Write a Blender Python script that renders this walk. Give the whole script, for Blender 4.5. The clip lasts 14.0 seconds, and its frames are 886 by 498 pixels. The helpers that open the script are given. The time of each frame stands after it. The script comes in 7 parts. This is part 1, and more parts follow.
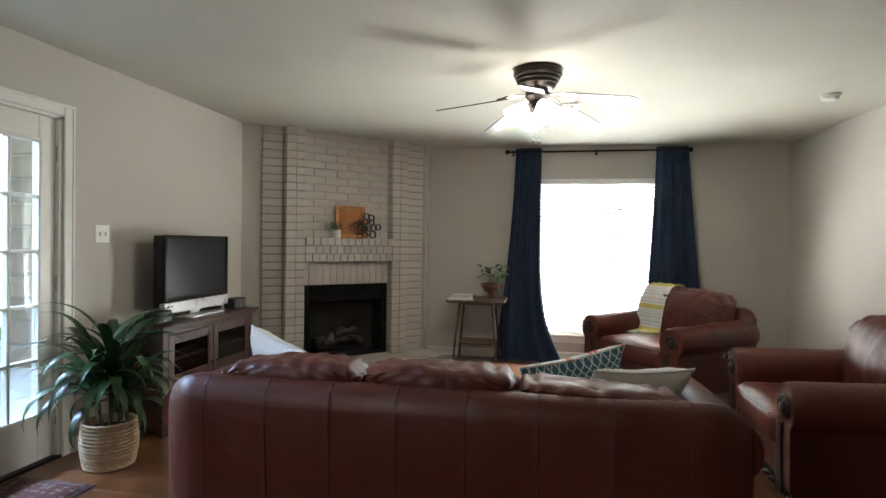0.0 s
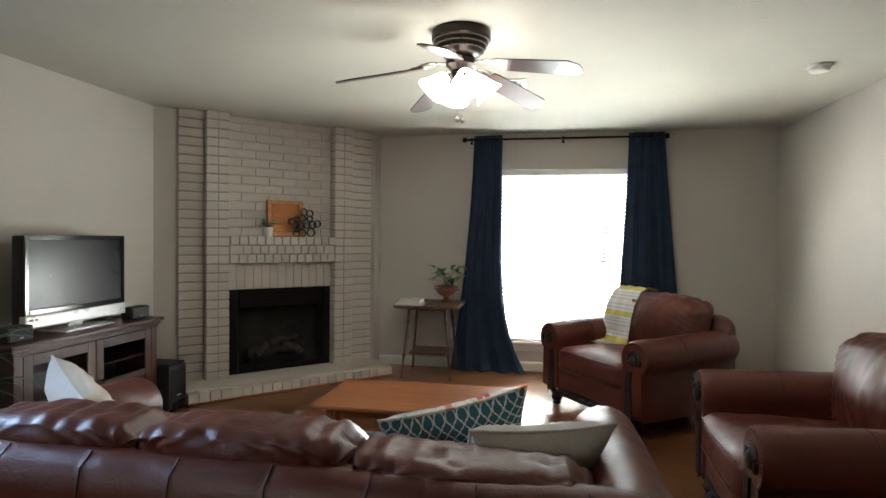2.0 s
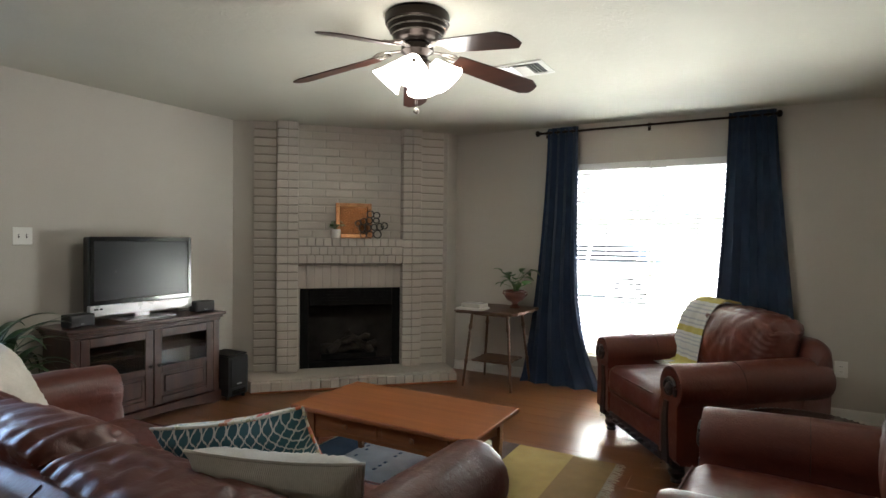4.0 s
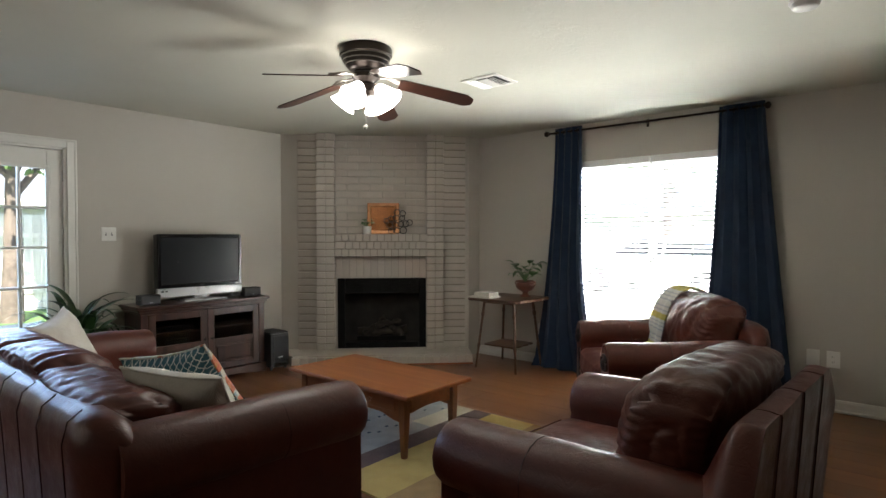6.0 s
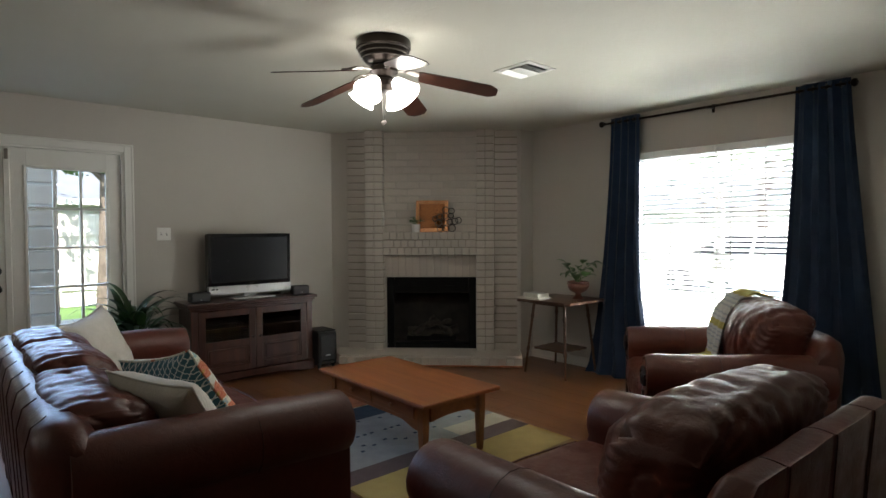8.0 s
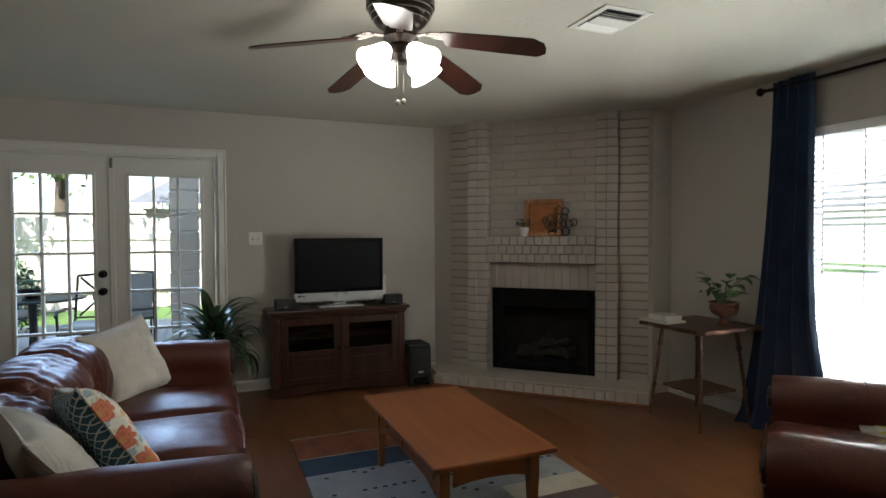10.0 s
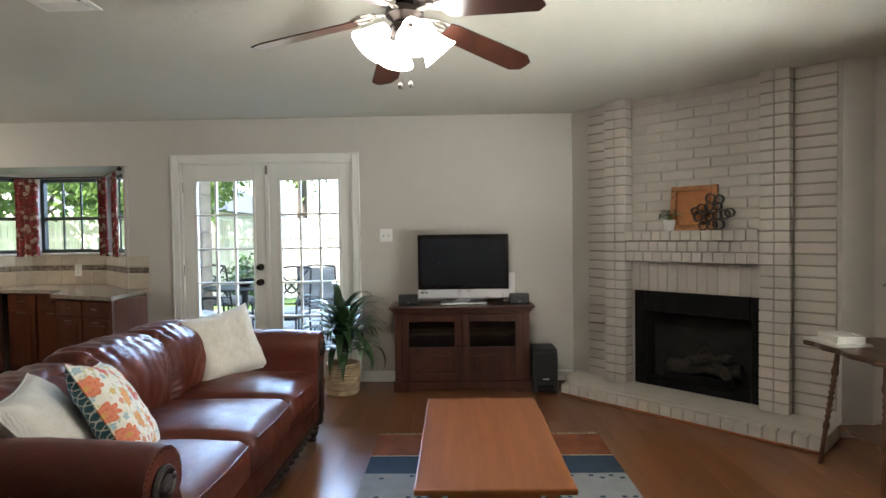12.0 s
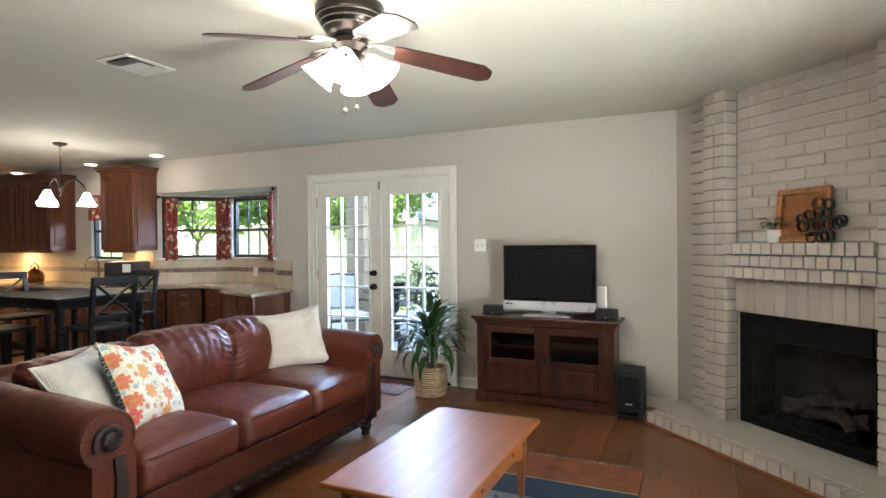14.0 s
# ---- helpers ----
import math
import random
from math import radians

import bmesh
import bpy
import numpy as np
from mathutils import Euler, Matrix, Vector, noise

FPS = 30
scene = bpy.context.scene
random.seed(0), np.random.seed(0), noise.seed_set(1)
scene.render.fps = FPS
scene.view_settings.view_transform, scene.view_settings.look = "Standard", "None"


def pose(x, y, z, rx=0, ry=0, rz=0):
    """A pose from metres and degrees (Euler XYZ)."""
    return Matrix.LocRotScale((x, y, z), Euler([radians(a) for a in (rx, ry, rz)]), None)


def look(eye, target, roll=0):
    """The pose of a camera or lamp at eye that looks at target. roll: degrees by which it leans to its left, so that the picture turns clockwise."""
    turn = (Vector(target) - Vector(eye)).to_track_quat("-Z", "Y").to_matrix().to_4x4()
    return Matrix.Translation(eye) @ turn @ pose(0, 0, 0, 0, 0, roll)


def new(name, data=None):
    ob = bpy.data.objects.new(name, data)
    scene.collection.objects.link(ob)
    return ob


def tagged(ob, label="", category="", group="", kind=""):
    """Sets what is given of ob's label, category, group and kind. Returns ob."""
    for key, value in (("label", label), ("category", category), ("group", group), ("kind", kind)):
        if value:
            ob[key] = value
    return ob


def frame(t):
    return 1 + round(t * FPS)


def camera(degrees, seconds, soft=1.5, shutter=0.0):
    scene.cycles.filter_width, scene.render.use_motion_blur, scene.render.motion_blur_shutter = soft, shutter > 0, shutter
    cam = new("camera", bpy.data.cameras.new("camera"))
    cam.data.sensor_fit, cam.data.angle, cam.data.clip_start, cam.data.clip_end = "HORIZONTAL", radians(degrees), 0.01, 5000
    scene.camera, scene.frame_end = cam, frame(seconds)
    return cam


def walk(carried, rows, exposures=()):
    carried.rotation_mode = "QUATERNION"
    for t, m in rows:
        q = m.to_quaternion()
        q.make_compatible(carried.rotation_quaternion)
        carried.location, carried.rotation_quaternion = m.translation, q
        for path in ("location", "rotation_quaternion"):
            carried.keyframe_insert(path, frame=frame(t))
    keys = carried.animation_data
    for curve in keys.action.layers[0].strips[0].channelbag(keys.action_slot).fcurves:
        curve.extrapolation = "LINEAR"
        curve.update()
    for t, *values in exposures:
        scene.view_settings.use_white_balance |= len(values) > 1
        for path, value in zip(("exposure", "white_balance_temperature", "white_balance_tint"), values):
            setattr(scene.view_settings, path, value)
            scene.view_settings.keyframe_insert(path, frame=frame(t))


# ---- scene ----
cam = camera(76.8, 14.0)
PATH = [
    (0, (0.077, 0.482, 1.321), (-0.279, 2.45, 1.299), 0.8),
    (0.5, (0.119, 0.581, 1.329), (-0.203, 2.554, 1.309), 0.9),
    (1, (0.182, 0.743, 1.339), (-0.123, 2.719, 1.31), 0.8),
    (1.5, (0.291, 0.964, 1.35), (-0.014, 2.941, 1.318), 0.7),
    (2, (0.462, 1.197, 1.357), (0.107, 3.165, 1.318), 0.6),
    (2.5, (0.661, 1.456, 1.366), (0.212, 3.404, 1.319), 0.5),
    (3, (0.892, 1.666, 1.373), (0.317, 3.581, 1.326), 0.4),
    (3.2, (0.997, 1.713, 1.372), (0.317, 3.593, 1.329), 0.5),
    (5.5, (2.312, 1.848, 1.332), (1.109, 3.446, 1.289), -0.0),
    (6, (2.521, 1.868, 1.327), (1.231, 3.395, 1.283), -0.0),
    (6.5, (2.659, 1.883, 1.32), (1.303, 3.352, 1.272), 0.1),
    (7, (2.699, 1.94, 1.322), (1.296, 3.364, 1.271), -0.1),
    (9.5, (2.489, 3.028, 1.397), (0.741, 3.999, 1.338), -0.2),
    (10, (2.444, 3.313, 1.378), (0.599, 4.081, 1.326), -0.3),
    (10.5, (2.417, 3.579, 1.364), (0.501, 4.149, 1.309), -0.4),
    (11, (2.394, 3.8, 1.362), (0.424, 4.141, 1.304), -0.5),
    (11.5, (2.37, 4.033, 1.359), (0.377, 4.19, 1.3), -0.7),
    (12, (2.366, 4.318, 1.356), (0.367, 4.274, 1.302), -0.8),
    (12.5, (2.312, 4.624, 1.361), (0.324, 4.404, 1.311), -0.9),
    (13, (2.283, 4.968, 1.363), (0.329, 4.547, 1.319), -0.9),
    (13.5, (2.236, 5.283, 1.363), (0.343, 4.641, 1.329), -0.8),
    (14, (2.155, 5.546, 1.368), (0.336, 4.716, 1.349), -0.5),
]
EXPOSURES = [(0, 3.0), (1, 3.08), (2, 2.88), (3, 2.72), (6.5, 2.64), (9.5, 1.72), (11, 2.52), (12, 3.05), (14, 3.5)]
walk(cam, [(t, look(eye, target, roll)) for t, eye, target, roll in PATH], EXPOSURES)

# ---- daylight ----
world = bpy.data.worlds.new("sky")
scene.world = world
world.use_nodes = True
wn = world.node_tree
sky = wn.nodes.new("ShaderNodeTexSky")
sky.sky_type = "NISHITA"
sky.sun_disc = False
SUN_DIR = Vector((0.68, -0.38, 0.72)).normalized()
sky.sun_elevation = math.asin(SUN_DIR.z)
sky.sun_rotation = math.atan2(SUN_DIR.x, SUN_DIR.y)
wn.links.new(sky.outputs["Color"], wn.nodes["Background"].inputs["Color"])
wn.nodes["Background"].inputs["Strength"].default_value = 0.15
sun_data = bpy.data.lights.new("sun", "SUN")
sun_data.energy, sun_data.angle, sun_data.color = 5.0, radians(0.5), (1.0, 0.95, 0.88)
sun = new("sun", sun_data)
sun.matrix_world = look(SUN_DIR * 30, (0, 0, 0))


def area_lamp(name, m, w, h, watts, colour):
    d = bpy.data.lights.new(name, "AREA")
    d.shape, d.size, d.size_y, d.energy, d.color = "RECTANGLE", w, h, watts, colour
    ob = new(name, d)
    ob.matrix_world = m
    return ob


def down_lamp(name, place, watts, colour):
    d = bpy.data.lights.new(name, "SPOT")
    d.energy, d.color, d.shadow_soft_size, d.spot_size, d.spot_blend = watts, colour, 0.05, radians(95), 0.8
    ob = new(name, d)
    ob.location = place
    return ob


def point_lamp(name, place, watts, colour, radius=0.04):
    d = bpy.data.lights.new(name, "POINT")
    d.energy, d.color, d.shadow_soft_size = watts, colour, radius
    ob = new(name, d)
    ob.location = place
    return ob


# added area lamps outside the openings, standing in for sky light and sunlit-ground bounce
area_lamp("window_skylight", look((0.66, 7.42, 2.36), (0.66, 6.2, 0.9)), 1.6, 0.4, 70, (0.90, 0.955, 1.0))
area_lamp("window_ground_light", look((0.66, 7.22, 0.64), (0.66, 6.2, 1.04)), 1.45, 0.62, 39, (0.97, 0.98, 0.95))
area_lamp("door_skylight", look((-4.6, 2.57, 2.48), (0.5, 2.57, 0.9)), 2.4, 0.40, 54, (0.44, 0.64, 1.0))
FAN_X, FAN_Y = 0.02, 4.12

# ---- materials ----


def nodes_of(name):
    m = bpy.data.materials.new(name)
    m.use_nodes = True
    return m, m.node_tree, m.node_tree.nodes["Principled BSDF"]


def add(nt, kind, **inputs):
    n = nt.nodes.new(kind)
    for k, v in inputs.items():
        n.inputs[k.replace("_", " ")].default_value = v
    return n


def coords(nt, scale=(1, 1, 1), rot=(0, 0, 0)):
    tc = nt.nodes.new("ShaderNodeTexCoord")
    mp = nt.nodes.new("ShaderNodeMapping")
    mp.inputs["Scale"].default_value = scale
    mp.inputs["Rotation"].default_value = rot
    nt.links.new(tc.outputs["Object"], mp.inputs["Vector"])
    return mp.outputs["Vector"]


def noise_tex(nt, vec, scale, detail=4.0, rough=0.55, distort=0.0):
    n = add(nt, "ShaderNodeTexNoise", Scale=scale, Detail=detail, Roughness=rough, Distortion=distort)
    nt.links.new(vec, n.inputs["Vector"])
    return n.outputs["Fac"]


def ramp(nt, fac, stops, mode="LINEAR"):
    r = nt.nodes.new("ShaderNodeValToRGB")
    r.color_ramp.interpolation = mode
    els = r.color_ramp.elements
    while len(els) < len(stops):
        els.new(0.5)
    for e, (p, c) in zip(els, stops):
        e.position = p
        e.color = (*c, 1) if len(c) == 3 else c
    nt.links.new(fac, r.inputs["Fac"])
    return r.outputs["Color"]


def mixed(nt, fac, a, b, mode="MIX"):
    m = nt.nodes.new("ShaderNodeMix")
    m.data_type, m.blend_type = "RGBA", mode
    for sock, v in ((m.inputs["Factor"], fac), (m.inputs["A"], a), (m.inputs["B"], b)):
        if isinstance(v, (int, float)):
            sock.default_value = v
        elif isinstance(v, tuple):
            sock.default_value = (*v, 1)
        else:
            nt.links.new(v, sock)
    return m.outputs["Result"]


def maths(nt, op, a, b=0.0, c=0.0):
    m = nt.nodes.new("ShaderNodeMath")
    m.operation = op
    for sock, v in zip(m.inputs, (a, b, c)):
        if isinstance(v, (int, float)):
            sock.default_value = v
        else:
            nt.links.new(v, sock)
    return m.outputs[0]


def bumped(nt, bsdf, height, strength, distance=0.002):
    b = add(nt, "ShaderNodeBump", Strength=strength, Distance=distance)
    nt.links.new(height, b.inputs["Height"])
    nt.links.new(b.outputs["Normal"], bsdf.inputs["Normal"])


def randomised(nt, colour, amount):
    info = nt.nodes.new("ShaderNodeObjectInfo")
    f = maths(nt, "MULTIPLY_ADD", info.outputs["Random"], 2 * amount, 1 - amount)
    hsv = nt.nodes.new("ShaderNodeHueSaturation")
    nt.links.new(f, hsv.inputs["Value"])
    nt.links.new(colour, hsv.inputs["Color"])
    return hsv.outputs["Color"]


def plain(name, c1, c2=None, rough=0.5, metal=0.0, scale=3.0, fine=120.0, bump=0.15, dist=0.001, vary=0.0, coat=0.0):
    m, nt, b = nodes_of(name)
    c2 = c2 or tuple(0.82 * v for v in c1)
    v = coords(nt)
    col = ramp(nt, noise_tex(nt, v, scale, 5.0, 0.6), [(0.3, c2), (0.7, c1)])
    grain = noise_tex(nt, v, fine, 3.0, 0.6)
    col = mixed(nt, 0.25, col, ramp(nt, grain, [(0.3, (0.75, 0.75, 0.75)), (0.7, (1, 1, 1))]), "MULTIPLY")
    if vary:
        col = randomised(nt, col, vary)
    nt.links.new(col, b.inputs["Base Color"])
    rr = ramp(nt, noise_tex(nt, v, scale * 4, 3.0), [(0.3, (rough * 0.85,) * 3), (0.7, (min(1, rough * 1.15),) * 3)])
    nt.links.new(rr, b.inputs["Roughness"])
    b.inputs["Metallic"].default_value = metal
    b.inputs["Coat Weight"].default_value = coat
    if bump:
        bumped(nt, b, grain, bump, dist)
    return m


def timber(name, dark, light, axis="x", rough=0.35, stretch=14.0, size=1.0, vary=0.0, coat=0.0, bump=0.12, grain=0.45):
    m, nt, b = nodes_of(name)
    k = {"x": (1, stretch, stretch), "y": (stretch, 1, stretch), "z": (stretch, stretch, 1)}[axis]
    v = coords(nt, tuple(size * q for q in k))
    if vary:
        info = nt.nodes.new("ShaderNodeObjectInfo")
        vm = nt.nodes.new("ShaderNodeVectorMath")
        vm.operation = "MULTIPLY_ADD"
        cmb = nt.nodes.new("ShaderNodeCombineXYZ")
        for s in "XYZ":
            nt.links.new(info.outputs["Random"], cmb.inputs[s])
        vm.inputs[1].default_value = (37, 53, 71)
        nt.links.new(cmb.outputs["Vector"], vm.inputs[0])
        nt.links.new(v, vm.inputs[2])
        v = vm.outputs["Vector"]
    big = noise_tex(nt, v, 0.9, 3.0, 0.5, 0.3)
    finer = noise_tex(nt, v, 6.0, 2.0, 0.5)
    mid = tuple(0.5 * (p + q) for p, q in zip(dark, light))
    col = ramp(nt, big, [(0.28, dark), (0.5, mid), (0.72, light)])
    col = mixed(nt, grain, col, ramp(nt, finer, [(0.2, (0.55, 0.5, 0.46)), (0.8, (1, 1, 1))]), "MULTIPLY")
    if vary:
        col = randomised(nt, col, vary)
    nt.links.new(col, b.inputs["Base Color"])
    b.inputs["Roughness"].default_value = rough
    b.inputs["Coat Weight"].default_value = coat
    b.inputs["Coat Roughness"].default_value = 0.15
    if bump > 0.05:
        bumped(nt, b, finer, bump * 0.5, 0.0006)
    return m


def leather(name, dark, light, rough=0.34):
    """Pull-up hide: cloudy colour, pebble grain and long fine creases."""
    m, nt, b = nodes_of(name)
    v = coords(nt)
    col = ramp(nt, noise_tex(nt, v, 2.6, 4.0, 0.6), [(0.2, dark), (0.8, light)])
    creased = noise_tex(nt, v, 9.0, 5.0, 0.65, 1.2)
    ridge = maths(nt, "ABSOLUTE", maths(nt, "SUBTRACT", creased, 0.5))
    lines = ramp(nt, ridge, [(0.0, (0.0, 0.0, 0.0)), (0.035, (1.0, 1.0, 1.0))])
    scuff = ramp(nt, noise_tex(nt, v, 34.0, 4.0, 0.7), [(0.45, (0.80, 0.78, 0.76)), (0.75, (1.12, 1.10, 1.08))])
    col = mixed(nt, 0.6, col, scuff, "MULTIPLY")
    nt.links.new(col, b.inputs["Base Color"])
    rr = ramp(nt, noise_tex(nt, v, 14.0, 4.0, 0.6), [(0.3, (rough * 0.8,) * 3), (0.7, (rough * 1.3,) * 3)])
    nt.links.new(rr, b.inputs["Roughness"])
    pebble = noise_tex(nt, v, 190.0, 2.0, 0.5)
    folds = noise_tex(nt, v, 30.0, 3.0, 0.6, 0.6)
    height = maths(nt, "MULTIPLY_ADD", lines, 0.22, maths(nt, "MULTIPLY_ADD", folds, 1.1, maths(nt, "MULTIPLY", pebble, 0.22)))
    bumped(nt, b, height, 0.32, 0.004)
    return m


def cloth(name, c1, c2, scale=900.0, rough=0.92, bump=0.35):
    m, nt, b = nodes_of(name)
    v = coords(nt)
    weave = add(nt, "ShaderNodeTexWave", Scale=scale * 0.16, Distortion=1.5, Detail=2.0)
    nt.links.new(v, weave.inputs["Vector"])
    col = ramp(nt, noise_tex(nt, v, 7.0, 5.0), [(0.3, c2), (0.7, c1)])
    col = mixed(nt, 0.3, col, ramp(nt, noise_tex(nt, v, scale * 0.3, 3.0), [(0.3, (0.7, 0.7, 0.7)), (0.7, (1, 1, 1))]), "MULTIPLY")
    nt.links.new(col, b.inputs["Base Color"])
    b.inputs["Roughness"].default_value = rough
    b.inputs["Sheen Weight"].default_value = 0.06
    bumped(nt, b, maths(nt, "ADD", weave.outputs["Fac"], noise_tex(nt, v, scale * 0.2, 3.0)), bump, 0.0012)
    return m


CREAMS = ([(0.0, (0.12, 0.02, 0.015)), (0.35, (0.30, 0.20, 0.13)), (0.6, (0.10, 0.10, 0.06)), (0.85, (0.20, 0.03, 0.02))], [(0.0, (0.50, 0.42, 0.32)), (0.35, (0.28, 0.035, 0.03)), (0.6, (0.45, 0.32, 0.24)), (0.8, (0.22, 0.022, 0.02))])


def printed_floral(name, ground, scale=9.0, flat="xy", palette=CREAMS):
    m, nt, b = nodes_of(name)
    v = coords(nt, (1, 1, 1), (radians(-90) if flat == "xz" else 0, 0, 0))
    wob = noise_tex(nt, v, 55.0, 4.0, 0.65)
    col = mixed(nt, 0.2, ground, ramp(nt, noise_tex(nt, v, 300.0), [(0.3, (0.75, 0.75, 0.75)), (0.7, (1, 1, 1))]), "MULTIPLY")
    for sc, thr, stops in (
        (scale * 2.1, 0.60, palette[0]),
        (scale, 0.66, palette[1]),
    ):
        vor = add(nt, "ShaderNodeTexVoronoi", Scale=sc)
        vor.voronoi_dimensions = "2D"
        nt.links.new(v, vor.inputs["Vector"])
        pick = ramp(nt, vor.outputs["Color"], stops, "CONSTANT")
        edge = maths(nt, "MULTIPLY_ADD", wob, 0.62, vor.outputs["Distance"])
        mask = maths(nt, "LESS_THAN", edge, thr)
        petals = ramp(nt, maths(nt, "SINE", maths(nt, "MULTIPLY", edge, 42.0)), [(0.2, (0.62, 0.58, 0.55)), (0.8, (1.0, 1.0, 1.0))])
        col = mixed(nt, mask, col, mixed(nt, 0.6, pick, petals, "MULTIPLY"))
    nt.links.new(col, b.inputs["Base Color"])
    b.inputs["Roughness"].default_value = 0.9
    bumped(nt, b, noise_tex(nt, v, 500.0), 0.3, 0.001)
    return m


def blossom_print(name, ground):
    """Cream cloth printed with many-petalled flowers, small buds and leafy sprays."""
    m, nt, b = nodes_of(name)
    v = coords(nt)
    col = mixed(nt, 0.2, ground, ramp(nt, noise_tex(nt, v, 300.0), [(0.3, (0.8, 0.8, 0.8)), (0.7, (1, 1, 1))]), "MULTIPLY")
    sprays = ramp(nt, noise_tex(nt, v, 21.0, 4.0, 0.6, 2.2), [(0.0, (0, 0, 0)), (0.555, (0, 0, 0)), (0.565, (1, 1, 1)), (0.625, (1, 1, 1)), (0.635, (0, 0, 0))])
    green = ramp(nt, noise_tex(nt, v, 9.0, 2.0), [(0.40, (0.30, 0.34, 0.17)), (0.47, (0.27, 0.38, 0.38)), (0.53, (0.50, 0.44, 0.20)), (0.60, (0.34, 0.37, 0.20))], "CONSTANT")
    col = mixed(nt, maths(nt, "MULTIPLY", sprays, 0.8), col, green)
    for sc, size, petals, turn, stops in (
        (17.0, 0.25, 5.0, 0.7, [(0.0, (0.56, 0.36, 0.12)), (0.4, (0.28, 0.36, 0.38)), (0.7, (0.52, 0.20, 0.12))]),
        (8.6, 0.36, 8.0, 0.0, [(0.0, (0.56, 0.16, 0.08)), (0.40, (0.60, 0.27, 0.10)), (0.62, (0.52, 0.10, 0.08)), (0.82, (0.58, 0.36, 0.14))]),
    ):
        vor = add(nt, "ShaderNodeTexVoronoi", Scale=sc, Randomness=0.55)
        vor.voronoi_dimensions = "2D"
        nt.links.new(v, vor.inputs["Vector"])
        off = nt.nodes.new("ShaderNodeVectorMath")
        off.operation = "SUBTRACT"
        nt.links.new(v, off.inputs[0])
        nt.links.new(vor.outputs["Position"], off.inputs[1])
        sep = nt.nodes.new("ShaderNodeSeparateXYZ")
        nt.links.new(off.outputs["Vector"], sep.inputs["Vector"])
        ang = maths(nt, "ARCTAN2", sep.outputs["Y"], sep.outputs["X"])
        wave = maths(nt, "ABSOLUTE", maths(nt, "SINE", maths(nt, "MULTIPLY_ADD", ang, petals / 2, turn)))
        edge = maths(nt, "MULTIPLY_ADD", wave, size * 0.38, size * 0.62)
        d = maths(nt, "MULTIPLY_ADD", maths(nt, "SUBTRACT", noise_tex(nt, v, 60.0, 2.0), 0.5), 0.09, vor.outputs["Distance"])
        rel = maths(nt, "DIVIDE", d, edge)
        pick = ramp(nt, vor.outputs["Color"], stops, "CONSTANT")
        rings = ramp(nt, maths(nt, "FRACT", maths(nt, "MULTIPLY", rel, 2.6)), [(0.0, (0.70, 0.62, 0.58)), (0.25, (1.0, 1.0, 1.0)), (0.9, (1.15, 1.5, 1.8))])
        flower = mixed(nt, 0.75, pick, rings, "MULTIPLY")
        flower = mixed(nt, maths(nt, "LESS_THAN", rel, 0.2), flower, (0.50, 0.30, 0.07))
        col = mixed(nt, maths(nt, "LESS_THAN", rel, 1.0), col, flower)
    nt.links.new(col, b.inputs["Base Color"])
    b.inputs["Roughness"].default_value = 0.9
    bumped(nt, b, noise_tex(nt, v, 500.0), 0.3, 0.001)
    return m


def trellis(name):
    m, nt, b = nodes_of(name)
    tc = nt.nodes.new("ShaderNodeTexCoord")
    sep = nt.nodes.new("ShaderNodeSeparateXYZ")
    nt.links.new(tc.outputs["Object"], sep.inputs["Vector"])
    k = 2 * math.pi / 0.036
    sx = maths(nt, "COSINE", maths(nt, "MULTIPLY", sep.outputs["X"], k))
    sy = maths(nt, "COSINE", maths(nt, "MULTIPLY", sep.outputs["Y"], k))
    s2 = maths(nt, "MULTIPLY", maths(nt, "COSINE", maths(nt, "MULTIPLY", sep.outputs["X"], 3 * k)), 0.25)
    f = maths(nt, "ABSOLUTE", maths(nt, "ADD", maths(nt, "ADD", sx, sy), s2))
    mask = maths(nt, "LESS_THAN", f, 0.42)
    nt.links.new(mixed(nt, mask, (0.045, 0.13, 0.16), (0.62, 0.64, 0.60)), b.inputs["Base Color"])
    b.inputs["Roughness"].default_value = 0.9
    bumped(nt, b, noise_tex(nt, tc.outputs["Object"], 500.0), 0.3, 0.001)
    return m


def banded(name, axis, stops, width, rough=0.92):
    """A woven cloth with bands of colour along one axis, repeated every width metres."""
    m, nt, b = nodes_of(name)
    tc = nt.nodes.new("ShaderNodeTexCoord")
    sep = nt.nodes.new("ShaderNodeSeparateXYZ")
    nt.links.new(tc.outputs["Object"], sep.inputs["Vector"])
    f = maths(nt, "FRACT", maths(nt, "DIVIDE", sep.outputs[axis], width))
    col = ramp(nt, f, stops, "CONSTANT")
    col = mixed(nt, 0.35, col, ramp(nt, noise_tex(nt, tc.outputs["Object"], 260.0, 3.0), [(0.3, (0.65, 0.65, 0.65)), (0.7, (1, 1, 1))]), "MULTIPLY")
    nt.links.new(col, b.inputs["Base Color"])
    b.inputs["Roughness"].default_value = rough
    bumped(nt, b, noise_tex(nt, tc.outputs["Object"], 220.0, 3.0), 0.5, 0.002)
    return m


def glassy(name, tint=(1, 1, 1), rough=0.0, ior=1.45):
    m, nt, b = nodes_of(name)
    b.inputs["Base Color"].default_value = (*tint, 1)
    b.inputs["Transmission Weight"].default_value = 1.0
    b.inputs["Roughness"].default_value = rough
    b.inputs["IOR"].default_value = ior
    return m


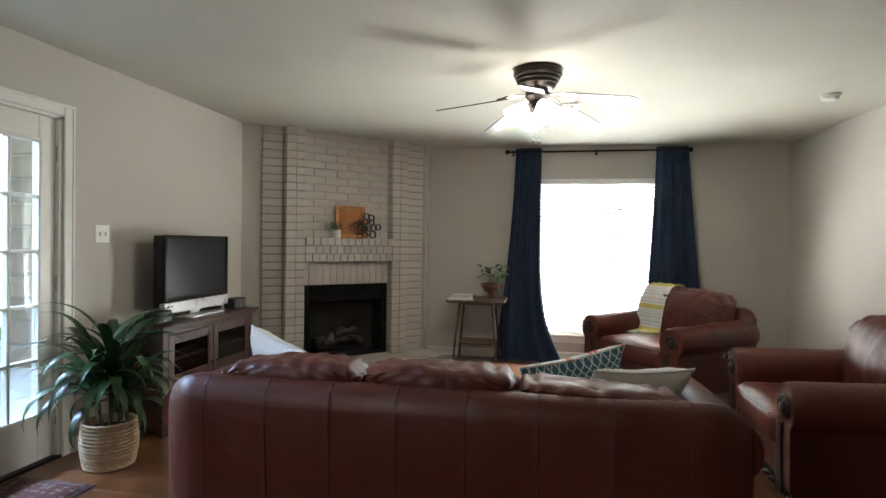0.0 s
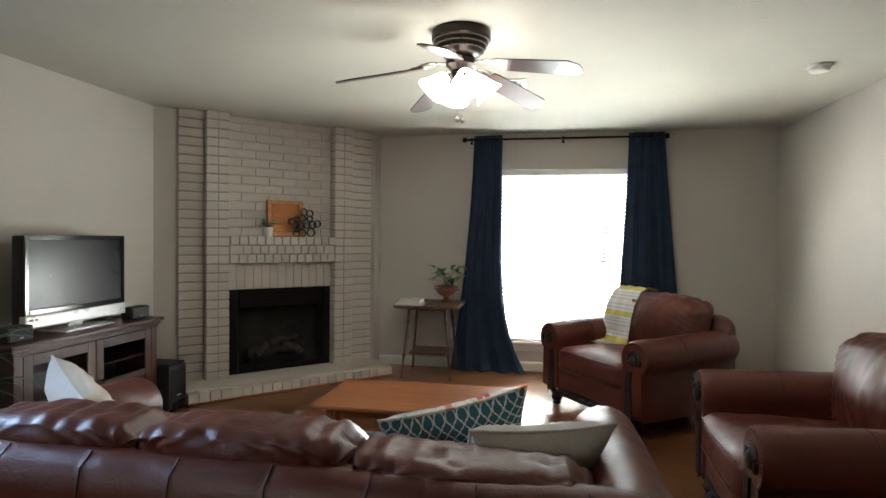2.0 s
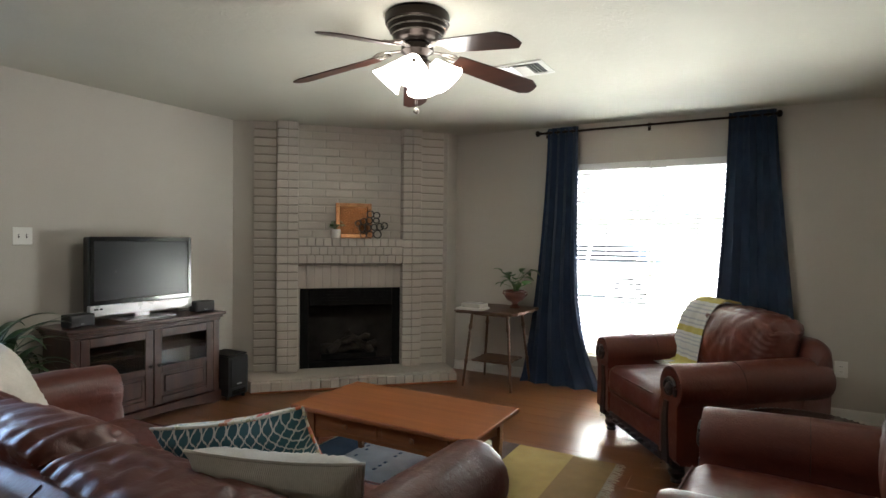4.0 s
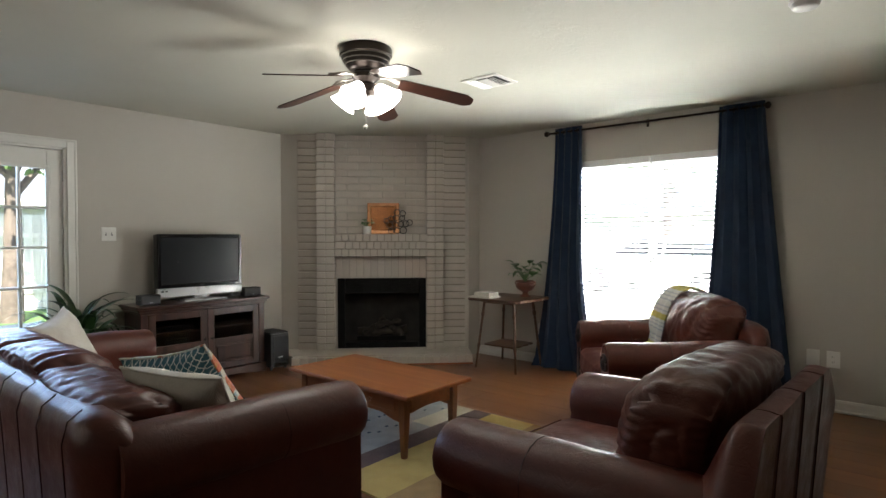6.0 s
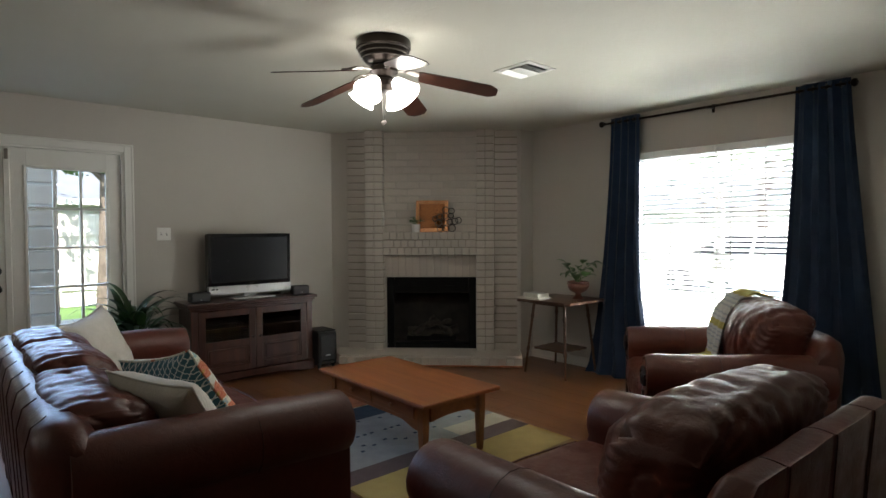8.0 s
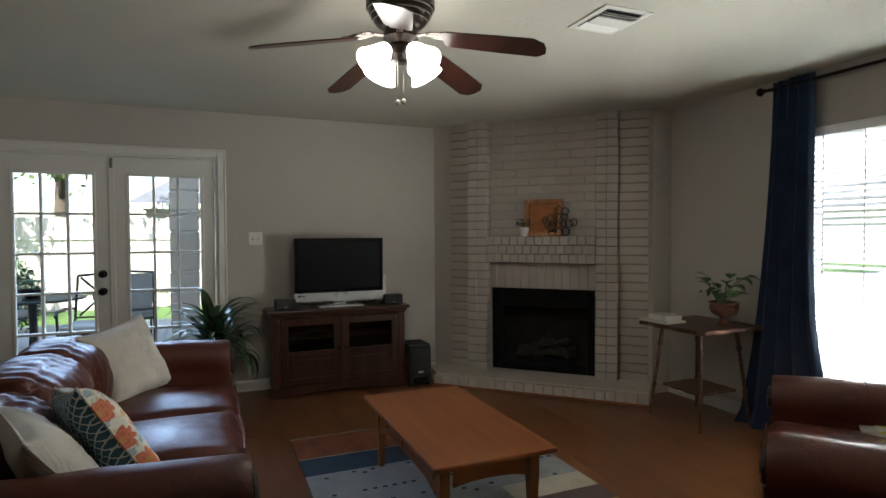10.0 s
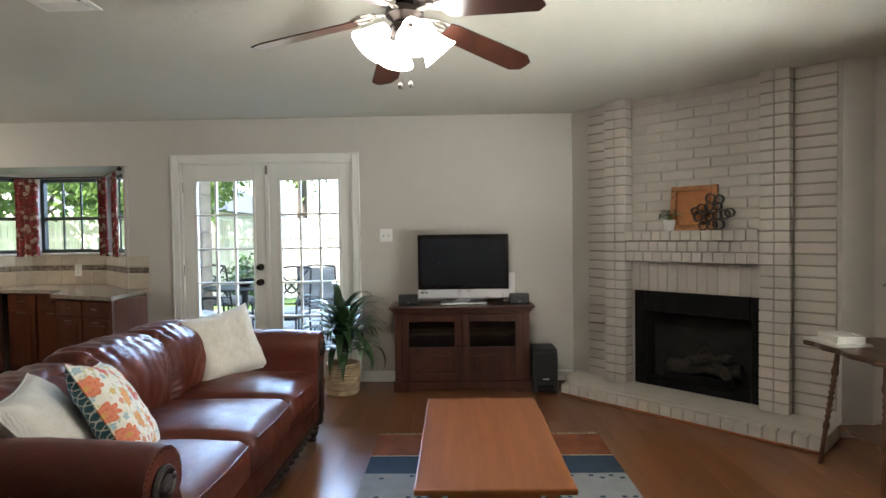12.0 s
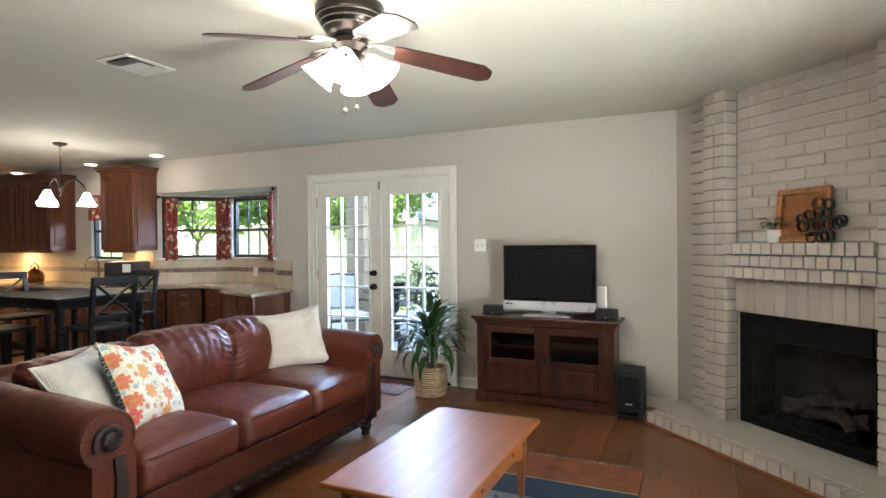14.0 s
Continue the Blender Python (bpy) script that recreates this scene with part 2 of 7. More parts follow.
def sunlit_leaves(name, c1, c2):
    """Thin leaves that let part of the light through."""
    m, nt, b = nodes_of(name)
    col = ramp(nt, noise_tex(nt, coords(nt), 1.5, 4.0), [(0.3, c2), (0.7, c1)])
    nt.links.new(col, b.inputs["Base Color"])
    b.inputs["Roughness"].default_value = 0.6
    thin = nt.nodes.new("ShaderNodeBsdfTranslucent")
    nt.links.new(mixed(nt, 1.0, col, (1.5, 1.5, 1.3), "MULTIPLY"), thin.inputs["Color"])
    mix = nt.nodes.new("ShaderNodeMixShader")
    mix.inputs[0].default_value = 0.45
    nt.links.new(b.outputs[0], mix.inputs[1])
    nt.links.new(thin.outputs[0], mix.inputs[2])
    nt.links.new(mix.outputs[0], nt.nodes["Material Output"].inputs["Surface"])
    return m


def thin_pane(name):
    m, nt, b = nodes_of(name)
    out = nt.nodes["Material Output"]
    clear = nt.nodes.new("ShaderNodeBsdfTransparent")
    clear.inputs["Color"].default_value = (0.97, 0.985, 0.98, 1)
    b.inputs["Base Color"].default_value = (0.9, 0.95, 0.94, 1)
    b.inputs["Metallic"].default_value = 1.0
    b.inputs["Roughness"].default_value = 0.01
    mix = nt.nodes.new("ShaderNodeMixShader")
    mix.inputs[0].default_value = 0.035
    nt.links.new(clear.outputs[0], mix.inputs[1])
    nt.links.new(b.outputs[0], mix.inputs[2])
    nt.links.new(mix.outputs[0], out.inputs["Surface"])
    return m


def glowing(name, colour, strength):
    m, nt, b = nodes_of(name)
    b.inputs["Base Color"].default_value = (0.8, 0.8, 0.78, 1)
    b.inputs["Emission Color"].default_value = (*colour, 1)
    b.inputs["Emission Strength"].default_value = strength
    return m


def ceiling_paint(name):
    m, nt, b = nodes_of(name)
    v = coords(nt)
    nt.links.new(ramp(nt, noise_tex(nt, v, 1.3, 4.0), [(0.3, (0.480, 0.468, 0.395)), (0.7, (0.515, 0.502, 0.425))]), b.inputs["Base Color"])
    b.inputs["Roughness"].default_value = 0.85
    blobs = ramp(nt, noise_tex(nt, v, 17.0, 5.0, 0.6, 1.0), [(0.50, (0, 0, 0)), (0.56, (1, 1, 1))])
    patch = ramp(nt, noise_tex(nt, v, 2.2, 3.0), [(0.4, (0.15, 0.15, 0.15)), (0.65, (1, 1, 1))])
    bumped(nt, b, mixed(nt, 1.0, blobs, patch, "MULTIPLY"), 0.28, 0.003)
    return m


WALL = plain("wall_paint", (0.482, 0.452, 0.402), (0.462, 0.432, 0.382), 0.75, scale=1.2, fine=160.0, bump=0.25, dist=0.0015)
CEIL = ceiling_paint("ceiling_paint")
TRIM = plain("white_trim_paint", (0.72, 0.71, 0.66), (0.68, 0.67, 0.62), 0.4, scale=2.0, bump=0.05)
BRICK = plain("painted_brick", (0.545, 0.498, 0.442), (0.485, 0.440, 0.385), 0.62, scale=9.0, fine=70.0, bump=0.5, dist=0.003, vary=0.06)
# near-black mortar colour stands in for deep shadow between the face bricks
JOINTSHADE = plain("shaded_joint", (0.11, 0.095, 0.08), (0.07, 0.06, 0.05), 0.9, scale=12.0, fine=90.0, bump=0.6, dist=0.003)
MORTAR = plain("painted_mortar", (0.34, 0.31, 0.265), (0.26, 0.235, 0.20), 0.8, scale=12.0, fine=90.0, bump=0.6, dist=0.003)
FLOORWOOD = timber("floor_plank_wood", (0.130, 0.047, 0.018), (0.205, 0.082, 0.031), "x", 0.28, 7.0, 0.9, vary=0.10, bump=0.03, grain=0.16)
OAK = timber("honey_oak", (0.235, 0.069, 0.017), (0.325, 0.107, 0.028), "x", 0.40, 15.0, 1.5, grain=0.36)
OAKLEG = timber("honey_oak_upright", (0.18, 0.060, 0.016), (0.30, 0.112, 0.032), "z", 0.33, 12.0, 1.2)
CHERRY = timber("dark_cherry", (0.030, 0.010, 0.007), (0.085, 0.030, 0.018), "z", 0.33, 10.0, 1.6)
CHERRYTOP = timber("dark_cherry_top", (0.030, 0.010, 0.007), (0.085, 0.030, 0.018), "y", 0.28, 10.0, 1.6, coat=0.2)
WALNUT = timber("walnut_stand", (0.050, 0.021, 0.010), (0.135, 0.060, 0.027), "x", 0.42, 10.0, 1.6)
KITWOOD = timber("kitchen_cherry", (0.062, 0.018, 0.009), (0.145, 0.046, 0.020), "z", 0.35, 9.0, 1.4)
BLACKWOOD = plain("black_painted_wood", (0.018, 0.017, 0.018), (0.010, 0.010, 0.011), 0.45, bump=0.05)
BLACKWOOD.node_tree.nodes["Principled BSDF"].inputs["Specular IOR Level"].default_value = 0.3
LEATHER = leather("oxblood_leather", (0.082, 0.0175, 0.0105), (0.118, 0.0255, 0.0135), 0.38)
DARKWOOD = plain("carved_dark_wood", (0.020, 0.010, 0.007), (0.010, 0.005, 0.004), 0.5, scale=30.0, fine=90.0, bump=0.6, dist=0.004)
BRASS = plain("antique_nailhead", (0.10, 0.065, 0.035), (0.05, 0.03, 0.02), 0.35, 0.9, bump=0.0)
SEAM = plain("leather_seam", (0.06, 0.016, 0.010), (0.04, 0.012, 0.008), 0.6, bump=0.0)
BLACKMETAL = plain("black_metal", (0.015, 0.015, 0.016), (0.009, 0.009, 0.010), 0.45, 0.3, bump=0.08)
BRONZE = plain("dark_bronze", (0.035, 0.026, 0.022), (0.020, 0.015, 0.012), 0.35, 0.85, bump=0.05)
NICKEL = plain("brushed_pewter", (0.30, 0.27, 0.24), (0.22, 0.20, 0.18), 0.3, 0.9, bump=0.05)
CHROME = plain("chrome", (0.6, 0.6, 0.6), (0.5, 0.5, 0.5), 0.12, 1.0, bump=0.0)
BLADE = timber("walnut_fan_blade", (0.020, 0.008, 0.006), (0.055, 0.020, 0.012), "x", 0.32, 10.0, 2.0)
NAVY = cloth("navy_curtain_cloth", (0.015, 0.035, 0.076), (0.009, 0.022, 0.052))
IVORY = cloth("ivory_pillow_cloth", (0.66, 0.62, 0.55), (0.56, 0.52, 0.45), 300.0, bump=0.9)
CREAMKNIT = cloth("cream_ribbed_cloth", (0.64, 0.62, 0.56), (0.54, 0.52, 0.46), 400.0, bump=0.6)
FLORAL = blossom_print("floral_print", (0.68, 0.66, 0.58))
REDFLORAL = printed_floral("red_floral_print", (0.17, 0.020, 0.018), 17.0, "xz", CREAMS)
TRELLIS = trellis("teal_trellis_print")
TVBLACK = plain("gloss_black_plastic", (0.008, 0.008, 0.009), (0.006, 0.006, 0.007), 0.12, bump=0.0)
SCREEN = plain("dark_tv_screen", (0.010, 0.011, 0.013), (0.009, 0.010, 0.012), 0.24, bump=0.0)
SILVER = plain("silver_plastic", (0.60, 0.61, 0.62), (0.55, 0.56, 0.57), 0.3, 0.2, bump=0.0)
SCREEN.node_tree.nodes["Principled BSDF"].inputs["Specular IOR Level"].default_value = 0.22
MATBLACK = plain("matt_black_plastic", (0.014, 0.014, 0.015), (0.010, 0.010, 0.011), 0.55, bump=0.3)
SOOT = plain("sooty_steel", (0.010, 0.0095, 0.0095), (0.005, 0.005, 0.005), 0.7, 0.0, scale=8, bump=0.2)
FIREBRICK = plain("firebox_lining", (0.040, 0.036, 0.032), (0.014, 0.012, 0.011), 0.9, scale=6, bump=0.5, dist=0.004)
LOG = plain("ceramic_log", (0.055, 0.045, 0.035), (0.015, 0.012, 0.010), 0.9, scale=18, fine=60, bump=0.9, dist=0.006)
SOOT.node_tree.nodes["Principled BSDF"].inputs["Specular IOR Level"].default_value = 0.15
GLASS = thin_pane("clear_window_glass")
SMOKED = glassy("smoked_glass", (0.35, 0.33, 0.32), 0.02)
SHADEGLASS = glowing("frosted_shade_glass", (1.0, 0.96, 0.90), 2.2)
BULB = glowing("recessed_lamp_glow", (1.0, 0.90, 0.75), 5.0)
BLINDWHITE = plain("white_blind_slat", (0.78, 0.78, 0.76), (0.74, 0.74, 0.72), 0.45, bump=0.05)
LEAF = plain("dracaena_leaf", (0.035, 0.085, 0.022), (0.014, 0.038, 0.014), 0.32, scale=20, fine=60, bump=0.15, vary=0.2)
LEAF2 = plain("glossy_leaf", (0.065, 0.15, 0.030), (0.03, 0.08, 0.02), 0.35, scale=20, fine=60, bump=0.15, vary=0.2)
WICKER = plain("woven_rush", (0.56, 0.43, 0.27), (0.34, 0.24, 0.14), 0.75, scale=25, fine=150, bump=0.6, dist=0.003, vary=0.12)
TERRA = plain("glazed_red_clay", (0.17, 0.055, 0.035), (0.10, 0.03, 0.02), 0.35, scale=14, bump=0.2)
SOIL = plain("soil", (0.05, 0.035, 0.025), (0.025, 0.018, 0.012), 0.95, scale=40, bump=0.9, dist=0.006)
WHITECER = plain("white_ceramic", (0.74, 0.73, 0.70), (0.70, 0.69, 0.66), 0.25, bump=0.0)
PAPER = plain("book_paper", (0.68, 0.66, 0.60), (0.55, 0.53, 0.48), 0.8, bump=0.2)
COPPER = plain("hammered_copper", (0.46, 0.20, 0.085), (0.34, 0.14, 0.06), 0.24, 1.0, scale=20, fine=95, bump=0.9, dist=0.006)
COPPERFR = plain("copper_frame", (0.46, 0.23, 0.11), (0.34, 0.15, 0.07), 0.3, 0.9, scale=12)
PLATE = plain("white_switch_plastic", (0.76, 0.75, 0.71), (0.74, 0.73, 0.69), 0.35, bump=0.0)
GRANITE = plain("beige_granite", (0.42, 0.36, 0.28), (0.22, 0.17, 0.13), 0.18, scale=45, fine=240, bump=0.0)
TILE = plain("tumbled_stone_tile", (0.50, 0.43, 0.33), (0.40, 0.33, 0.24), 0.5, scale=9, bump=0.3, vary=0.08)
MOSAIC = plain("mosaic_stone", (0.30, 0.23, 0.16), (0.12, 0.085, 0.06), 0.35, scale=30, bump=0.1, vary=0.45)
STEEL = plain("dark_window_frame", (0.022, 0.030, 0.032), (0.015, 0.020, 0.022), 0.5, bump=0.05)
CONCRETE = plain("patio_concrete", (0.52, 0.51, 0.50), (0.42, 0.41, 0.40), 0.8, scale=1.6, fine=60, bump=0.4, dist=0.002)
GRASS = plain("lawn_grass", (0.10, 0.19, 0.045), (0.055, 0.12, 0.025), 0.9, scale=2.0, fine=45, bump=0.9, dist=0.02)
FENCE = timber("weathered_fence", (0.52, 0.49, 0.44), (0.72, 0.69, 0.63), "z", 0.8, 8.0, 1.0, vary=0.1)
STUCCO = plain("pale_stone_column", (0.36, 0.29, 0.225), (0.24, 0.19, 0.15), 0.85, scale=5, fine=50, bump=0.7, dist=0.006, vary=0.1)
HOUSEWALL = plain("far_house_wall", (0.55, 0.52, 0.47), (0.48, 0.45, 0.41), 0.85, scale=1.0)
SHINGLE = plain("grey_roof_shingle", (0.16, 0.17, 0.19), (0.10, 0.11, 0.13), 0.9, scale=3.0, fine=20, bump=0.6, dist=0.01)
BARK = plain("tree_bark", (0.14, 0.11, 0.085), (0.06, 0.045, 0.035), 0.95, scale=10, fine=40, bump=0.9, dist=0.02)
FOLIAGE = sunlit_leaves("tree_foliage", (0.115, 0.175, 0.055), (0.065, 0.11, 0.032))
PATIOCLOTH = cloth("grey_patio_cushion", (0.30, 0.29, 0.28), (0.24, 0.23, 0.22))
ROOMDARK = plain("charcoal_appliance", (0.020, 0.022, 0.026), (0.014, 0.015, 0.018), 0.4, bump=0.0)

# ---- mesh helpers ----


def part(name, bm, material, parent=None, label="", smooth=None):
    me = bpy.data.meshes.new(name)
    bmesh.ops.recalc_face_normals(bm, faces=bm.faces)
    if smooth is not None:
        for f in bm.faces:
            f.smooth = True
        me_angle = radians(smooth)
        for e in bm.edges:
            if len(e.link_faces) == 2 and e.calc_face_angle(0) > me_angle:
                e.smooth = False
    bm.to_mesh(me)
    bm.free()
    me.materials.append(material)
    ob = new(name, me)
    ob.parent = parent
    if label:
        tagged(ob, label=label)
    return ob


def shared(name, me, parent, m):
    ob = new(name, me)
    ob.parent = parent
    ob.matrix_basis = m
    return ob


def thing(name, m, label, category, group="", kind=""):
    ob = new(name)
    ob.empty_display_size = 0.1
    ob.matrix_basis = m
    return tagged(ob, label, category, group, kind)


def mesh_of(bm, material, smooth=None):
    me = bpy.data.meshes.new("piece")
    bmesh.ops.recalc_face_normals(bm, faces=bm.faces)
    if smooth:
        for f in bm.faces:
            f.smooth = True
    bm.to_mesh(me)
    bm.free()
    me.materials.append(material)
    return me


def box(bm, x0, x1, y0, y1, z0, z1, bevel=0.0, seg=1, m=None):
    r = bmesh.ops.create_cube(bm, size=1)
    vs = r["verts"]
    bmesh.ops.scale(bm, vec=(abs(x1 - x0), abs(y1 - y0), abs(z1 - z0)), verts=vs)
    bmesh.ops.translate(bm, vec=((x0 + x1) / 2, (y0 + y1) / 2, (z0 + z1) / 2), verts=vs)
    es = list({e for v in vs for e in v.link_edges})
    if bevel:
        g = bmesh.ops.bevel(bm, geom=es, offset=bevel, segments=seg, affect="EDGES", profile=0.5)
        vs = [v for v in g["verts"]] + [v for v in vs if v.is_valid]
        vs = list(set(vs))
    if m is not None:
        bmesh.ops.transform(bm, matrix=m, verts=vs)
    return bm


def B():
    return bmesh.new()


def boxed(x0, x1, y0, y1, z0, z1, bevel=0.0, seg=1, m=None):
    return box(B(), x0, x1, y0, y1, z0, z1, bevel, seg, m)


def rings_mesh(bm, rings, close=True, caps=True):
    """Faces between rings of points that have the same count."""
    vr = [[bm.verts.new(p) for p in r] for r in rings]
    n = len(vr[0])
    for a, b in zip(vr, vr[1:]):
        for i in range(n if close else n - 1):
            bm.faces.new((a[i], a[(i + 1) % n], b[(i + 1) % n], b[i]))
    if caps and close:
        bm.faces.new(vr[0][::-1])
        bm.faces.new(vr[-1])
    return bm


def lathe(bm, profile, seg=24, at=(0, 0, 0)):
    rings = [[(at[0] + r * math.cos(2 * math.pi * i / seg), at[1] + r * math.sin(2 * math.pi * i / seg), at[2] + z) for i in range(seg)] for r, z in profile]
    return rings_mesh(bm, rings)


def tube(bm, pts, radius, seg=8):
    pts = [Vector(p) for p in pts]
    rings = []
    up = Vector((0, 0, 1))
    for i, p in enumerate(pts):
        d = (pts[min(i + 1, len(pts) - 1)] - pts[max(i - 1, 0)]).normalized()
        a = d.cross(up if abs(d.z) < 0.95 else Vector((1, 0, 0))).normalized()
        b = d.cross(a)
        r = radius(i / (len(pts) - 1)) if callable(radius) else radius
        rings.append([p + r * (math.cos(2 * math.pi * k / seg) * a + math.sin(2 * math.pi * k / seg) * b) for k in range(seg)])
    return rings_mesh(bm, rings)


def soft_box(bm, cx, cy, cz, sx, sy, sz, r, cuts=7, crown=(0, 0, 0), wrinkle=0.0, freq=9.0, seed=0.0, m=None, shape=None):
    """A cushion: a rounded box whose faces swell by crown, with creases."""
    t = bmesh.new()
    bmesh.ops.create_cube(t, size=2)
    bmesh.ops.subdivide_edges(t, edges=t.edges[:], cuts=cuts, use_grid_fill=True)
    h = Vector((sx / 2, sy / 2, sz / 2))
    for v in t.verts:
        q = v.co.copy()
        p = Vector((q.x * h.x, q.y * h.y, q.z * h.z))
        inner = Vector([max(-h[i] + r, min(h[i] - r, p[i])) for i in range(3)])
        d = p - inner
        if d.length > 1e-6:
            p = inner + d.normalized() * r
        p.x += crown[0] * q.x * (1 - q.y ** 2) * (1 - q.z ** 2)
        p.y += crown[1] * q.y * (1 - q.x ** 2) * (1 - q.z ** 2)
        p.z += crown[2] * q.z * (1 - q.x ** 2) * (1 - q.y ** 2)
        if wrinkle:
            k = 0.8 - 1.9 * (1 - abs(noise.noise(Vector((p.x * freq + seed + 1.6 * p.z, p.y * freq * 0.6, p.z * freq * 0.40))))) ** 5
            k2 = noise.noise(Vector((p.x * freq * 2.6 + seed, p.y * freq * 2.0 + 9, p.z * freq)))
            p += (k + 0.45 * k2) * wrinkle * (d.normalized() if d.length > 1e-6 else q.normalized())
        if shape:
            p = shape(p, q)
        v.co = p + Vector((cx, cy, cz))
    if m is not None:
        t.transform(m)
    me = bpy.data.meshes.new("tmp")
    t.to_mesh(me)
    t.free()
    bm.from_mesh(me)
    bpy.data.meshes.remove(me)
    return bm


def walled(bm, along, a0, a1, b0, b1, z0, z1, holes):
    """Boxes of a wall that runs along x or y from a0 to a1, b0 to b1 thick, with holes (a0, a1, z0, z1)."""
    cuts = sorted({a0, a1, *[v for h in holes for v in h[:2]]})
    for p, q in zip(cuts, cuts[1:]):
        gaps = sorted([h[2:] for h in holes if h[0] <= p + 1e-6 and h[1] >= q - 1e-6])
        z = z0
        for lo, hi in gaps + [(z1, z1)]:
            if lo > z + 1e-6:
                if along == "x":
                    box(bm, p, q, b0, b1, z, lo)
                else:
                    box(bm, b0, b1, p, q, z, lo)
            z = hi
    return bm


def setting(name, bm, material, label, category, smooth=None):
    return tagged(part(name, bm, material, None, "", smooth), label, category, "", "structure")

# ---- large structure ----
XW, YN, XE, ZC = -2.77, 7.0, 2.65, 2.44
setting("wall_west", walled(B(), "y", -4.3, 5.404, XW - 0.14, XW, 0, ZC, [(-1.95, -1.33, 1.20, 2.02), (-0.70, 1.26, 0.0, 2.03), (1.77, 3.375, 0.0, 2.045)]), WALL, "greige painted wall with french doors and a kitchen bay", "wall")
setting("wall_north", walled(B(), "x", -1.40, XE + 0.14, YN, YN + 0.14, 0, ZC, [(-0.10, 1.42, 0.30, 2.07)]), WALL, "greige painted wall with a large window", "wall")
setting("wall_east", boxed(XE, XE + 0.14, 4.75, YN, 0, ZC), WALL, "plain greige painted wall", "wall")
setting("wall_hall", boxed(XE + 0.14, 4.2, 4.75, 4.89, 0, ZC), WALL, "plain greige painted wall", "wall")
setting("wall_far_east", boxed(4.2, 4.34, -4.3, 4.89, 0, ZC), WALL, "plain greige painted wall", "wall")
setting("wall_south", boxed(XW - 0.14, 4.34, -4.44, -4.3, 0, ZC), WALL, "plain greige painted wall", "wall")
DIAG = Matrix.Translation((-2.757, 5.404, 0)) @ Matrix.Rotation(radians(45), 4, "Z")
bm = walled(B(), "x", -0.10, 2.10, 0.0, 0.12, 0, ZC, [(0.595, 1.561, 0.0, 0.866)])
bm.transform(DIAG)
setting("wall_return", boxed(-1.40, -1.272, 6.80, 7.0, 0, ZC), WALL, "narrow greige painted return beside the fireplace", "wall")
setting("wall_northwest", bm, WALL, "greige painted angled corner wall behind the fireplace", "wall")
setting("ceiling", boxed(-3.6, 4.34, -4.44, 7.14, ZC, ZC + 0.12), CEIL, "off-white ceiling with knockdown texture", "ceiling")
setting("roof", boxed(-3.7, 4.9, -5.0, 7.5, ZC + 0.13, ZC + 0.30), SHINGLE, "grey shingle roof slab with eaves", "roof")
floor_ob = setting("floor", boxed(XW - 0.14, 4.34, -4.44, 7.14, -0.12, -0.006), MATBLACK, "warm brown wood plank floor with a satin finish", "floor")


def baseboard(name, x0, y0, x1, y1, side):
    """A moulded skirting from one point to the other; side 1 or -1 says on which hand the room lies."""
    a, b = Vector((x0, y0, 0)), Vector((x1, y1, 0))
    d = (b - a).normalized()
    n = Vector((-d.y, d.x, 0)) * side
    prof = [(0, 0), (0.022, 0), (0.022, 0.012), (0.014, 0.022), (0.014, 0.075), (0.009, 0.090), (0, 0.095)]
    setting(name, rings_mesh(B(), [[p + n * u + Vector((0, 0, z)) for u, z in prof] for p in (a, b)]), TRIM, "white painted moulded baseboard", "baseboard")


baseboard("baseboard_1", XW, 3.45, XW, 5.39, -1)
baseboard("baseboard_2", -1.27, YN, XE, YN, -1)
baseboard("baseboard_3", XE, YN, XE, 4.76, -1)
baseboard("baseboard_4", XW, 1.50, XW, 1.69, -1)

# ---- french doors ----


def casing(name, y0, y1, z1, w=0.072):
    bm = B()
    box(bm, XW, XW + 0.018, y0 - w, y0, 0, z1 + w, 0.005)
    box(bm, XW, XW + 0.018, y1, y1 + w, 0, z1 + w, 0.005)
    box(bm, XW, XW + 0.018, y0, y1, z1, z1 + w, 0.005)
    box(bm, XW + 0.014, XW + 0.024, y0 - w, y0 - w + 0.018, 0, z1 + w, 0.004)
    box(bm, XW + 0.014, XW + 0.024, y1 + w - 0.018, y1 + w, 0, z1 + w, 0.004)
    box(bm, XW + 0.014, XW + 0.024, y0 - w, y1 + w, z1 + w - 0.018, z1 + w, 0.004)
    box(bm, XW - 0.14, XW - 0.001, y0, y0 + 0.02, 0, z1)
    box(bm, XW - 0.14, XW - 0.001, y1 - 0.02, y1, 0, z1)
    box(bm, XW - 0.14, XW - 0.001, y0, y1, z1 - 0.015, z1)
    setting(name, bm, TRIM, "white painted door casing and jamb", "door frame")


casing("trim_1", 1.77, 3.375, 2.045)


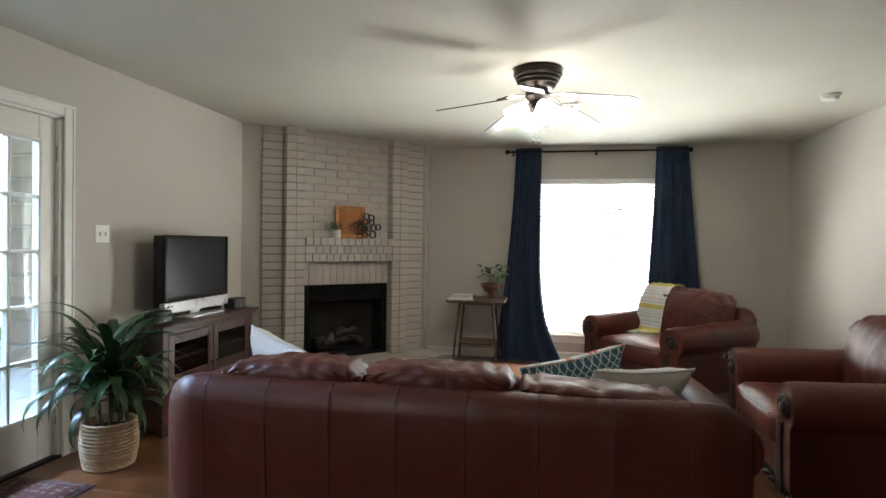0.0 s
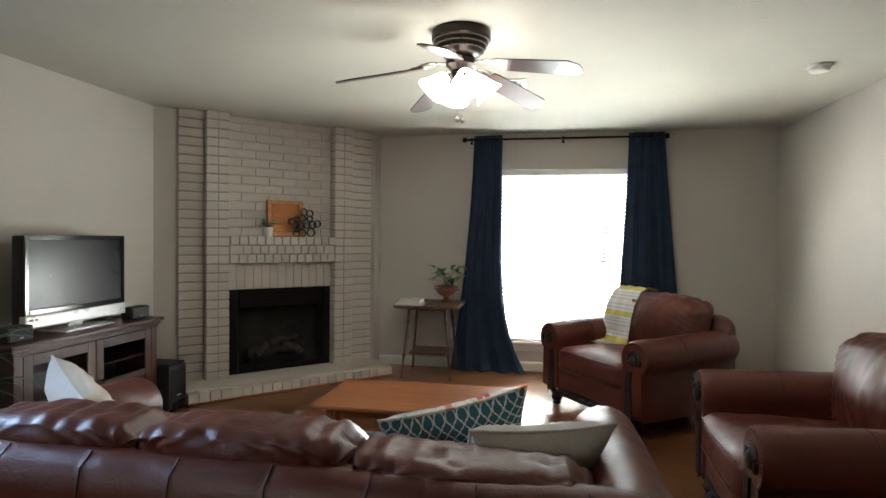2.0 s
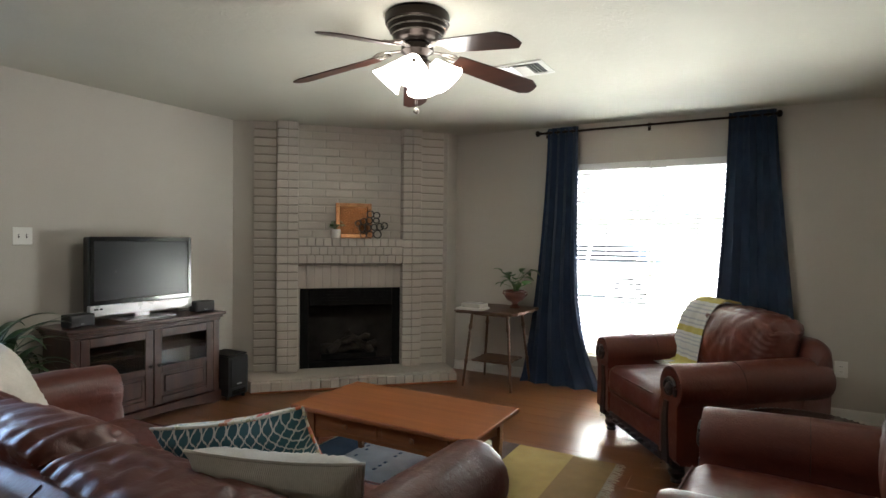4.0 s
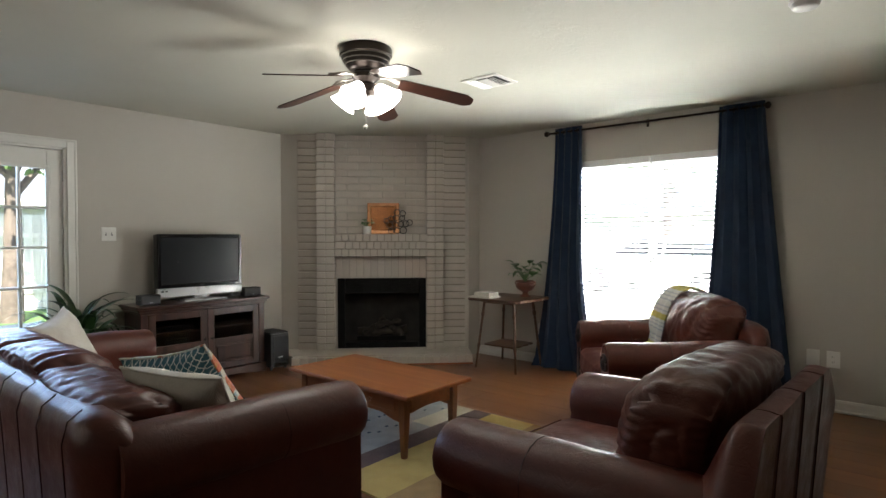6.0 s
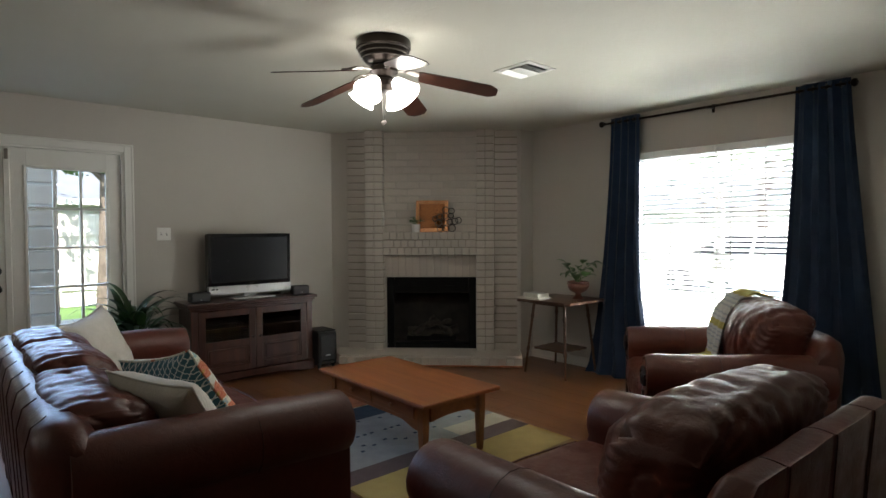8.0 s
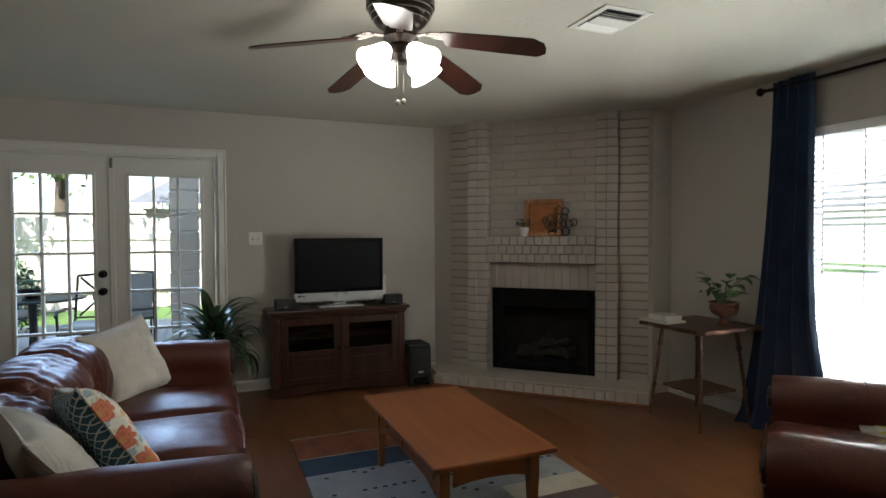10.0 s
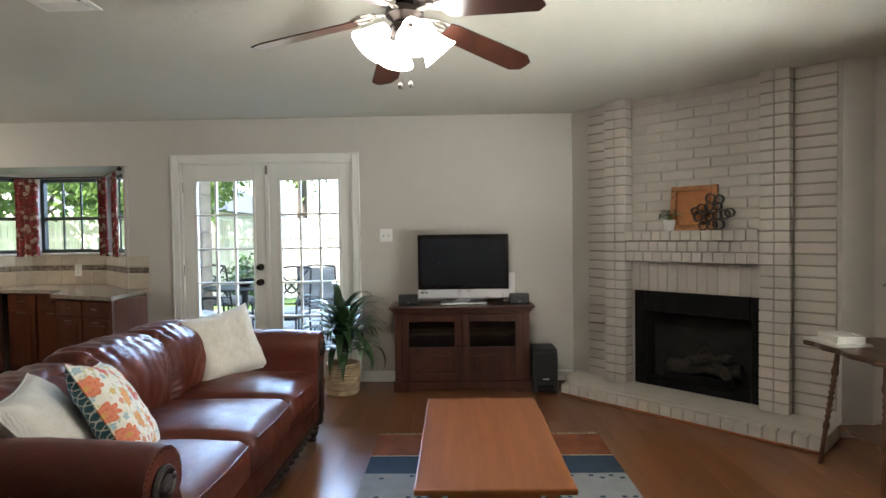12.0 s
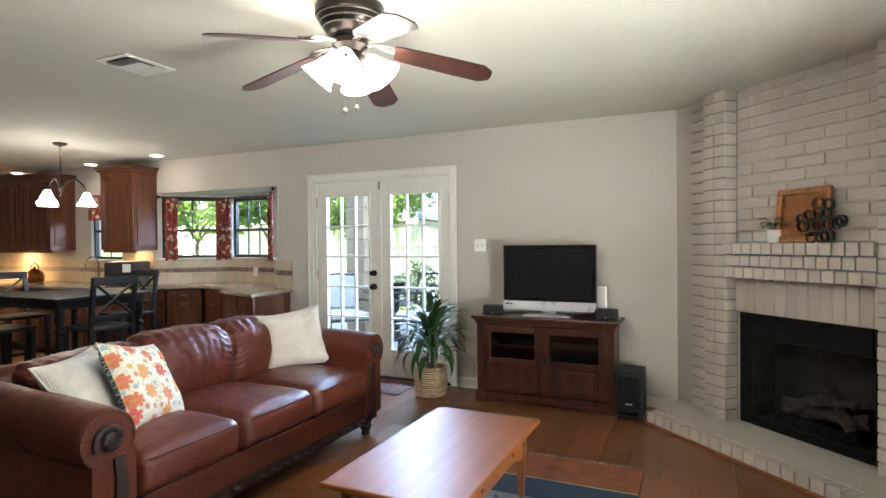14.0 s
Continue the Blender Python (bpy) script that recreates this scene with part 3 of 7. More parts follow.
def french_door(name, y0, y1, g0, g1, hinge, knobs):
    """One leaf between y0 and y1, with glass from g0 to g1 in three by five lites."""
    t = thing(name, pose(XW - 0.03, 0, 0), "white painted french door with fifteen glass lites, closed", "door", "", "structure")
    x0, x1, zb, zt = -0.045, 0.0, 0.29, 1.875
    bm = B()
    box(bm, x0, x1, y0, g0, 0.02, 2.028, 0.003)
    box(bm, x0, x1, g1, y1, 0.02, 2.028, 0.003)
    box(bm, x0, x1, g0, g1, zt, 2.028, 0.002)
    box(bm, x0, x1, g0, g1, 0.02, zb, 0.002)
    part("leaf", bm, TRIM, t)
    bm = B()
    box(bm, x1 - 0.004, x1 + 0.012, g0 - 0.02, g0 + 0.006, zb - 0.02, zt + 0.02, 0.005)
    box(bm, x1 - 0.004, x1 + 0.012, g1 - 0.006, g1 + 0.02, zb - 0.02, zt + 0.02, 0.005)
    box(bm, x1 - 0.004, x1 + 0.012, g0, g1, zt - 0.006, zt + 0.02, 0.005)
    box(bm, x1 - 0.004, x1 + 0.012, g0, g1, zb - 0.02, zb + 0.006, 0.005)
    part("glazing_bead", bm, TRIM, t)
    for i in (1, 2):
        y = g0 + (g1 - g0) * i / 3
        part("muntin", boxed(x0 + 0.006, x1 + 0.004, y - 0.010, y + 0.010, zb, zt, 0.004), TRIM, t)
    for j in range(1, 5):
        z = zb + (zt - zb) * j / 5
        part("muntin", boxed(x0 + 0.004, x1 + 0.006, g0, g1, z - 0.010, z + 0.010, 0.004), TRIM, t)
    for i in range(3):
        for j in range(5):
            ya, yb = g0 + (g1 - g0) * i / 3, g0 + (g1 - g0) * (i + 1) / 3
            za, zb2 = zb + (zt - zb) * j / 5, zb + (zt - zb) * (j + 1) / 5
            p = part("pane", boxed(-0.026, -0.022, ya, yb, za, zb2), GLASS, t)
            p.visible_shadow = False
    for z in (0.25, 1.05, 1.82):
        part("hinge", lathe(B(), [(0.008, -0.05), (0.009, -0.045), (0.009, 0.045), (0.008, 0.05)], 8, (0.010, hinge, z)), NICKEL, t)
    if knobs:
        for z, r in ((1.07, 0.026), (0.93, 0.030)):
            k = B()
            lathe(k, [(0.032, 0), (0.032, 0.008), (0.014, 0.012), (0.012, 0.03), (r * 0.8, 0.036), (r, 0.05), (r * 0.85, 0.064), (0.004, 0.068)], 18)
            k.transform(pose(0.0, knobs, z, 0, 90, 0))
            part("door_knob" if z < 1 else "deadbolt", k, BRONZE, t, "dark bronze hardware", 40)
    else:
        part("astragal", boxed(0.0, 0.014, y0 - 0.022, y0 + 0.022, 0.02, 2.028, 0.005), TRIM, t)
        part("flush_bolt", boxed(0.014, 0.022, y0 - 0.012, y0 + 0.012, 1.93, 2.01, 0.003), NICKEL, t)
    return t


french_door("door_1", 1.792, 2.572, 1.916, 2.447, 1.785, 2.505)
french_door("door_2", 2.578, 3.353, 2.70, 3.245, 3.362, 0)
setting("threshold", boxed(XW - 0.14, XW + 0.01, 1.77, 3.375, -0.005, 0.018, 0.004), BRONZE, "dark metal door threshold", "threshold")

# ---- north window with blind ----
WX0, WX1, WZ0, WZ1 = -0.10, 1.42, 0.30, 2.07
win = thing("window_1", pose(0, YN, 0), "white framed double-hung window pair behind a horizontal slat blind", "window", "", "structure")
bm = B()
box(bm, WX0, WX0 + 0.05, 0.06, 0.12, WZ0, WZ1)
box(bm, WX1 - 0.05, WX1, 0.06, 0.12, WZ0, WZ1)
box(bm, WX0 + 0.05, WX1 - 0.05, 0.06, 0.12, WZ1 - 0.05, WZ1)
box(bm, WX0 + 0.05, WX1 - 0.05, 0.06, 0.12, WZ0, WZ0 + 0.05)
box(bm, 0.63, 0.69, 0.06, 0.12, WZ0 + 0.05, WZ1 - 0.05)
part("window_frame", bm, TRIM, win)
for a, b in ((WX0 + 0.05, 0.63), (0.69, WX1 - 0.05)):
    part("meeting_rail", boxed(a, b, 0.07, 0.11, 1.03, 1.085, 0.004), TRIM, win)
    for c, d in ((WZ0 + 0.05, 1.03), (1.085, WZ1 - 0.05)):
        p = part("pane", boxed(a, b, 0.088, 0.092, c, d), GLASS, win)
        p.visible_shadow = False
part("window_sill", boxed(WX0 - 0.06, WX1 + 0.06, -0.045, 0.06, WZ0 - 0.028, WZ0 - 0.001, 0.006), TRIM, win, "white painted sill")
part("apron", boxed(WX0 - 0.03, WX1 + 0.03, -0.016, -0.001, WZ0 - 0.10, WZ0 - 0.03, 0.004), TRIM, win)
for a, b in ((WX0 + 0.006, 0.655), (0.665, WX1 - 0.006)):
    bl = thing("window_blind", pose(0, YN, 0), "white horizontal slat blind hung in the window, open", "blind", "window blinds")
    part("headrail", boxed(a, b, 0.004, 0.052, WZ1 - 0.046, WZ1 - 0.002, 0.004), BLINDWHITE, bl)
    part("valance", boxed(a, b, -0.006, 0.003, WZ1 - 0.062, WZ1 - 0.002, 0.003), BLINDWHITE, bl)
    part("bottom_rail", boxed(a, b, 0.006, 0.05, WZ0 + 0.012, WZ0 + 0.030, 0.004), BLINDWHITE, bl)
    slat = mesh_of(boxed(a + 0.003, b - 0.003, -0.022, 0.022, -0.0012, 0.0012), BLINDWHITE)
    z = WZ0 + 0.06
    while z < WZ1 - 0.07:
        shared("slat", slat, bl, pose(0, 0.028, z, -34, 0, 0))
        z += 0.042
    for x in (a + 0.12, (a + b) / 2, b - 0.12):
        part("ladder_cord", boxed(x - 0.004, x + 0.004, 0.002, 0.0035, WZ0 + 0.03, WZ1 - 0.05), BLINDWHITE, bl)
part("wand", tube(B(), [(0.58, 0.0, WZ1 - 0.06), (0.575, -0.008, 1.2)], 0.004, 6), PLATE, win)

# ---- fireplace ----
fp = thing("fireplace", DIAG, "cream painted brick corner fireplace with raised columns and a brick mantel", "fireplace", "", "structure")
HZ, CO = 0.090, 0.0785
SURR = [(-0.04, 0.165, 0.375, "wing"), (-0.04, 1.755, 2.005, "wing"), (-0.125, 0.375, 0.570, "column"), (-0.125, 1.565, 1.755, "column")]
bm = B()
for y, a, b, _ in SURR:
    box(bm, a + 0.006, b - 0.006, y + 0.010, 0.0, HZ, ZC)
box(bm, 0.566, 1.569, -0.028 + 0.008, 0.0, 0.868, 1.108)
box(bm, 0.566, 1.569, -0.10, 0.0, 1.112, 1.352)
for a, b in ((0.366, 0.382), (1.748, 1.764)):
    box(bm, a, b, -0.052, -0.036, HZ, ZC)
part("mortar_backing", bm, MORTAR, fp)
part("face_backing", boxed(0.564, 1.571, 0.010, 0.035, 0.866, ZC), JOINTSHADE, fp, "recessed mortar behind the face bricks, darkened as joint shadow")


def brick_mesh(w, d, h):
    return mesh_of(boxed(-w / 2, w / 2, 0, d, 0, h, 0.0035, 1), BRICK)


wing_l, wing_r = brick_mesh(0.206, 0.04, 0.066), brick_mesh(0.246, 0.04, 0.066)
col_l, col_r = brick_mesh(0.093, 0.06, 0.068), brick_mesh(0.090, 0.06, 0.068)
side_b = brick_mesh(0.098, 0.05, 0.068)
face_b, half_b = brick_mesh(0.247, 0.045, 0.067), brick_mesh(0.12, 0.045, 0.067)
rnd = random.Random(4)
z = HZ + 0.004
while z < ZC - 0.02:
    hs = min(1.0, (ZC - z - 0.001) / 0.068)
    k = Matrix.Diagonal((1, 1, hs, 1))
    j = lambda: rnd.uniform(-0.0025, 0.0025)
    shared("brick", wing_l, fp, pose(0.270, -0.04 + j(), z, 0, 0, rnd.uniform(-0.4, 0.4)) @ k)
    shared("brick", wing_r, fp, pose(1.880, -0.04 + j(), z, 0, 0, rnd.uniform(-0.4, 0.4)) @ k)
    for x, me in ((0.4245, col_l), (0.5205, col_l), (1.6125, col_r), (1.7075, col_r)):
        shared("brick", me, fp, pose(x, -0.125 + j(), z) @ k)
    shared("brick", side_b, fp, pose(0.5675 + 0.002, -0.060, z, 0, 0, 90) @ k)
    shared("brick", side_b, fp, pose(1.5655 - 0.002, -0.060, z, 0, 0, -90) @ k)
    shared("brick", side_b, fp, pose(1.7550 + 0.001, -0.0835, z, 0, 0, 90) @ Matrix.Diagonal((0.80, 1, hs, 1)))
    shared("brick", side_b, fp, pose(0.3750 - 0.001, -0.0835, z, 0, 0, -90) @ Matrix.Diagonal((0.80, 1, hs, 1)))
    z += CO
z, row = 1.362, 0
while z < ZC - 0.02:
    hs = min(1.0, (ZC - z - 0.001) / 0.067)
    k = Matrix.Diagonal((1, 1, hs, 1))
    x = 0.572 + (0.0 if row % 2 else -0.1275)
    while x < 1.56:
        a, b = max(x, 0.572), min(x + 0.247, 1.563)
        if b - a > 0.05:
            shared("brick", face_b, fp, pose((a + b) / 2, -0.010 + rnd.uniform(-0.003, 0.003), z) @ Matrix.Diagonal(((b - a) / 0.247, 1, hs, 1)))
        x += 0.255
    z += CO
    row += 1
head_b = brick_mesh(0.070, 0.10, 0.074)
sold_b = brick_mesh(0.074, 0.03, 0.232)
for i in range(13):
    x = 0.570 + 0.0767 * (i + 0.5)
    shared("brick", head_b, fp, pose(x, -0.150 + rnd.uniform(-0.003, 0.003), 1.280))
    shared("brick", sold_b, fp, pose(x, -0.028 + rnd.uniform(-0.002, 0.002), 0.872))
for r in range(2):
    for i in range(13 + r):
        x = 0.570 + 0.0767 * (i + 0.5 * (1 - r))
        x = max(0.607, min(1.528, x))
        shared("brick", head_b, fp, pose(x, -0.128 + 0.008 * r + rnd.uniform(-0.002, 0.002), 1.115 + 0.082 * r))
bm = B()
poly = [(0.03, -0.005), (0.03, -0.20), (0.165, -0.40), (2.03, -0.40), (2.03, -0.005)]
rings_mesh(bm, [[(x, y, 0.0) for x, y in poly], [(x, y, HZ + 0.004) for x, y in poly]])
hearth = part("hearth", bm, BRICK, fp, "painted brick hearth slab")
hb = brick_mesh(0.078, 0.075, HZ - 0.004)
n = 22
for i in range(n):
    shared("brick", hb, fp, pose(0.165 + 0.0848 * (i + 0.5), -0.470 + rnd.uniform(-0.002, 0.002), 0.002))
for r in range(3):
    x = 0.17 + (0.12 if r % 2 else 0.0)
    while x < 2.0:
        b = min(x + 0.247, 2.02)
        if b - x > 0.06:
            shared("brick", face_b, fp, pose((x + b) / 2, -0.39 + 0.115 * r, HZ + 0.001, -90, 0, 0) @ Matrix.Diagonal(((b - x) / 0.247, 0.25, 1.6, 1)) @ pose(0, 0, 0))
        x += 0.255
part("toe_moulding", boxed(0.17, 2.03, -0.488, -0.471, 0.0, 0.018, 0.006), OAK, fp, "brown quarter-round strip")
bm = B()
box(bm, 0.600, 1.556, 0.30, 0.32, HZ, 0.86)
box(bm, 0.598, 0.612, 0.0, 0.32, HZ, 0.86)
box(bm, 1.546, 1.560, 0.0, 0.32, HZ, 0.86)
box(bm, 0.612, 1.546, 0.0, 0.30, 0.84, 0.86)
box(bm, 0.612, 1.546, 0.0, 0.30, HZ, HZ + 0.02)
part("firebox", bm, FIREBRICK, fp, "sooty firebox lining")
bm = B()
box(bm, 0.590, 0.668, -0.012, 0.010, HZ - 0.001, 0.868, 0.004)
box(bm, 1.488, 1.566, -0.012, 0.010, HZ - 0.001, 0.868, 0.004)
box(bm, 0.680, 1.476, -0.012, 0.010, 0.70, 0.868, 0.004)
box(bm, 0.680, 1.476, -0.012, 0.010, HZ - 0.001, 0.150, 0.004)
part("fire_surround", bm, SOOT, fp, "matt black metal fire surround")
for zz in (0.735, 0.765, 0.795, 0.825):
    part("louvre", boxed(0.70, 1.456, -0.016, -0.010, zz, zz + 0.012, 0.002), SOOT, fp)
for (ax, ay, az), (bx, by, bz), r in (((0.80, 0.16, 0.24), (1.36, 0.18, 0.26), 0.055), ((0.86, 0.09, 0.22), (1.10, 0.20, 0.38), 0.040), ((1.30, 0.08, 0.22), (1.06, 0.22, 0.40), 0.038), ((1.0, 0.12, 0.33), (1.28, 0.16, 0.36), 0.034)):
    pts = [Vector((ax, ay, az)).lerp(Vector((bx, by, bz)), i / 8) + Vector((0, 0, 0.012 * math.sin(i * 1.7 + ax * 9))) for i in range(9)]
    part("fire_log", tube(B(), pts, lambda u, r=r: r * (0.85 + 0.2 * math.sin(u * 7)), 10), LOG, fp, "charred ceramic log", 50)
bm = B()
for i in range(7):
    box(bm, 0.82 + 0.08 * i, 0.835 + 0.08 * i, 0.06, 0.24, 0.165, 0.19)
box(bm, 0.80, 1.34, 0.06, 0.075, 0.165, 0.21)
part("fire_grate", bm, SOOT, fp)

# ---- leather seating ----


def arm_profile(w, zc, r, seg=14):
    """Outline of a rolled arm across its width: a panel with a roll on top, outward at +x."""
    pts = [(w - 0.045, 0.13), (w - 0.050, zc - r * 0.75)]
    cx = w - r
    for i in range(seg + 1):
        a = radians(-50 + 260 * i / seg)
        pts.append((cx + r * math.cos(a), zc + r * math.sin(a)))
    pts += [(0.02, zc - r * 0.9), (0.02, 0.13)]
    return pts


def rounded(pts, n):
    """A closed outline smoothed through its points."""
    out = []
    k = len(pts)
    for i in range(k):
        p0, p1, p2, p3 = (Vector(pts[(i + d) % k]) for d in (-1, 0, 1, 2))
        if (p2 - p1).length > 0.2:
            out.append(tuple(p1))
            continue
        for j in range(n):
            u = j / n
            out.append(tuple(0.5 * (2 * p1 + (p2 - p0) * u + (2 * p0 - 5 * p1 + 4 * p2 - p3) * u * u + (3 * p1 - p0 - 3 * p2 + p3) * u ** 3)))
    return out


def leather_seat(name, m, W, D, seats, label, category, group, tall=0.93, seed=1, zc=0.545, high=0.0):
    t = thing(name, m, label, category, group)
    aw, r = 0.27, 0.125
    inner = W / 2 - aw + 0.03
    # plinth and front rail
    part("base", soft_box(B(), 0, D * 0.5, 0.215, W - 0.14, D - 0.10, 0.19, 0.03, 5), LEATHER, t, "", 50)
    bm = boxed(-inner, inner, D - 0.075, D - 0.045, 0.095, 0.165, 0.010, 2)
    for i in range(int(2 * inner / 0.09)):
        x = -inner + 0.05 + 0.09 * i
        lathe(bm, [(0.004, -0.012), (0.022, -0.008), (0.026, 0), (0.022, 0.008), (0.004, 0.012)], 8, (x, D - 0.042, 0.13))
    part("front_rail", bm, DARKWOOD, t, "carved dark wood rail", 40)
    # rolled arms with wood fronts and nailheads
    for s in (-1, 1):
        prof = arm_profile(aw, zc, r)
        ys = [0.07, 0.10, 0.16, 0.30, 0.45, 0.6, 0.75, D - 0.10, D - 0.055, D - 0.035]
        rings = []
        for k, y in enumerate(ys):
            pinch = {0: 0.90, 1: 0.97, len(ys) - 2: 0.985, len(ys) - 1: 0.93}.get(k, 1.0)
            rise = 0.035 * max(0.0, 1 - y / D) + 0.008 * noise.noise(Vector((y * 6, s, seed)))
            cx, cz = aw - r, zc
            rings.append([(s * (W / 2 - aw + cx + (px - cx) * (pinch + 0.02 * noise.noise(Vector((y * 5, px * 9, seed))))), y, cz + (pz - cz) * pinch + (rise if pz > 0.3 else 0)) for px, pz in prof])
        part("arm", rings_mesh(B(), rings), LEATHER, t, "", 45)
        cx = s * (W / 2 - r)
        bm = B()
        pts = []
        for i in range(26):
            a = radians(-30 + 420 * i / 25) * s + (math.pi if s < 0 else 0)
            rr = 0.066 - 0.050 * i / 25
            pts.append((cx + rr * math.cos(a), D - 0.028, zc + rr * math.sin(a)))
        tube(bm, pts, lambda u: 0.011 + 0.006 * u, 8)
        lathe_b = B()
        lathe(lathe_b, [(0.002, 0.0), (0.035, 0.0), (0.033, 0.018), (0.020, 0.028), (0.002, 0.030)], 16)
        lathe_b.transform(pose(cx, D - 0.040, zc, -90, 0, 0))
        me = bpy.data.meshes.new("tmp")
        lathe_b.to_mesh(me)
        lathe_b.free()
        bm.from_mesh(me)
        bpy.data.meshes.remove(me)
        post = [(cx - s * 0.035, D - 0.045, zc - 0.08), (cx - s * 0.050, D - 0.045, zc - 0.17), (cx - s * 0.045, D - 0.045, 0.25), (cx - s * 0.035, D - 0.045, 0.12)]
        rings_mesh(bm, [[(x - 0.042 * k, y - 0.01, z), (x + 0.042 * k, y - 0.01, z), (x + 0.030 * k, y + 0.020, z), (x - 0.030 * k, y + 0.020, z)] for (x, y, z), k in zip(post, (0.6, 0.85, 1.0, 1.1))])
        part("arm_scroll", bm, DARKWOOD, t, "carved dark wood scroll on the arm front", 40)
        bm = B()
        for i in range(34):
            a = radians(-60 + 300 * i / 33) * s + (math.pi if s < 0 else 0)
            x, z = cx + (r - 0.018) * math.cos(a), zc + (r - 0.018) * math.sin(a)
            lathe(bm, [(0.0045, -0.003), (0.0045, 0.0), (0.002, 0.002)], 6, (x, D - 0.036, z))
        for i in range(22):
            z = zc - 0.12 - 0.016 * i
            for q in (0.052, -0.052):
                lathe(bm, [(0.0055, -0.003), (0.0055, 0.0), (0.003, 0.003)], 6, (cx - s * 0.045 + q, D - 0.040, z))
        tagged(part("nailhead_trim", bm, BRASS, t, "row of antique brass nailheads"), kind="stuff")
    # back frame
    prof = [(0.02, 0.11), (0.00, 0.40), (-0.015, 0.70), (0.0, 0.765), (0.04, 0.795), (0.10, 0.79), (0.15, 0.75), (0.24, 0.45), (0.26, 0.13)]
    if high:
        prof = [(0.03, 0.11), (0.01, 0.40), (-0.010, 0.70), (-0.022, high - 0.015), (-0.014, high), (0.030, high + 0.004), (0.055, high - 0.012), (0.085, high - 0.07), (0.125, 0.70), (0.20, 0.60), (0.27, 0.45), (0.28, 0.13)]
    xs = [-W / 2 + 0.045 + (W - 0.09) * i / 140 for i in range(141)]
    fold = W / max(4, int(W / 0.24))

    def crest(x):
        u = abs(x) / (W / 2)
        return -0.045 * max(0.0, (u - 0.86) / 0.14) ** 2

    def drape(x, y, z):
        e = max(0.0, (abs(x) - (W / 2 - 0.205)) / 0.16)
        pleat = (0.003 if high else 0.0022) * (1 - 2 * (((x + W / 2) / fold) % 1.0)) if y < 0.05 else 0.0
        y += 0.006 * noise.noise(Vector((x * 7, z * 4, seed))) - pleat * (1 - min(1.0, e)) * min(1.0, 1.5 - z)
        if high:
            drop = 0.22 * max(0.0, (abs(x) / (W / 2) - 0.74) / 0.26) ** 1.5
            return (x, y, z - drop * max(0.0, (z - 0.45) / (high - 0.45)))
        return (x, y + max(0.0, 0.13 - y) * 0.55 * e * e, z + (crest(x) - 0.05 * e * e if z > 0.6 else 0))

    if high:
        prof = rounded(prof, 4)
    rings = [[drape(x, y, z) for y, z in prof] for x in xs]
    if high:
        cy, cz = sum(p[0] for p in prof) / len(prof), sum(p[1] for p in prof) / len(prof)
        for out, k in ((0.012, 0.985), (0.020, 0.95), (0.023, 0.89)):
            small = [(cy + (y - cy) * k, cz + (z - cz) * (0.5 + 0.5 * k)) for y, z in prof]
            rings.insert(0, [drape(xs[0] - out, y, z) for y, z in small])
            rings.append([drape(xs[-1] + out, y, z) for y, z in small])
    part("back_frame", rings_mesh(B(), rings), LEATHER, t, "", 50)
    for k in range(1, int(W / fold) + 1):
        x = -W / 2 + fold * k
        if abs(x) < W / 2 - 0.07:
            pts = [drape(x, y, z) for y, z in prof if y < 0.05]
            part("back_seam", tube(B(), [(px, py - 0.001, pz) for px, py, pz in pts], 0.0022, 5), SEAM, t)
    for s in (-1, 1):
        ring = arm_profile(aw, zc, r)
        pts = [(s * (W / 2 - aw + px), D * 0.60, pz + 0.014 + 0.001) for px, pz in ring[2:-2]]
        part("arm_seam", tube(B(), pts, 0.0022, 5), SEAM, t)
    # cushions
    w = 2 * inner / seats
    for i in range(seats):
        x = -inner + w * (i + 0.5)
        part("seat_cushion", soft_box(B(), x, D * 0.5 + 0.13, 0.395, w - 0.012, D - 0.30, 0.19, 0.055, 16, (0.004, 0.02, 0.035), 0.0018, 7.0, seed + i * 3.1), LEATHER, t, "", 70)
        bm = B()
        for zz in (0.318, 0.468):
            tube(bm, [(x - w / 2 + 0.05, D - 0.017, zz), (x, D - 0.004, zz + 0.003), (x + w / 2 - 0.05, D - 0.017, zz)], 0.004, 6)
        part("piping", bm, LEATHER, t)

        def arch(p, q, x=x, i=i):
            u = (x + p.x) / (W / 2)
            top = max(0.0, q.z)
            p.z += top * (0.030 * (1 - q.x ** 4) - 0.02 - (0.13 * max(0.0, abs(u) - 0.55) if seats > 1 else 0.03 * q.x ** 4))
            p.y -= (0.07 if seats > 1 else 0.05) * top ** 2
            if seats > 1 and i == seats - 1:
                p.z -= 0.030 * top * (1 - q.x ** 2) + 0.01 * top
                p.y -= 0.020 * top * (1 - q.x ** 2)
            gather = max(0.0, abs(q.x) - 0.45) / 0.55 + 0.8 * max(0.0, q.z - 0.5)
            p.y += 0.006 * gather * math.sin(34 * q.z * (0.6 + 0.5 * abs(q.x)) + 9 * q.x * q.x + seed)
            p.z += 0.005 * gather * math.sin(26 * q.x + 5 * q.z + seed)
            return p

        h = tall - 0.42
        part("back_cushion", soft_box(B(), x, 0.240 if seats > 1 else 0.265, 0.42 + h / 2, w + (0.03 if seats > 1 else 0.14), 0.25, h, 0.075, 40, (0.0, 0.05, 0.0), 0.0048, 12.0, seed + i * 5.3, None, arch), LEATHER, t, "creased leather back cushion", 80)
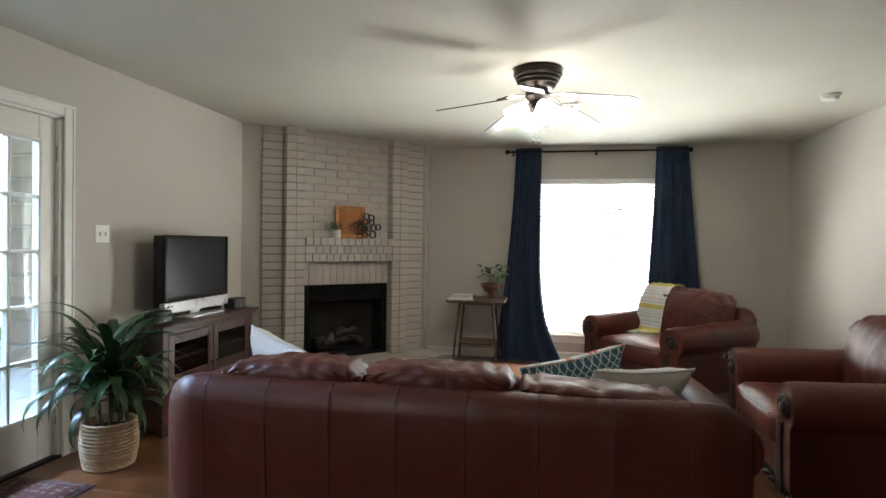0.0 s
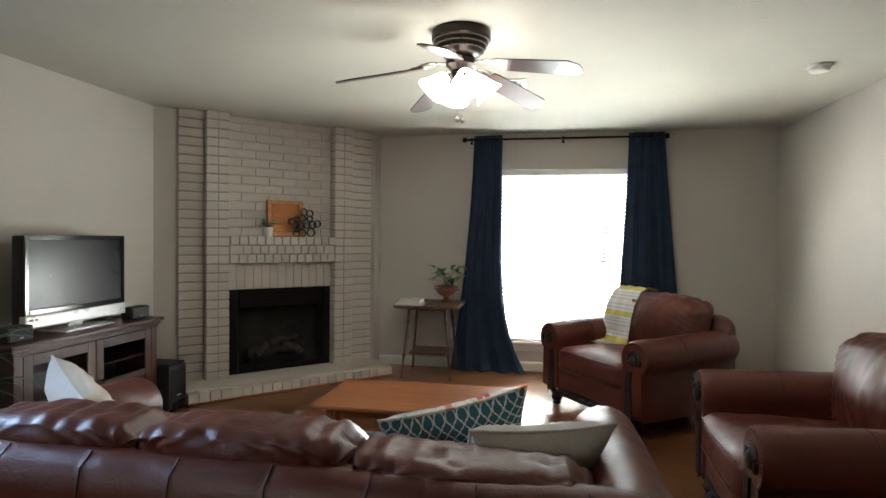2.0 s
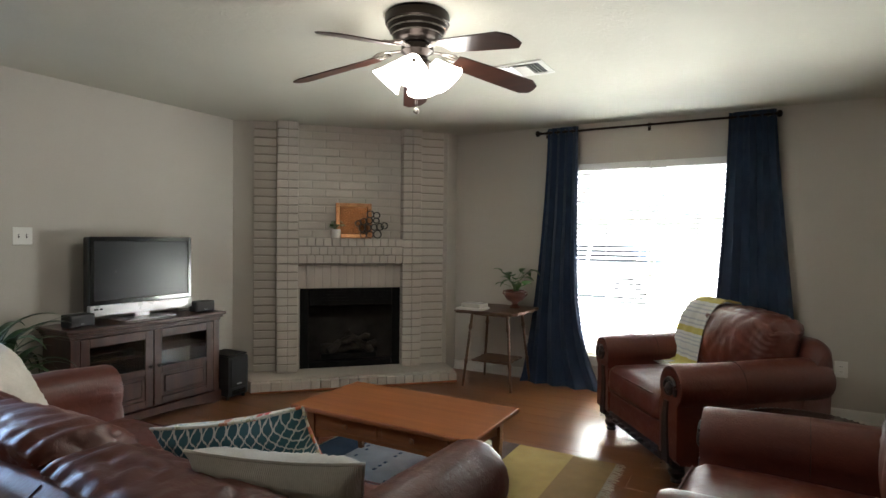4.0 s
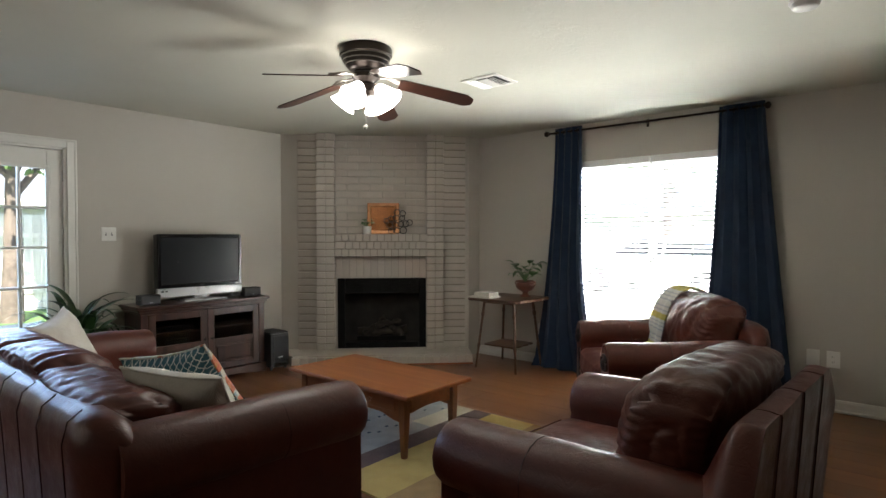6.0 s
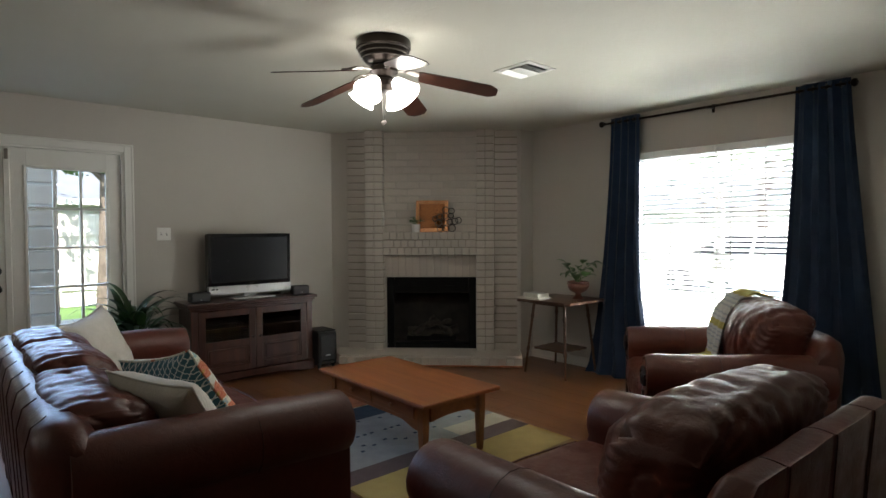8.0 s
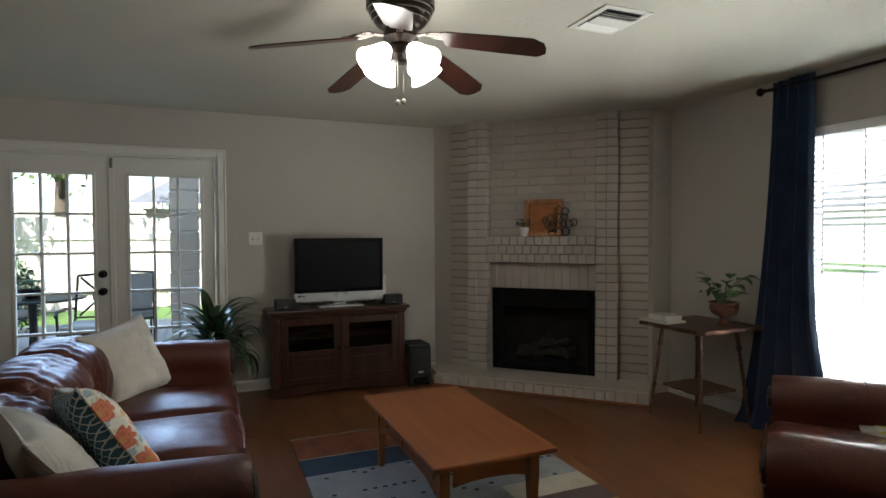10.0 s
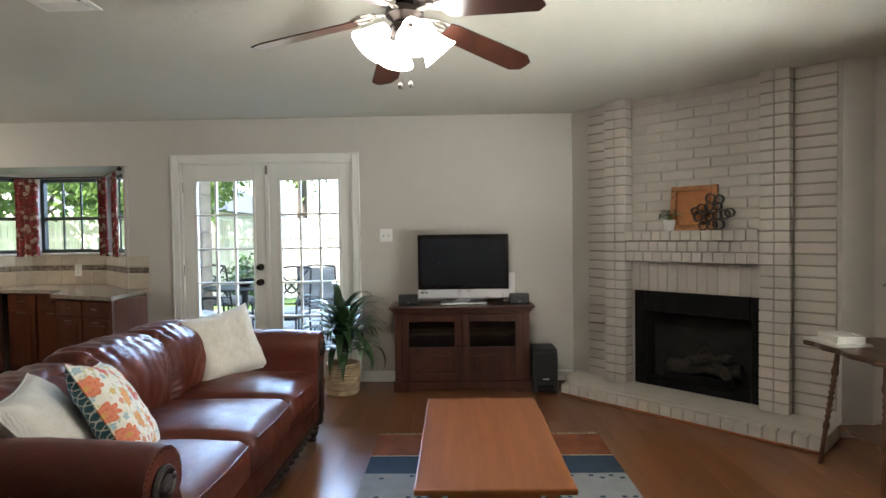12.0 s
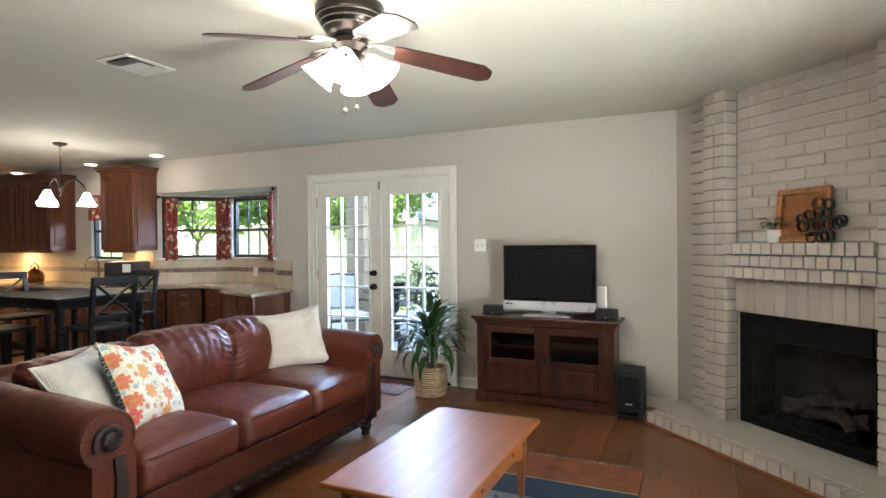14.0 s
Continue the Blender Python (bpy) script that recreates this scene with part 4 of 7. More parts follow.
    for sx in (-1, 1):
        for y in (0.12, D - 0.10):
            part("foot", lathe(B(), [(0.030, 0.0), (0.034, 0.010), (0.026, 0.022), (0.040, 0.040), (0.046, 0.060), (0.036, 0.078), (0.044, 0.088), (0.050, 0.105), (0.050, 0.125)], 16, (sx * (W / 2 - 0.16), y, 0)), DARKWOOD, t, "turned dark wood bun foot", 40)
    return t


leather_seat("sofa", pose(-0.31, 2.42, 0), 2.26, 1.03, 3, "oxblood leather three-seat sofa with rolled arms and carved wood", "sofa", "", 0.85, 1, 0.60)
leather_seat("armchair", pose(1.588, 6.091, 0, 0, 0, 126.0), 1.20, 1.02, 1, "oxblood leather armchair beside the window with a throw on it", "armchair", "leather armchairs", 0.92, 20)
leather_seat("armchair", pose(2.25, 3.86, 0, 0, 0, 87.0), 1.18, 1.02, 1, "oxblood leather armchair with worn creased cushions beside the sofa", "armchair", "leather armchairs", 0.93, 33, 0.545, 0.855)

# ---- coffee table ----


def tapered_leg(bm, x, y, z0, z1, w0, w1):
    rings_mesh(bm, [[(x + sx * w / 2, y + sy * w / 2, z) for sx, sy in ((-1, -1), (1, -1), (1, 1), (-1, 1))] for z, w in ((z0, w0), (z1 - 0.11, w1), (z1, w1))])
    return bm


ct = thing("coffee_table", pose(-0.25, 4.455, 0), "honey oak coffee table with small drawers, standing on the rug", "coffee table")
part("tabletop", boxed(-0.575, 0.575, -0.305, 0.305, 0.385, 0.410, 0.007, 2), OAK, ct)
for sx in (-1, 1):
    for sy in (-1, 1):
        part("leg", tapered_leg(B(), sx * 0.475, sy * 0.225, 0.010, 0.385, 0.028, 0.048), OAKLEG, ct)
for sy in (-1, 1):
    y = sy * 0.232
    xs = [-0.45 + 0.9 * i / 20 for i in range(21)]
    low = [0.262 + 0.0 if abs(x) < 0.30 else 0.262 - 0.035 * math.sin((abs(x) - 0.30) / 0.15 * math.pi / 2) for x in xs]
    part("apron", rings_mesh(B(), [[(x, y - 0.009, l), (x, y + 0.009, l), (x, y + 0.009, 0.384), (x, y - 0.009, 0.384)] for x, l in zip(xs, low)]), OAK, ct)
    for k in (-1, 1):
        dr = part("drawer_front", boxed(k * 0.215 - 0.20, k * 0.215 + 0.20, y + sy * 0.008, y + sy * 0.016, 0.285, 0.372, 0.003), OAK, ct)
        kb = lathe(B(), [(0.006, 0), (0.006, 0.010), (0.014, 0.016), (0.015, 0.022), (0.002, 0.027)], 12)
        kb.transform(pose(k * 0.215, y + sy * 0.016, 0.33, -90 * sy, 0, 0))
        part("knob", kb, OAKLEG, dr, "", 40)
for sx in (-1, 1):
    x = sx * 0.482
    ys = [-0.205 + 0.41 * i / 16 for i in range(17)]
    part("apron", rings_mesh(B(), [[(x - 0.009, y, 0.262 + 0.03 * math.cos(y / 0.205 * math.pi / 2) ** 0.6), (x + 0.009, y, 0.262 + 0.03 * max(0, math.cos(y / 0.205 * math.pi / 2)) ** 0.6), (x + 0.009, y, 0.384), (x - 0.009, y, 0.384)] for y in ys[1:-1]]), OAK, ct)

# ---- rug ----
rug = thing("area_rug", pose(0, 0, 0), "hand-woven wool rug in bands of rust, navy, grey and gold", "rug")
RUGC = {
    "rust": ((0.27, 0.082, 0.030), (0.15, 0.042, 0.018)), "navy": ((0.022, 0.050, 0.090), (0.015, 0.034, 0.065)), "grey": ((0.30, 0.31, 0.31), (0.23, 0.24, 0.25)),
    "plum": ((0.12, 0.080, 0.075), (0.085, 0.055, 0.055)), "gold": ((0.46, 0.35, 0.12), (0.38, 0.28, 0.09)), "tan": ((0.30, 0.20, 0.085), (0.24, 0.155, 0.065)), "cream": ((0.50, 0.46, 0.36), (0.42, 0.38, 0.30)),
}
RUGM = {k: plain("rug_wool_" + k, a, b, 0.95, scale=10, fine=260, bump=1.0, dist=0.004) for k, (a, b) in RUGC.items()}


def rug_patch(x0, x1, y0, y1, colour):
    bm = B()
    bmesh.ops.create_grid(bm, x_segments=max(2, int((x1 - x0) / 0.05)), y_segments=max(2, int((y1 - y0) / 0.05)), size=0.5)
    for v in bm.verts:
        v.co.x, v.co.y = x0 + (v.co.x + 0.5) * (x1 - x0), y0 + (v.co.y + 0.5) * (y1 - y0)
        v.co.z = 0.012 + 0.0012 * noise.noise(v.co * 8)
    r = bmesh.ops.extrude_face_region(bm, geom=bm.faces[:])
    for v in r["geom"]:
        if isinstance(v, bmesh.types.BMVert):
            v.co.z = 0.001
    part("rug_band", bm, RUGM[colour], rug, colour + " wool band")


RY0, RY1 = 3.79, 5.25
rug_patch(-1.34, -0.985, RY0, RY1, "rust")
rug_patch(-0.985, -0.735, RY0, RY1, "navy")
rug_patch(-0.735, -0.20, RY0, RY1, "grey")
rug_patch(-0.20, -0.02, 4.75, RY1, "cream")
rug_patch(-0.20, -0.02, RY0, 4.75, "grey")
rug_patch(-0.02, 0.14, RY0, RY1, "plum")
rug_patch(0.14, 0.50, RY0, RY1, "gold")
rug_patch(0.50, 0.76, RY0, RY1, "tan")
bm = B()
rnd = random.Random(7)
for x, s in ((-1.34, -1), (0.76, 1)):
    for i in range(150):
        y = RY0 + (RY1 - RY0) * (i + rnd.random()) / 150
        tube(bm, [(x, y, 0.008), (x + s * 0.025, y + rnd.uniform(-0.008, 0.008), 0.007), (x + s * rnd.uniform(0.04, 0.065), y + rnd.uniform(-0.018, 0.018), 0.004)], 0.0022, 4)
tagged(part("fringe", bm, RUGM["cream"], rug, "cream knotted fringe"), kind="stuff")
bm = B()
for i in range(26):
    y = RY0 + 0.05 + 0.055 * i
    for x in (-0.70 + 0.03 * (i % 2), -0.45, -0.30 + 0.04 * (i % 3)):
        if rnd.random() < 0.6:
            box(bm, x - 0.009, x + 0.009, y - 0.012, y + 0.012, 0.0125, 0.0145)
tagged(part("rug_fleck", bm, RUGM["navy"], rug, "small dark woven flecks"), kind="stuff")
bm = B()
tube(bm, [(-0.985 + 0.006 * (i % 2), RY0 + (RY1 - RY0) * i / 60, 0.0135) for i in range(61)], 0.003, 5)
part("woven_line", bm, RUGM["cream"], rug)

# ---- curtains ----
rod = thing("curtain_rod", pose(0, 6.905, 2.366), "dark bronze curtain rod with round finials above the window", "curtain rod")
rb = lathe(B(), [(0.0105, -0.97), (0.0105, 0.97)], 14)
rb.transform(pose(0.633, 0, 0, 0, 90, 0))
part("rod", rb, BRONZE, rod, "", 40)
for x, s in ((-0.337, -1), (1.603, 1)):
    fb = lathe(B(), [(0.011, -0.02), (0.017, -0.015), (0.012, -0.006), (0.026, 0.004), (0.030, 0.018), (0.024, 0.032), (0.006, 0.040)], 16)
    fb.transform(pose(x, 0, 0, 0, 90 * s, 0))
    part("finial", fb, BRONZE, rod, "", 40)
for x in (-0.29, 0.64, 1.555):
    bm = boxed(x - 0.006, x + 0.006, 0.0, 0.094, -0.006, 0.006, 0.002)
    box(bm, x - 0.012, x + 0.012, 0.088, 0.094, -0.035, 0.035, 0.002)
    lathe(bm, [(0.016, -0.008), (0.016, 0.008)], 12, (x, 0, -0.004))
    part("bracket", bm, BRONZE, rod)


def curtain(top, bottom, folds, seed, label, ea=1.5, eb=1.2):
    t = thing("curtain", pose(0, 6.905, 0), label, "curtain", "window curtains")
    rings = []
    zs = [2.405, 2.39, 2.36, 2.25, 2.0, 1.7, 1.4, 1.1, 0.8, 0.55, 0.35, 0.2, 0.1, 0.04, 0.006]
    n = folds * 10
    for z in zs:
        u = 1 - z / 2.405
        a = top[0] + (bottom[0] - top[0]) * u ** ea
        b = top[1] + (bottom[1] - top[1]) * u ** eb
        front, back = [], []
        for i in range(n + 1):
            k = i / n
            amp = (0.030 + 0.016 * u) * (0.75 + 0.35 * noise.noise(Vector((k * 4, u * 2, seed))))
            ph = 2 * math.pi * folds * k + 0.9 * u * noise.noise(Vector((k * 3, u * 1.4, seed + 5)))
            x = a + (b - a) * k + 0.008 * math.sin(2 * ph)
            y = amp * math.sin(ph) - 0.10 * max(0, u - 0.75) * (1 + noise.noise(Vector((k * 5, 3, seed)))) - (0.05 * max(0.0, u - 0.955) / 0.045)
            front.append((x, y - 0.002, z))
            back.append((x, y + 0.002, z))
        rings.append(front + back[::-1])
    part("panel", rings_mesh(B(), rings), NAVY, t, "", 60)
    for i in range(folds * 2):
        x = top[0] + (top[1] - top[0]) * (i + 0.5) / (folds * 2)
        g = B()
        tube(g, [(x + 0.004 * (-1) ** i, 0.021 * math.cos(a), 2.366 + 0.021 * math.sin(a)) for a in [2 * math.pi * j / 12 for j in range(13)]], 0.0035, 5)
        part("grommet", g, BRONZE, t, "dark metal eyelet")
    return t


curtain((-0.255, 0.035), (-0.47, 0.30), 4, 2.0, "navy blue floor-length curtain with eyelets, hanging open", 1.6, 6.0)
curtain((1.265, 1.600), (1.13, 1.83), 4, 8.0, "navy blue floor-length curtain hanging open behind an armchair")

# ---- media console and what stands on it ----
con = thing("media_console", pose(-2.745, 4.365, 0), "dark cherry media console with glass-topped panel doors", "media console")
HW, DP = 0.575, 0.345
part("top", boxed(-0.0, DP + 0.04, -HW - 0.045, HW + 0.045, 0.715, 0.742, 0.008, 2), CHERRYTOP, con)
bm = boxed(0.0, DP + 0.022, -HW - 0.026, HW + 0.026, 0.693, 0.714, 0.006, 2)
box(bm, 0.0, DP + 0.010, -HW - 0.012, HW + 0.012, 0.672, 0.693, 0.004)
part("crown_moulding", bm, CHERRY, con)
for nm, c in (
    ("side_panel", (0.0, DP, -HW, -HW + 0.022, 0.04, 0.672)), ("side_panel", (0.0, DP, HW - 0.022, HW, 0.04, 0.672)),
    ("back_panel", (0.0, 0.012, -HW + 0.022, HW - 0.022, 0.04, 0.672)), ("bottom_board", (0.012, DP - 0.024, -HW + 0.022, HW - 0.022, 0.09, 0.11)),
    ("divider", (0.012, DP - 0.024, -0.011, 0.011, 0.11, 0.64)), ("top_board", (0.012, DP - 0.024, -HW + 0.022, HW - 0.022, 0.64, 0.671)),
    ("stile", (DP - 0.022, DP + 0.004, -HW - 0.002, -HW + 0.055, 0.09, 0.671)), ("stile", (DP - 0.022, DP + 0.004, HW - 0.055, HW + 0.002, 0.09, 0.671)),
):
    part(nm, boxed(*c, 0.002), CHERRY, con)
part("shelf", boxed(0.012, DP - 0.04, -HW + 0.022, -0.011, 0.475, 0.490), CHERRY, con)
part("shelf", boxed(0.012, DP - 0.04, 0.011, HW - 0.022, 0.475, 0.490), CHERRY, con)
ys = [-HW - 0.016 + (2 * HW + 0.032) * i / 30 for i in range(31)]
part("plinth", rings_mesh(B(), [[(DP - 0.012, y, z0), (DP + 0.014, y, z0), (DP + 0.014, y, 0.088), (DP - 0.012, y, 0.095)] for y, z0 in [(y, 0.0 if abs(y) > 0.46 else 0.034 * math.cos(y / 0.46 * math.pi / 2) ** 0.5) for y in ys]]), CHERRY, con)
for s in (-1, 1):
    y0, y1 = (-HW + 0.058, -0.003) if s < 0 else (0.003, HW - 0.058)
    x0, x1 = DP - 0.018, DP + 0.004
    d = part("door", boxed(x0, x1, y0, y0 + 0.062, 0.10, 0.666, 0.003), CHERRY, con)
    for a in ((y1 - 0.062, y1, 0.10, 0.666), (y0 + 0.062, y1 - 0.062, 0.604, 0.666), (y0 + 0.062, y1 - 0.062, 0.335, 0.385), (y0 + 0.062, y1 - 0.062, 0.10, 0.155)):
        part("door_rail", boxed(x0, x1, *a, 0.003), CHERRY, d)
    part("door_glass", boxed(x0 + 0.006, x0 + 0.010, y0 + 0.06, y1 - 0.06, 0.383, 0.606), SMOKED, d).visible_shadow = False
    pb = boxed(x0 + 0.004, x0 + 0.012, y0 + 0.06, y1 - 0.06, 0.153, 0.337)
    box(pb, x0 + 0.008, x1 - 0.001, y0 + 0.085, y1 - 0.085, 0.178, 0.312, 0.010)
    part("raised_panel", pb, CHERRY, d)
    kb = lathe(B(), [(0.006, 0), (0.006, 0.010), (0.013, 0.016), (0.014, 0.022), (0.003, 0.028)], 14)
    kb.transform(pose(x1, -s * 0.0 + (y1 - 0.03 if s < 0 else y0 + 0.03), 0.40, 0, 90, 0))
    part("knob", kb, BRONZE, d, "dark bronze knob", 40)
for nm, a, lab in (("media_player", (0.08, 0.28, -0.42, -0.10, 0.491, 0.54), "flat black media player on the console shelf"), ("receiver", (0.06, 0.29, 0.09, 0.47, 0.111, 0.20), "black receiver inside the console"), ("cable_box", (0.08, 0.28, -0.45, -0.12, 0.111, 0.18), "silver-grey cable box inside the console")):
    e = thing(nm, pose(-2.745, 4.365, 0), lab, nm.replace("_", " "))
    part("case", boxed(*a, 0.004), SILVER if nm == "cable_box" else MATBLACK, e)
    part("front_panel", boxed(a[1], a[1] + 0.004, a[2] + 0.01, a[3] - 0.01, a[4] + 0.008, a[5] - 0.008, 0.001), TVBLACK, e)

tv = thing("television", pose(-2.545, 4.385, 0.742), "flat screen television with a silver lower bezel, switched off", "television")
part("case", boxed(-0.09, -0.004, -0.395, 0.395, 0.050, 0.605, 0.012, 2), TVBLACK, tv)
bm = B()
box(bm, -0.006, 0.010, -0.398, -0.368, 0.125, 0.608, 0.004)
box(bm, -0.006, 0.010, 0.368, 0.398, 0.125, 0.608, 0.004)
box(bm, -0.006, 0.010, -0.368, 0.368, 0.575, 0.608, 0.004)
box(bm, -0.006, 0.010, -0.368, 0.368, 0.125, 0.160, 0.004)
part("bezel", bm, TVBLACK, tv)
part("screen", boxed(-0.004, 0.002, -0.368, 0.368, 0.160, 0.575), SCREEN, tv)
part("speaker_bar", boxed(-0.03, 0.014, -0.400, 0.400, 0.046, 0.124, 0.006, 2), SILVER, tv, "silver speaker bar")
bm = boxed(0.0142, 0.0152, -0.375, -0.345, 0.092, 0.104)
box(bm, 0.0142, 0.0152, -0.335, -0.315, 0.092, 0.104)
box(bm, 0.0112, 0.0118, -0.02, 0.02, 0.138, 0.146)
part("badge", bm, MATBLACK, tv)
bm = boxed(-0.06, -0.02, -0.06, 0.06, 0.012, 0.06, 0.004)
soft_box(bm, -0.01, 0.0, 0.008, 0.22, 0.40, 0.014, 0.006, 6)
part("stand", bm, SILVER, tv, "silver pedestal")


def small_speaker(y, turn):
    t = thing("speaker", pose(-2.52, y, 0.742, 0, 0, turn), "small black satellite speaker on the console", "speaker", "satellite speakers")
    part("case", boxed(-0.05, 0.05, -0.085, 0.085, 0.0, 0.085, 0.008, 2), MATBLACK, t)
    part("grille", boxed(0.048, 0.054, -0.078, 0.078, 0.008, 0.078, 0.002), MATBLACK, t)
    part("badge", boxed(0.054, 0.0555, -0.012, 0.012, 0.018, 0.022), SILVER, t)


small_speaker(3.90, 4)
small_speaker(4.87, -3)
rt = thing("router", pose(-2.68, 4.80, 0.742), "upright white wireless router behind the television", "router")
part("case", boxed(-0.02, 0.02, -0.05, 0.05, 0.012, 0.26, 0.010, 2), WHITECER, rt)
part("foot", boxed(-0.04, 0.04, -0.06, 0.06, 0.0, 0.012, 0.004), WHITECER, rt)
sw = thing("subwoofer", pose(-2.44, 5.062, 0), "black floor-standing subwoofer beside the media console", "subwoofer")
part("case", soft_box(B(), 0, 0, 0.195, 0.28, 0.215, 0.34, 0.022, 5), MATBLACK, sw, "", 50)
part("lid", boxed(-0.135, 0.125, -0.10, 0.10, 0.363, 0.375, 0.004, 2), MATBLACK, sw)
part("grille", boxed(0.137, 0.146, -0.085, 0.085, 0.10, 0.34, 0.004), BLACKMETAL, sw)
part("port", boxed(0.137, 0.148, -0.07, 0.07, 0.045, 0.08, 0.006), TVBLACK, sw)
part("badge", boxed(0.146, 0.148, -0.025, 0.025, 0.125, 0.135), SILVER, sw)
for a in (-0.10, 0.10):
    for b in (-0.08, 0.08):
        part("foot", lathe(B(), [(0.014, 0.0), (0.016, 0.03)], 10, (a, b, 0)), MATBLACK, sw)

# ---- floor plant in a basket ----
pl = thing("potted_plant", pose(-2.40, 3.335, 0), "dracaena with drooping strap leaves in a woven rush basket", "plant")
bm = B()
bk = part("basket", lathe(B(), [(0.118, 0.0), (0.128, 0.02), (0.138, 0.12), (0.135, 0.22), (0.130, 0.262), (0.122, 0.262), (0.124, 0.20), (0.12, 0.03)], 32), WICKER, pl, "woven rush basket")
for j in range(13):
    z = 0.012 + 0.0205 * j
    r = 0.121 + 0.020 * math.sin(min(1.0, z / 0.15) * math.pi / 2) - (0.008 * max(0, z - 0.15) / 0.1)
    n = 40
    pts = []
    for i in range(n * 2 + 1):
        a = 2 * math.pi * i / (n * 2)
        rr = r + 0.0055 * (1 if (i + j) % 2 else -0.4)
        pts.append((rr * math.cos(a), rr * math.sin(a), z + 0.002 * math.sin(i * 1.3 + j)))
    part("weave_strand", tube(B(), pts, 0.0088, 6), WICKER, bk, "", 80)
part("soil", lathe(B(), [(0.118, 0.20), (0.118, 0.215), (0.02, 0.222)], 20), SOIL, pl)


def strap_leaf(origin, yaw, length, width, lift, droop, seed):
    bm = B()
    n = 12
    left, mid, right = [], [], []
    p = Vector(origin)
    ang = lift
    for i in range(n + 1):
        u = i / n
        w = width * (0.35 + 1.3 * u) if u < 0.35 else width * max(0.02, 0.805 + 0.25 * (u - 0.35) - 1.0 * max(0, u - 0.55) / 0.45)
        d = Vector((math.cos(yaw) * math.cos(ang), math.sin(yaw) * math.cos(ang), math.sin(ang)))
        side = Vector((-math.sin(yaw), math.cos(yaw), 0))
        left.append(bm.verts.new(p + side * w + Vector((0, 0, 0.25 * w))))
        mid.append(bm.verts.new(p))
        right.append(bm.verts.new(p - side * w + Vector((0, 0, 0.25 * w))))
        p = p + d * (length / n)
        ang -= droop / n * (0.4 + 1.4 * u)
        yaw += 0.04 * noise.noise(Vector((u * 3, seed, 0)))
    for a, b, c, d, e, f in zip(left, mid, right, left[1:], mid[1:], right[1:]):
        bm.faces.new((a, b, e, d))
        bm.faces.new((b, c, f, e))
    for fc in bm.faces:
        fc.smooth = True
    return bm


rnd = random.Random(5)
for cx, cy, cz in ((0.0, 0.01, 0.56), (-0.04, -0.05, 0.48), (0.05, 0.05, 0.44)):
    part("stem", tube(B(), [(cx * 0.4, cy * 0.4, 0.21), (cx * 0.8, cy * 0.8, cz * 0.6), (cx, cy, cz)], 0.011, 8), BARK, pl)
    for i in range(26):
        yaw = i * 2.4 + rnd.uniform(-0.3, 0.3)
        f = i / 26
        part("leaf", strap_leaf((cx, cy, cz - 0.10 + 0.14 * f), yaw, rnd.uniform(0.42, 0.60), rnd.uniform(0.028, 0.040), radians(25 + 55 * f + rnd.uniform(-8, 8)), radians(rnd.uniform(115, 185) * (1.1 - 0.5 * f)), i), LEAF, pl)

# ---- side table ----
st = thing("side_table", pose(-0.637, 6.645, 0), "walnut parlour side table with splayed rope-turned legs", "side table")
bm = B()
outline = []
for i in range(48):
    a = 2 * math.pi * (i + 0.5) / 48
    c, s = math.cos(a), math.sin(a)
    k = 0.31 / max(abs(c), abs(s))
    x, y = c * k, s * k
    e = 0.012 * math.cos(3 * math.pi * (y if abs(x) > abs(y) else x) / 0.31)
    outline.append((x * (1 - e / 0.31), y * (1 - e / 0.31)))
rings_mesh(bm, [[(x * k, y * k, z) for x, y in outline] for z, k in ((0.683, 0.95), (0.687, 0.985), (0.698, 1.0), (0.710, 0.99), (0.714, 0.975))])
part("tabletop", bm, WALNUT, st)
rings_mesh(bm := B(), [[(x * k * 0.60, y * k * 0.60, z) for x, y in outline] for z, k in ((0.228, 0.97), (0.235, 1.0), (0.243, 0.98))])
part("lower_shelf", bm, WALNUT, st)
part("apron", boxed(-0.17, 0.17, -0.17, 0.17, 0.655, 0.683, 0.004), WALNUT, st)
for sx in (-1, 1):
    for sy in (-1, 1):
        a, b = Vector((sx * 0.175, sy * 0.175, 0.684)), Vector((sx * 0.238, sy * 0.238, 0.0))
        pts = [a.lerp(b, i / 60) for i in range(61)]
        part("leg", tube(B(), pts, lambda u: (0.013 + 0.0035 * math.sin(u * 120) if 0.22 < u < 0.62 else 0.015 - 0.004 * u + (0.005 if abs(u - 0.2) < 0.02 or abs(u - 0.66) < 0.025 else 0)), 10), WALNUT, st, "", 60)
bk1 = thing("book", pose(-0.80, 6.45, 0.715, 0, 0, 4), "pale hardback book lying on the side table", "book", "books on the side table")
part("cover", boxed(-0.135, 0.135, -0.105, 0.105, 0.0, 0.004, 0.001), PAPER, bk1)
part("page_block", boxed(-0.13, 0.128, -0.10, 0.10, 0.004, 0.014), PAPER, bk1)
bk2 = thing("book", pose(-0.785, 6.465, 0.7295, 0, 0, -7), "thick white book lying on top of another", "book", "books on the side table")
bm = boxed(-0.10, 0.10, -0.075, 0.075, 0.0, 0.003, 0.001)
box(bm, -0.10, 0.10, -0.075, 0.075, 0.036, 0.039, 0.001)
box(bm, -0.10, -0.097, -0.075, 0.075, 0.003, 0.036)
part("cover", bm, WHITECER, bk2)
part("page_block", boxed(-0.096, 0.096, -0.071, 0.071, 0.0032, 0.0358), PAPER, bk2)


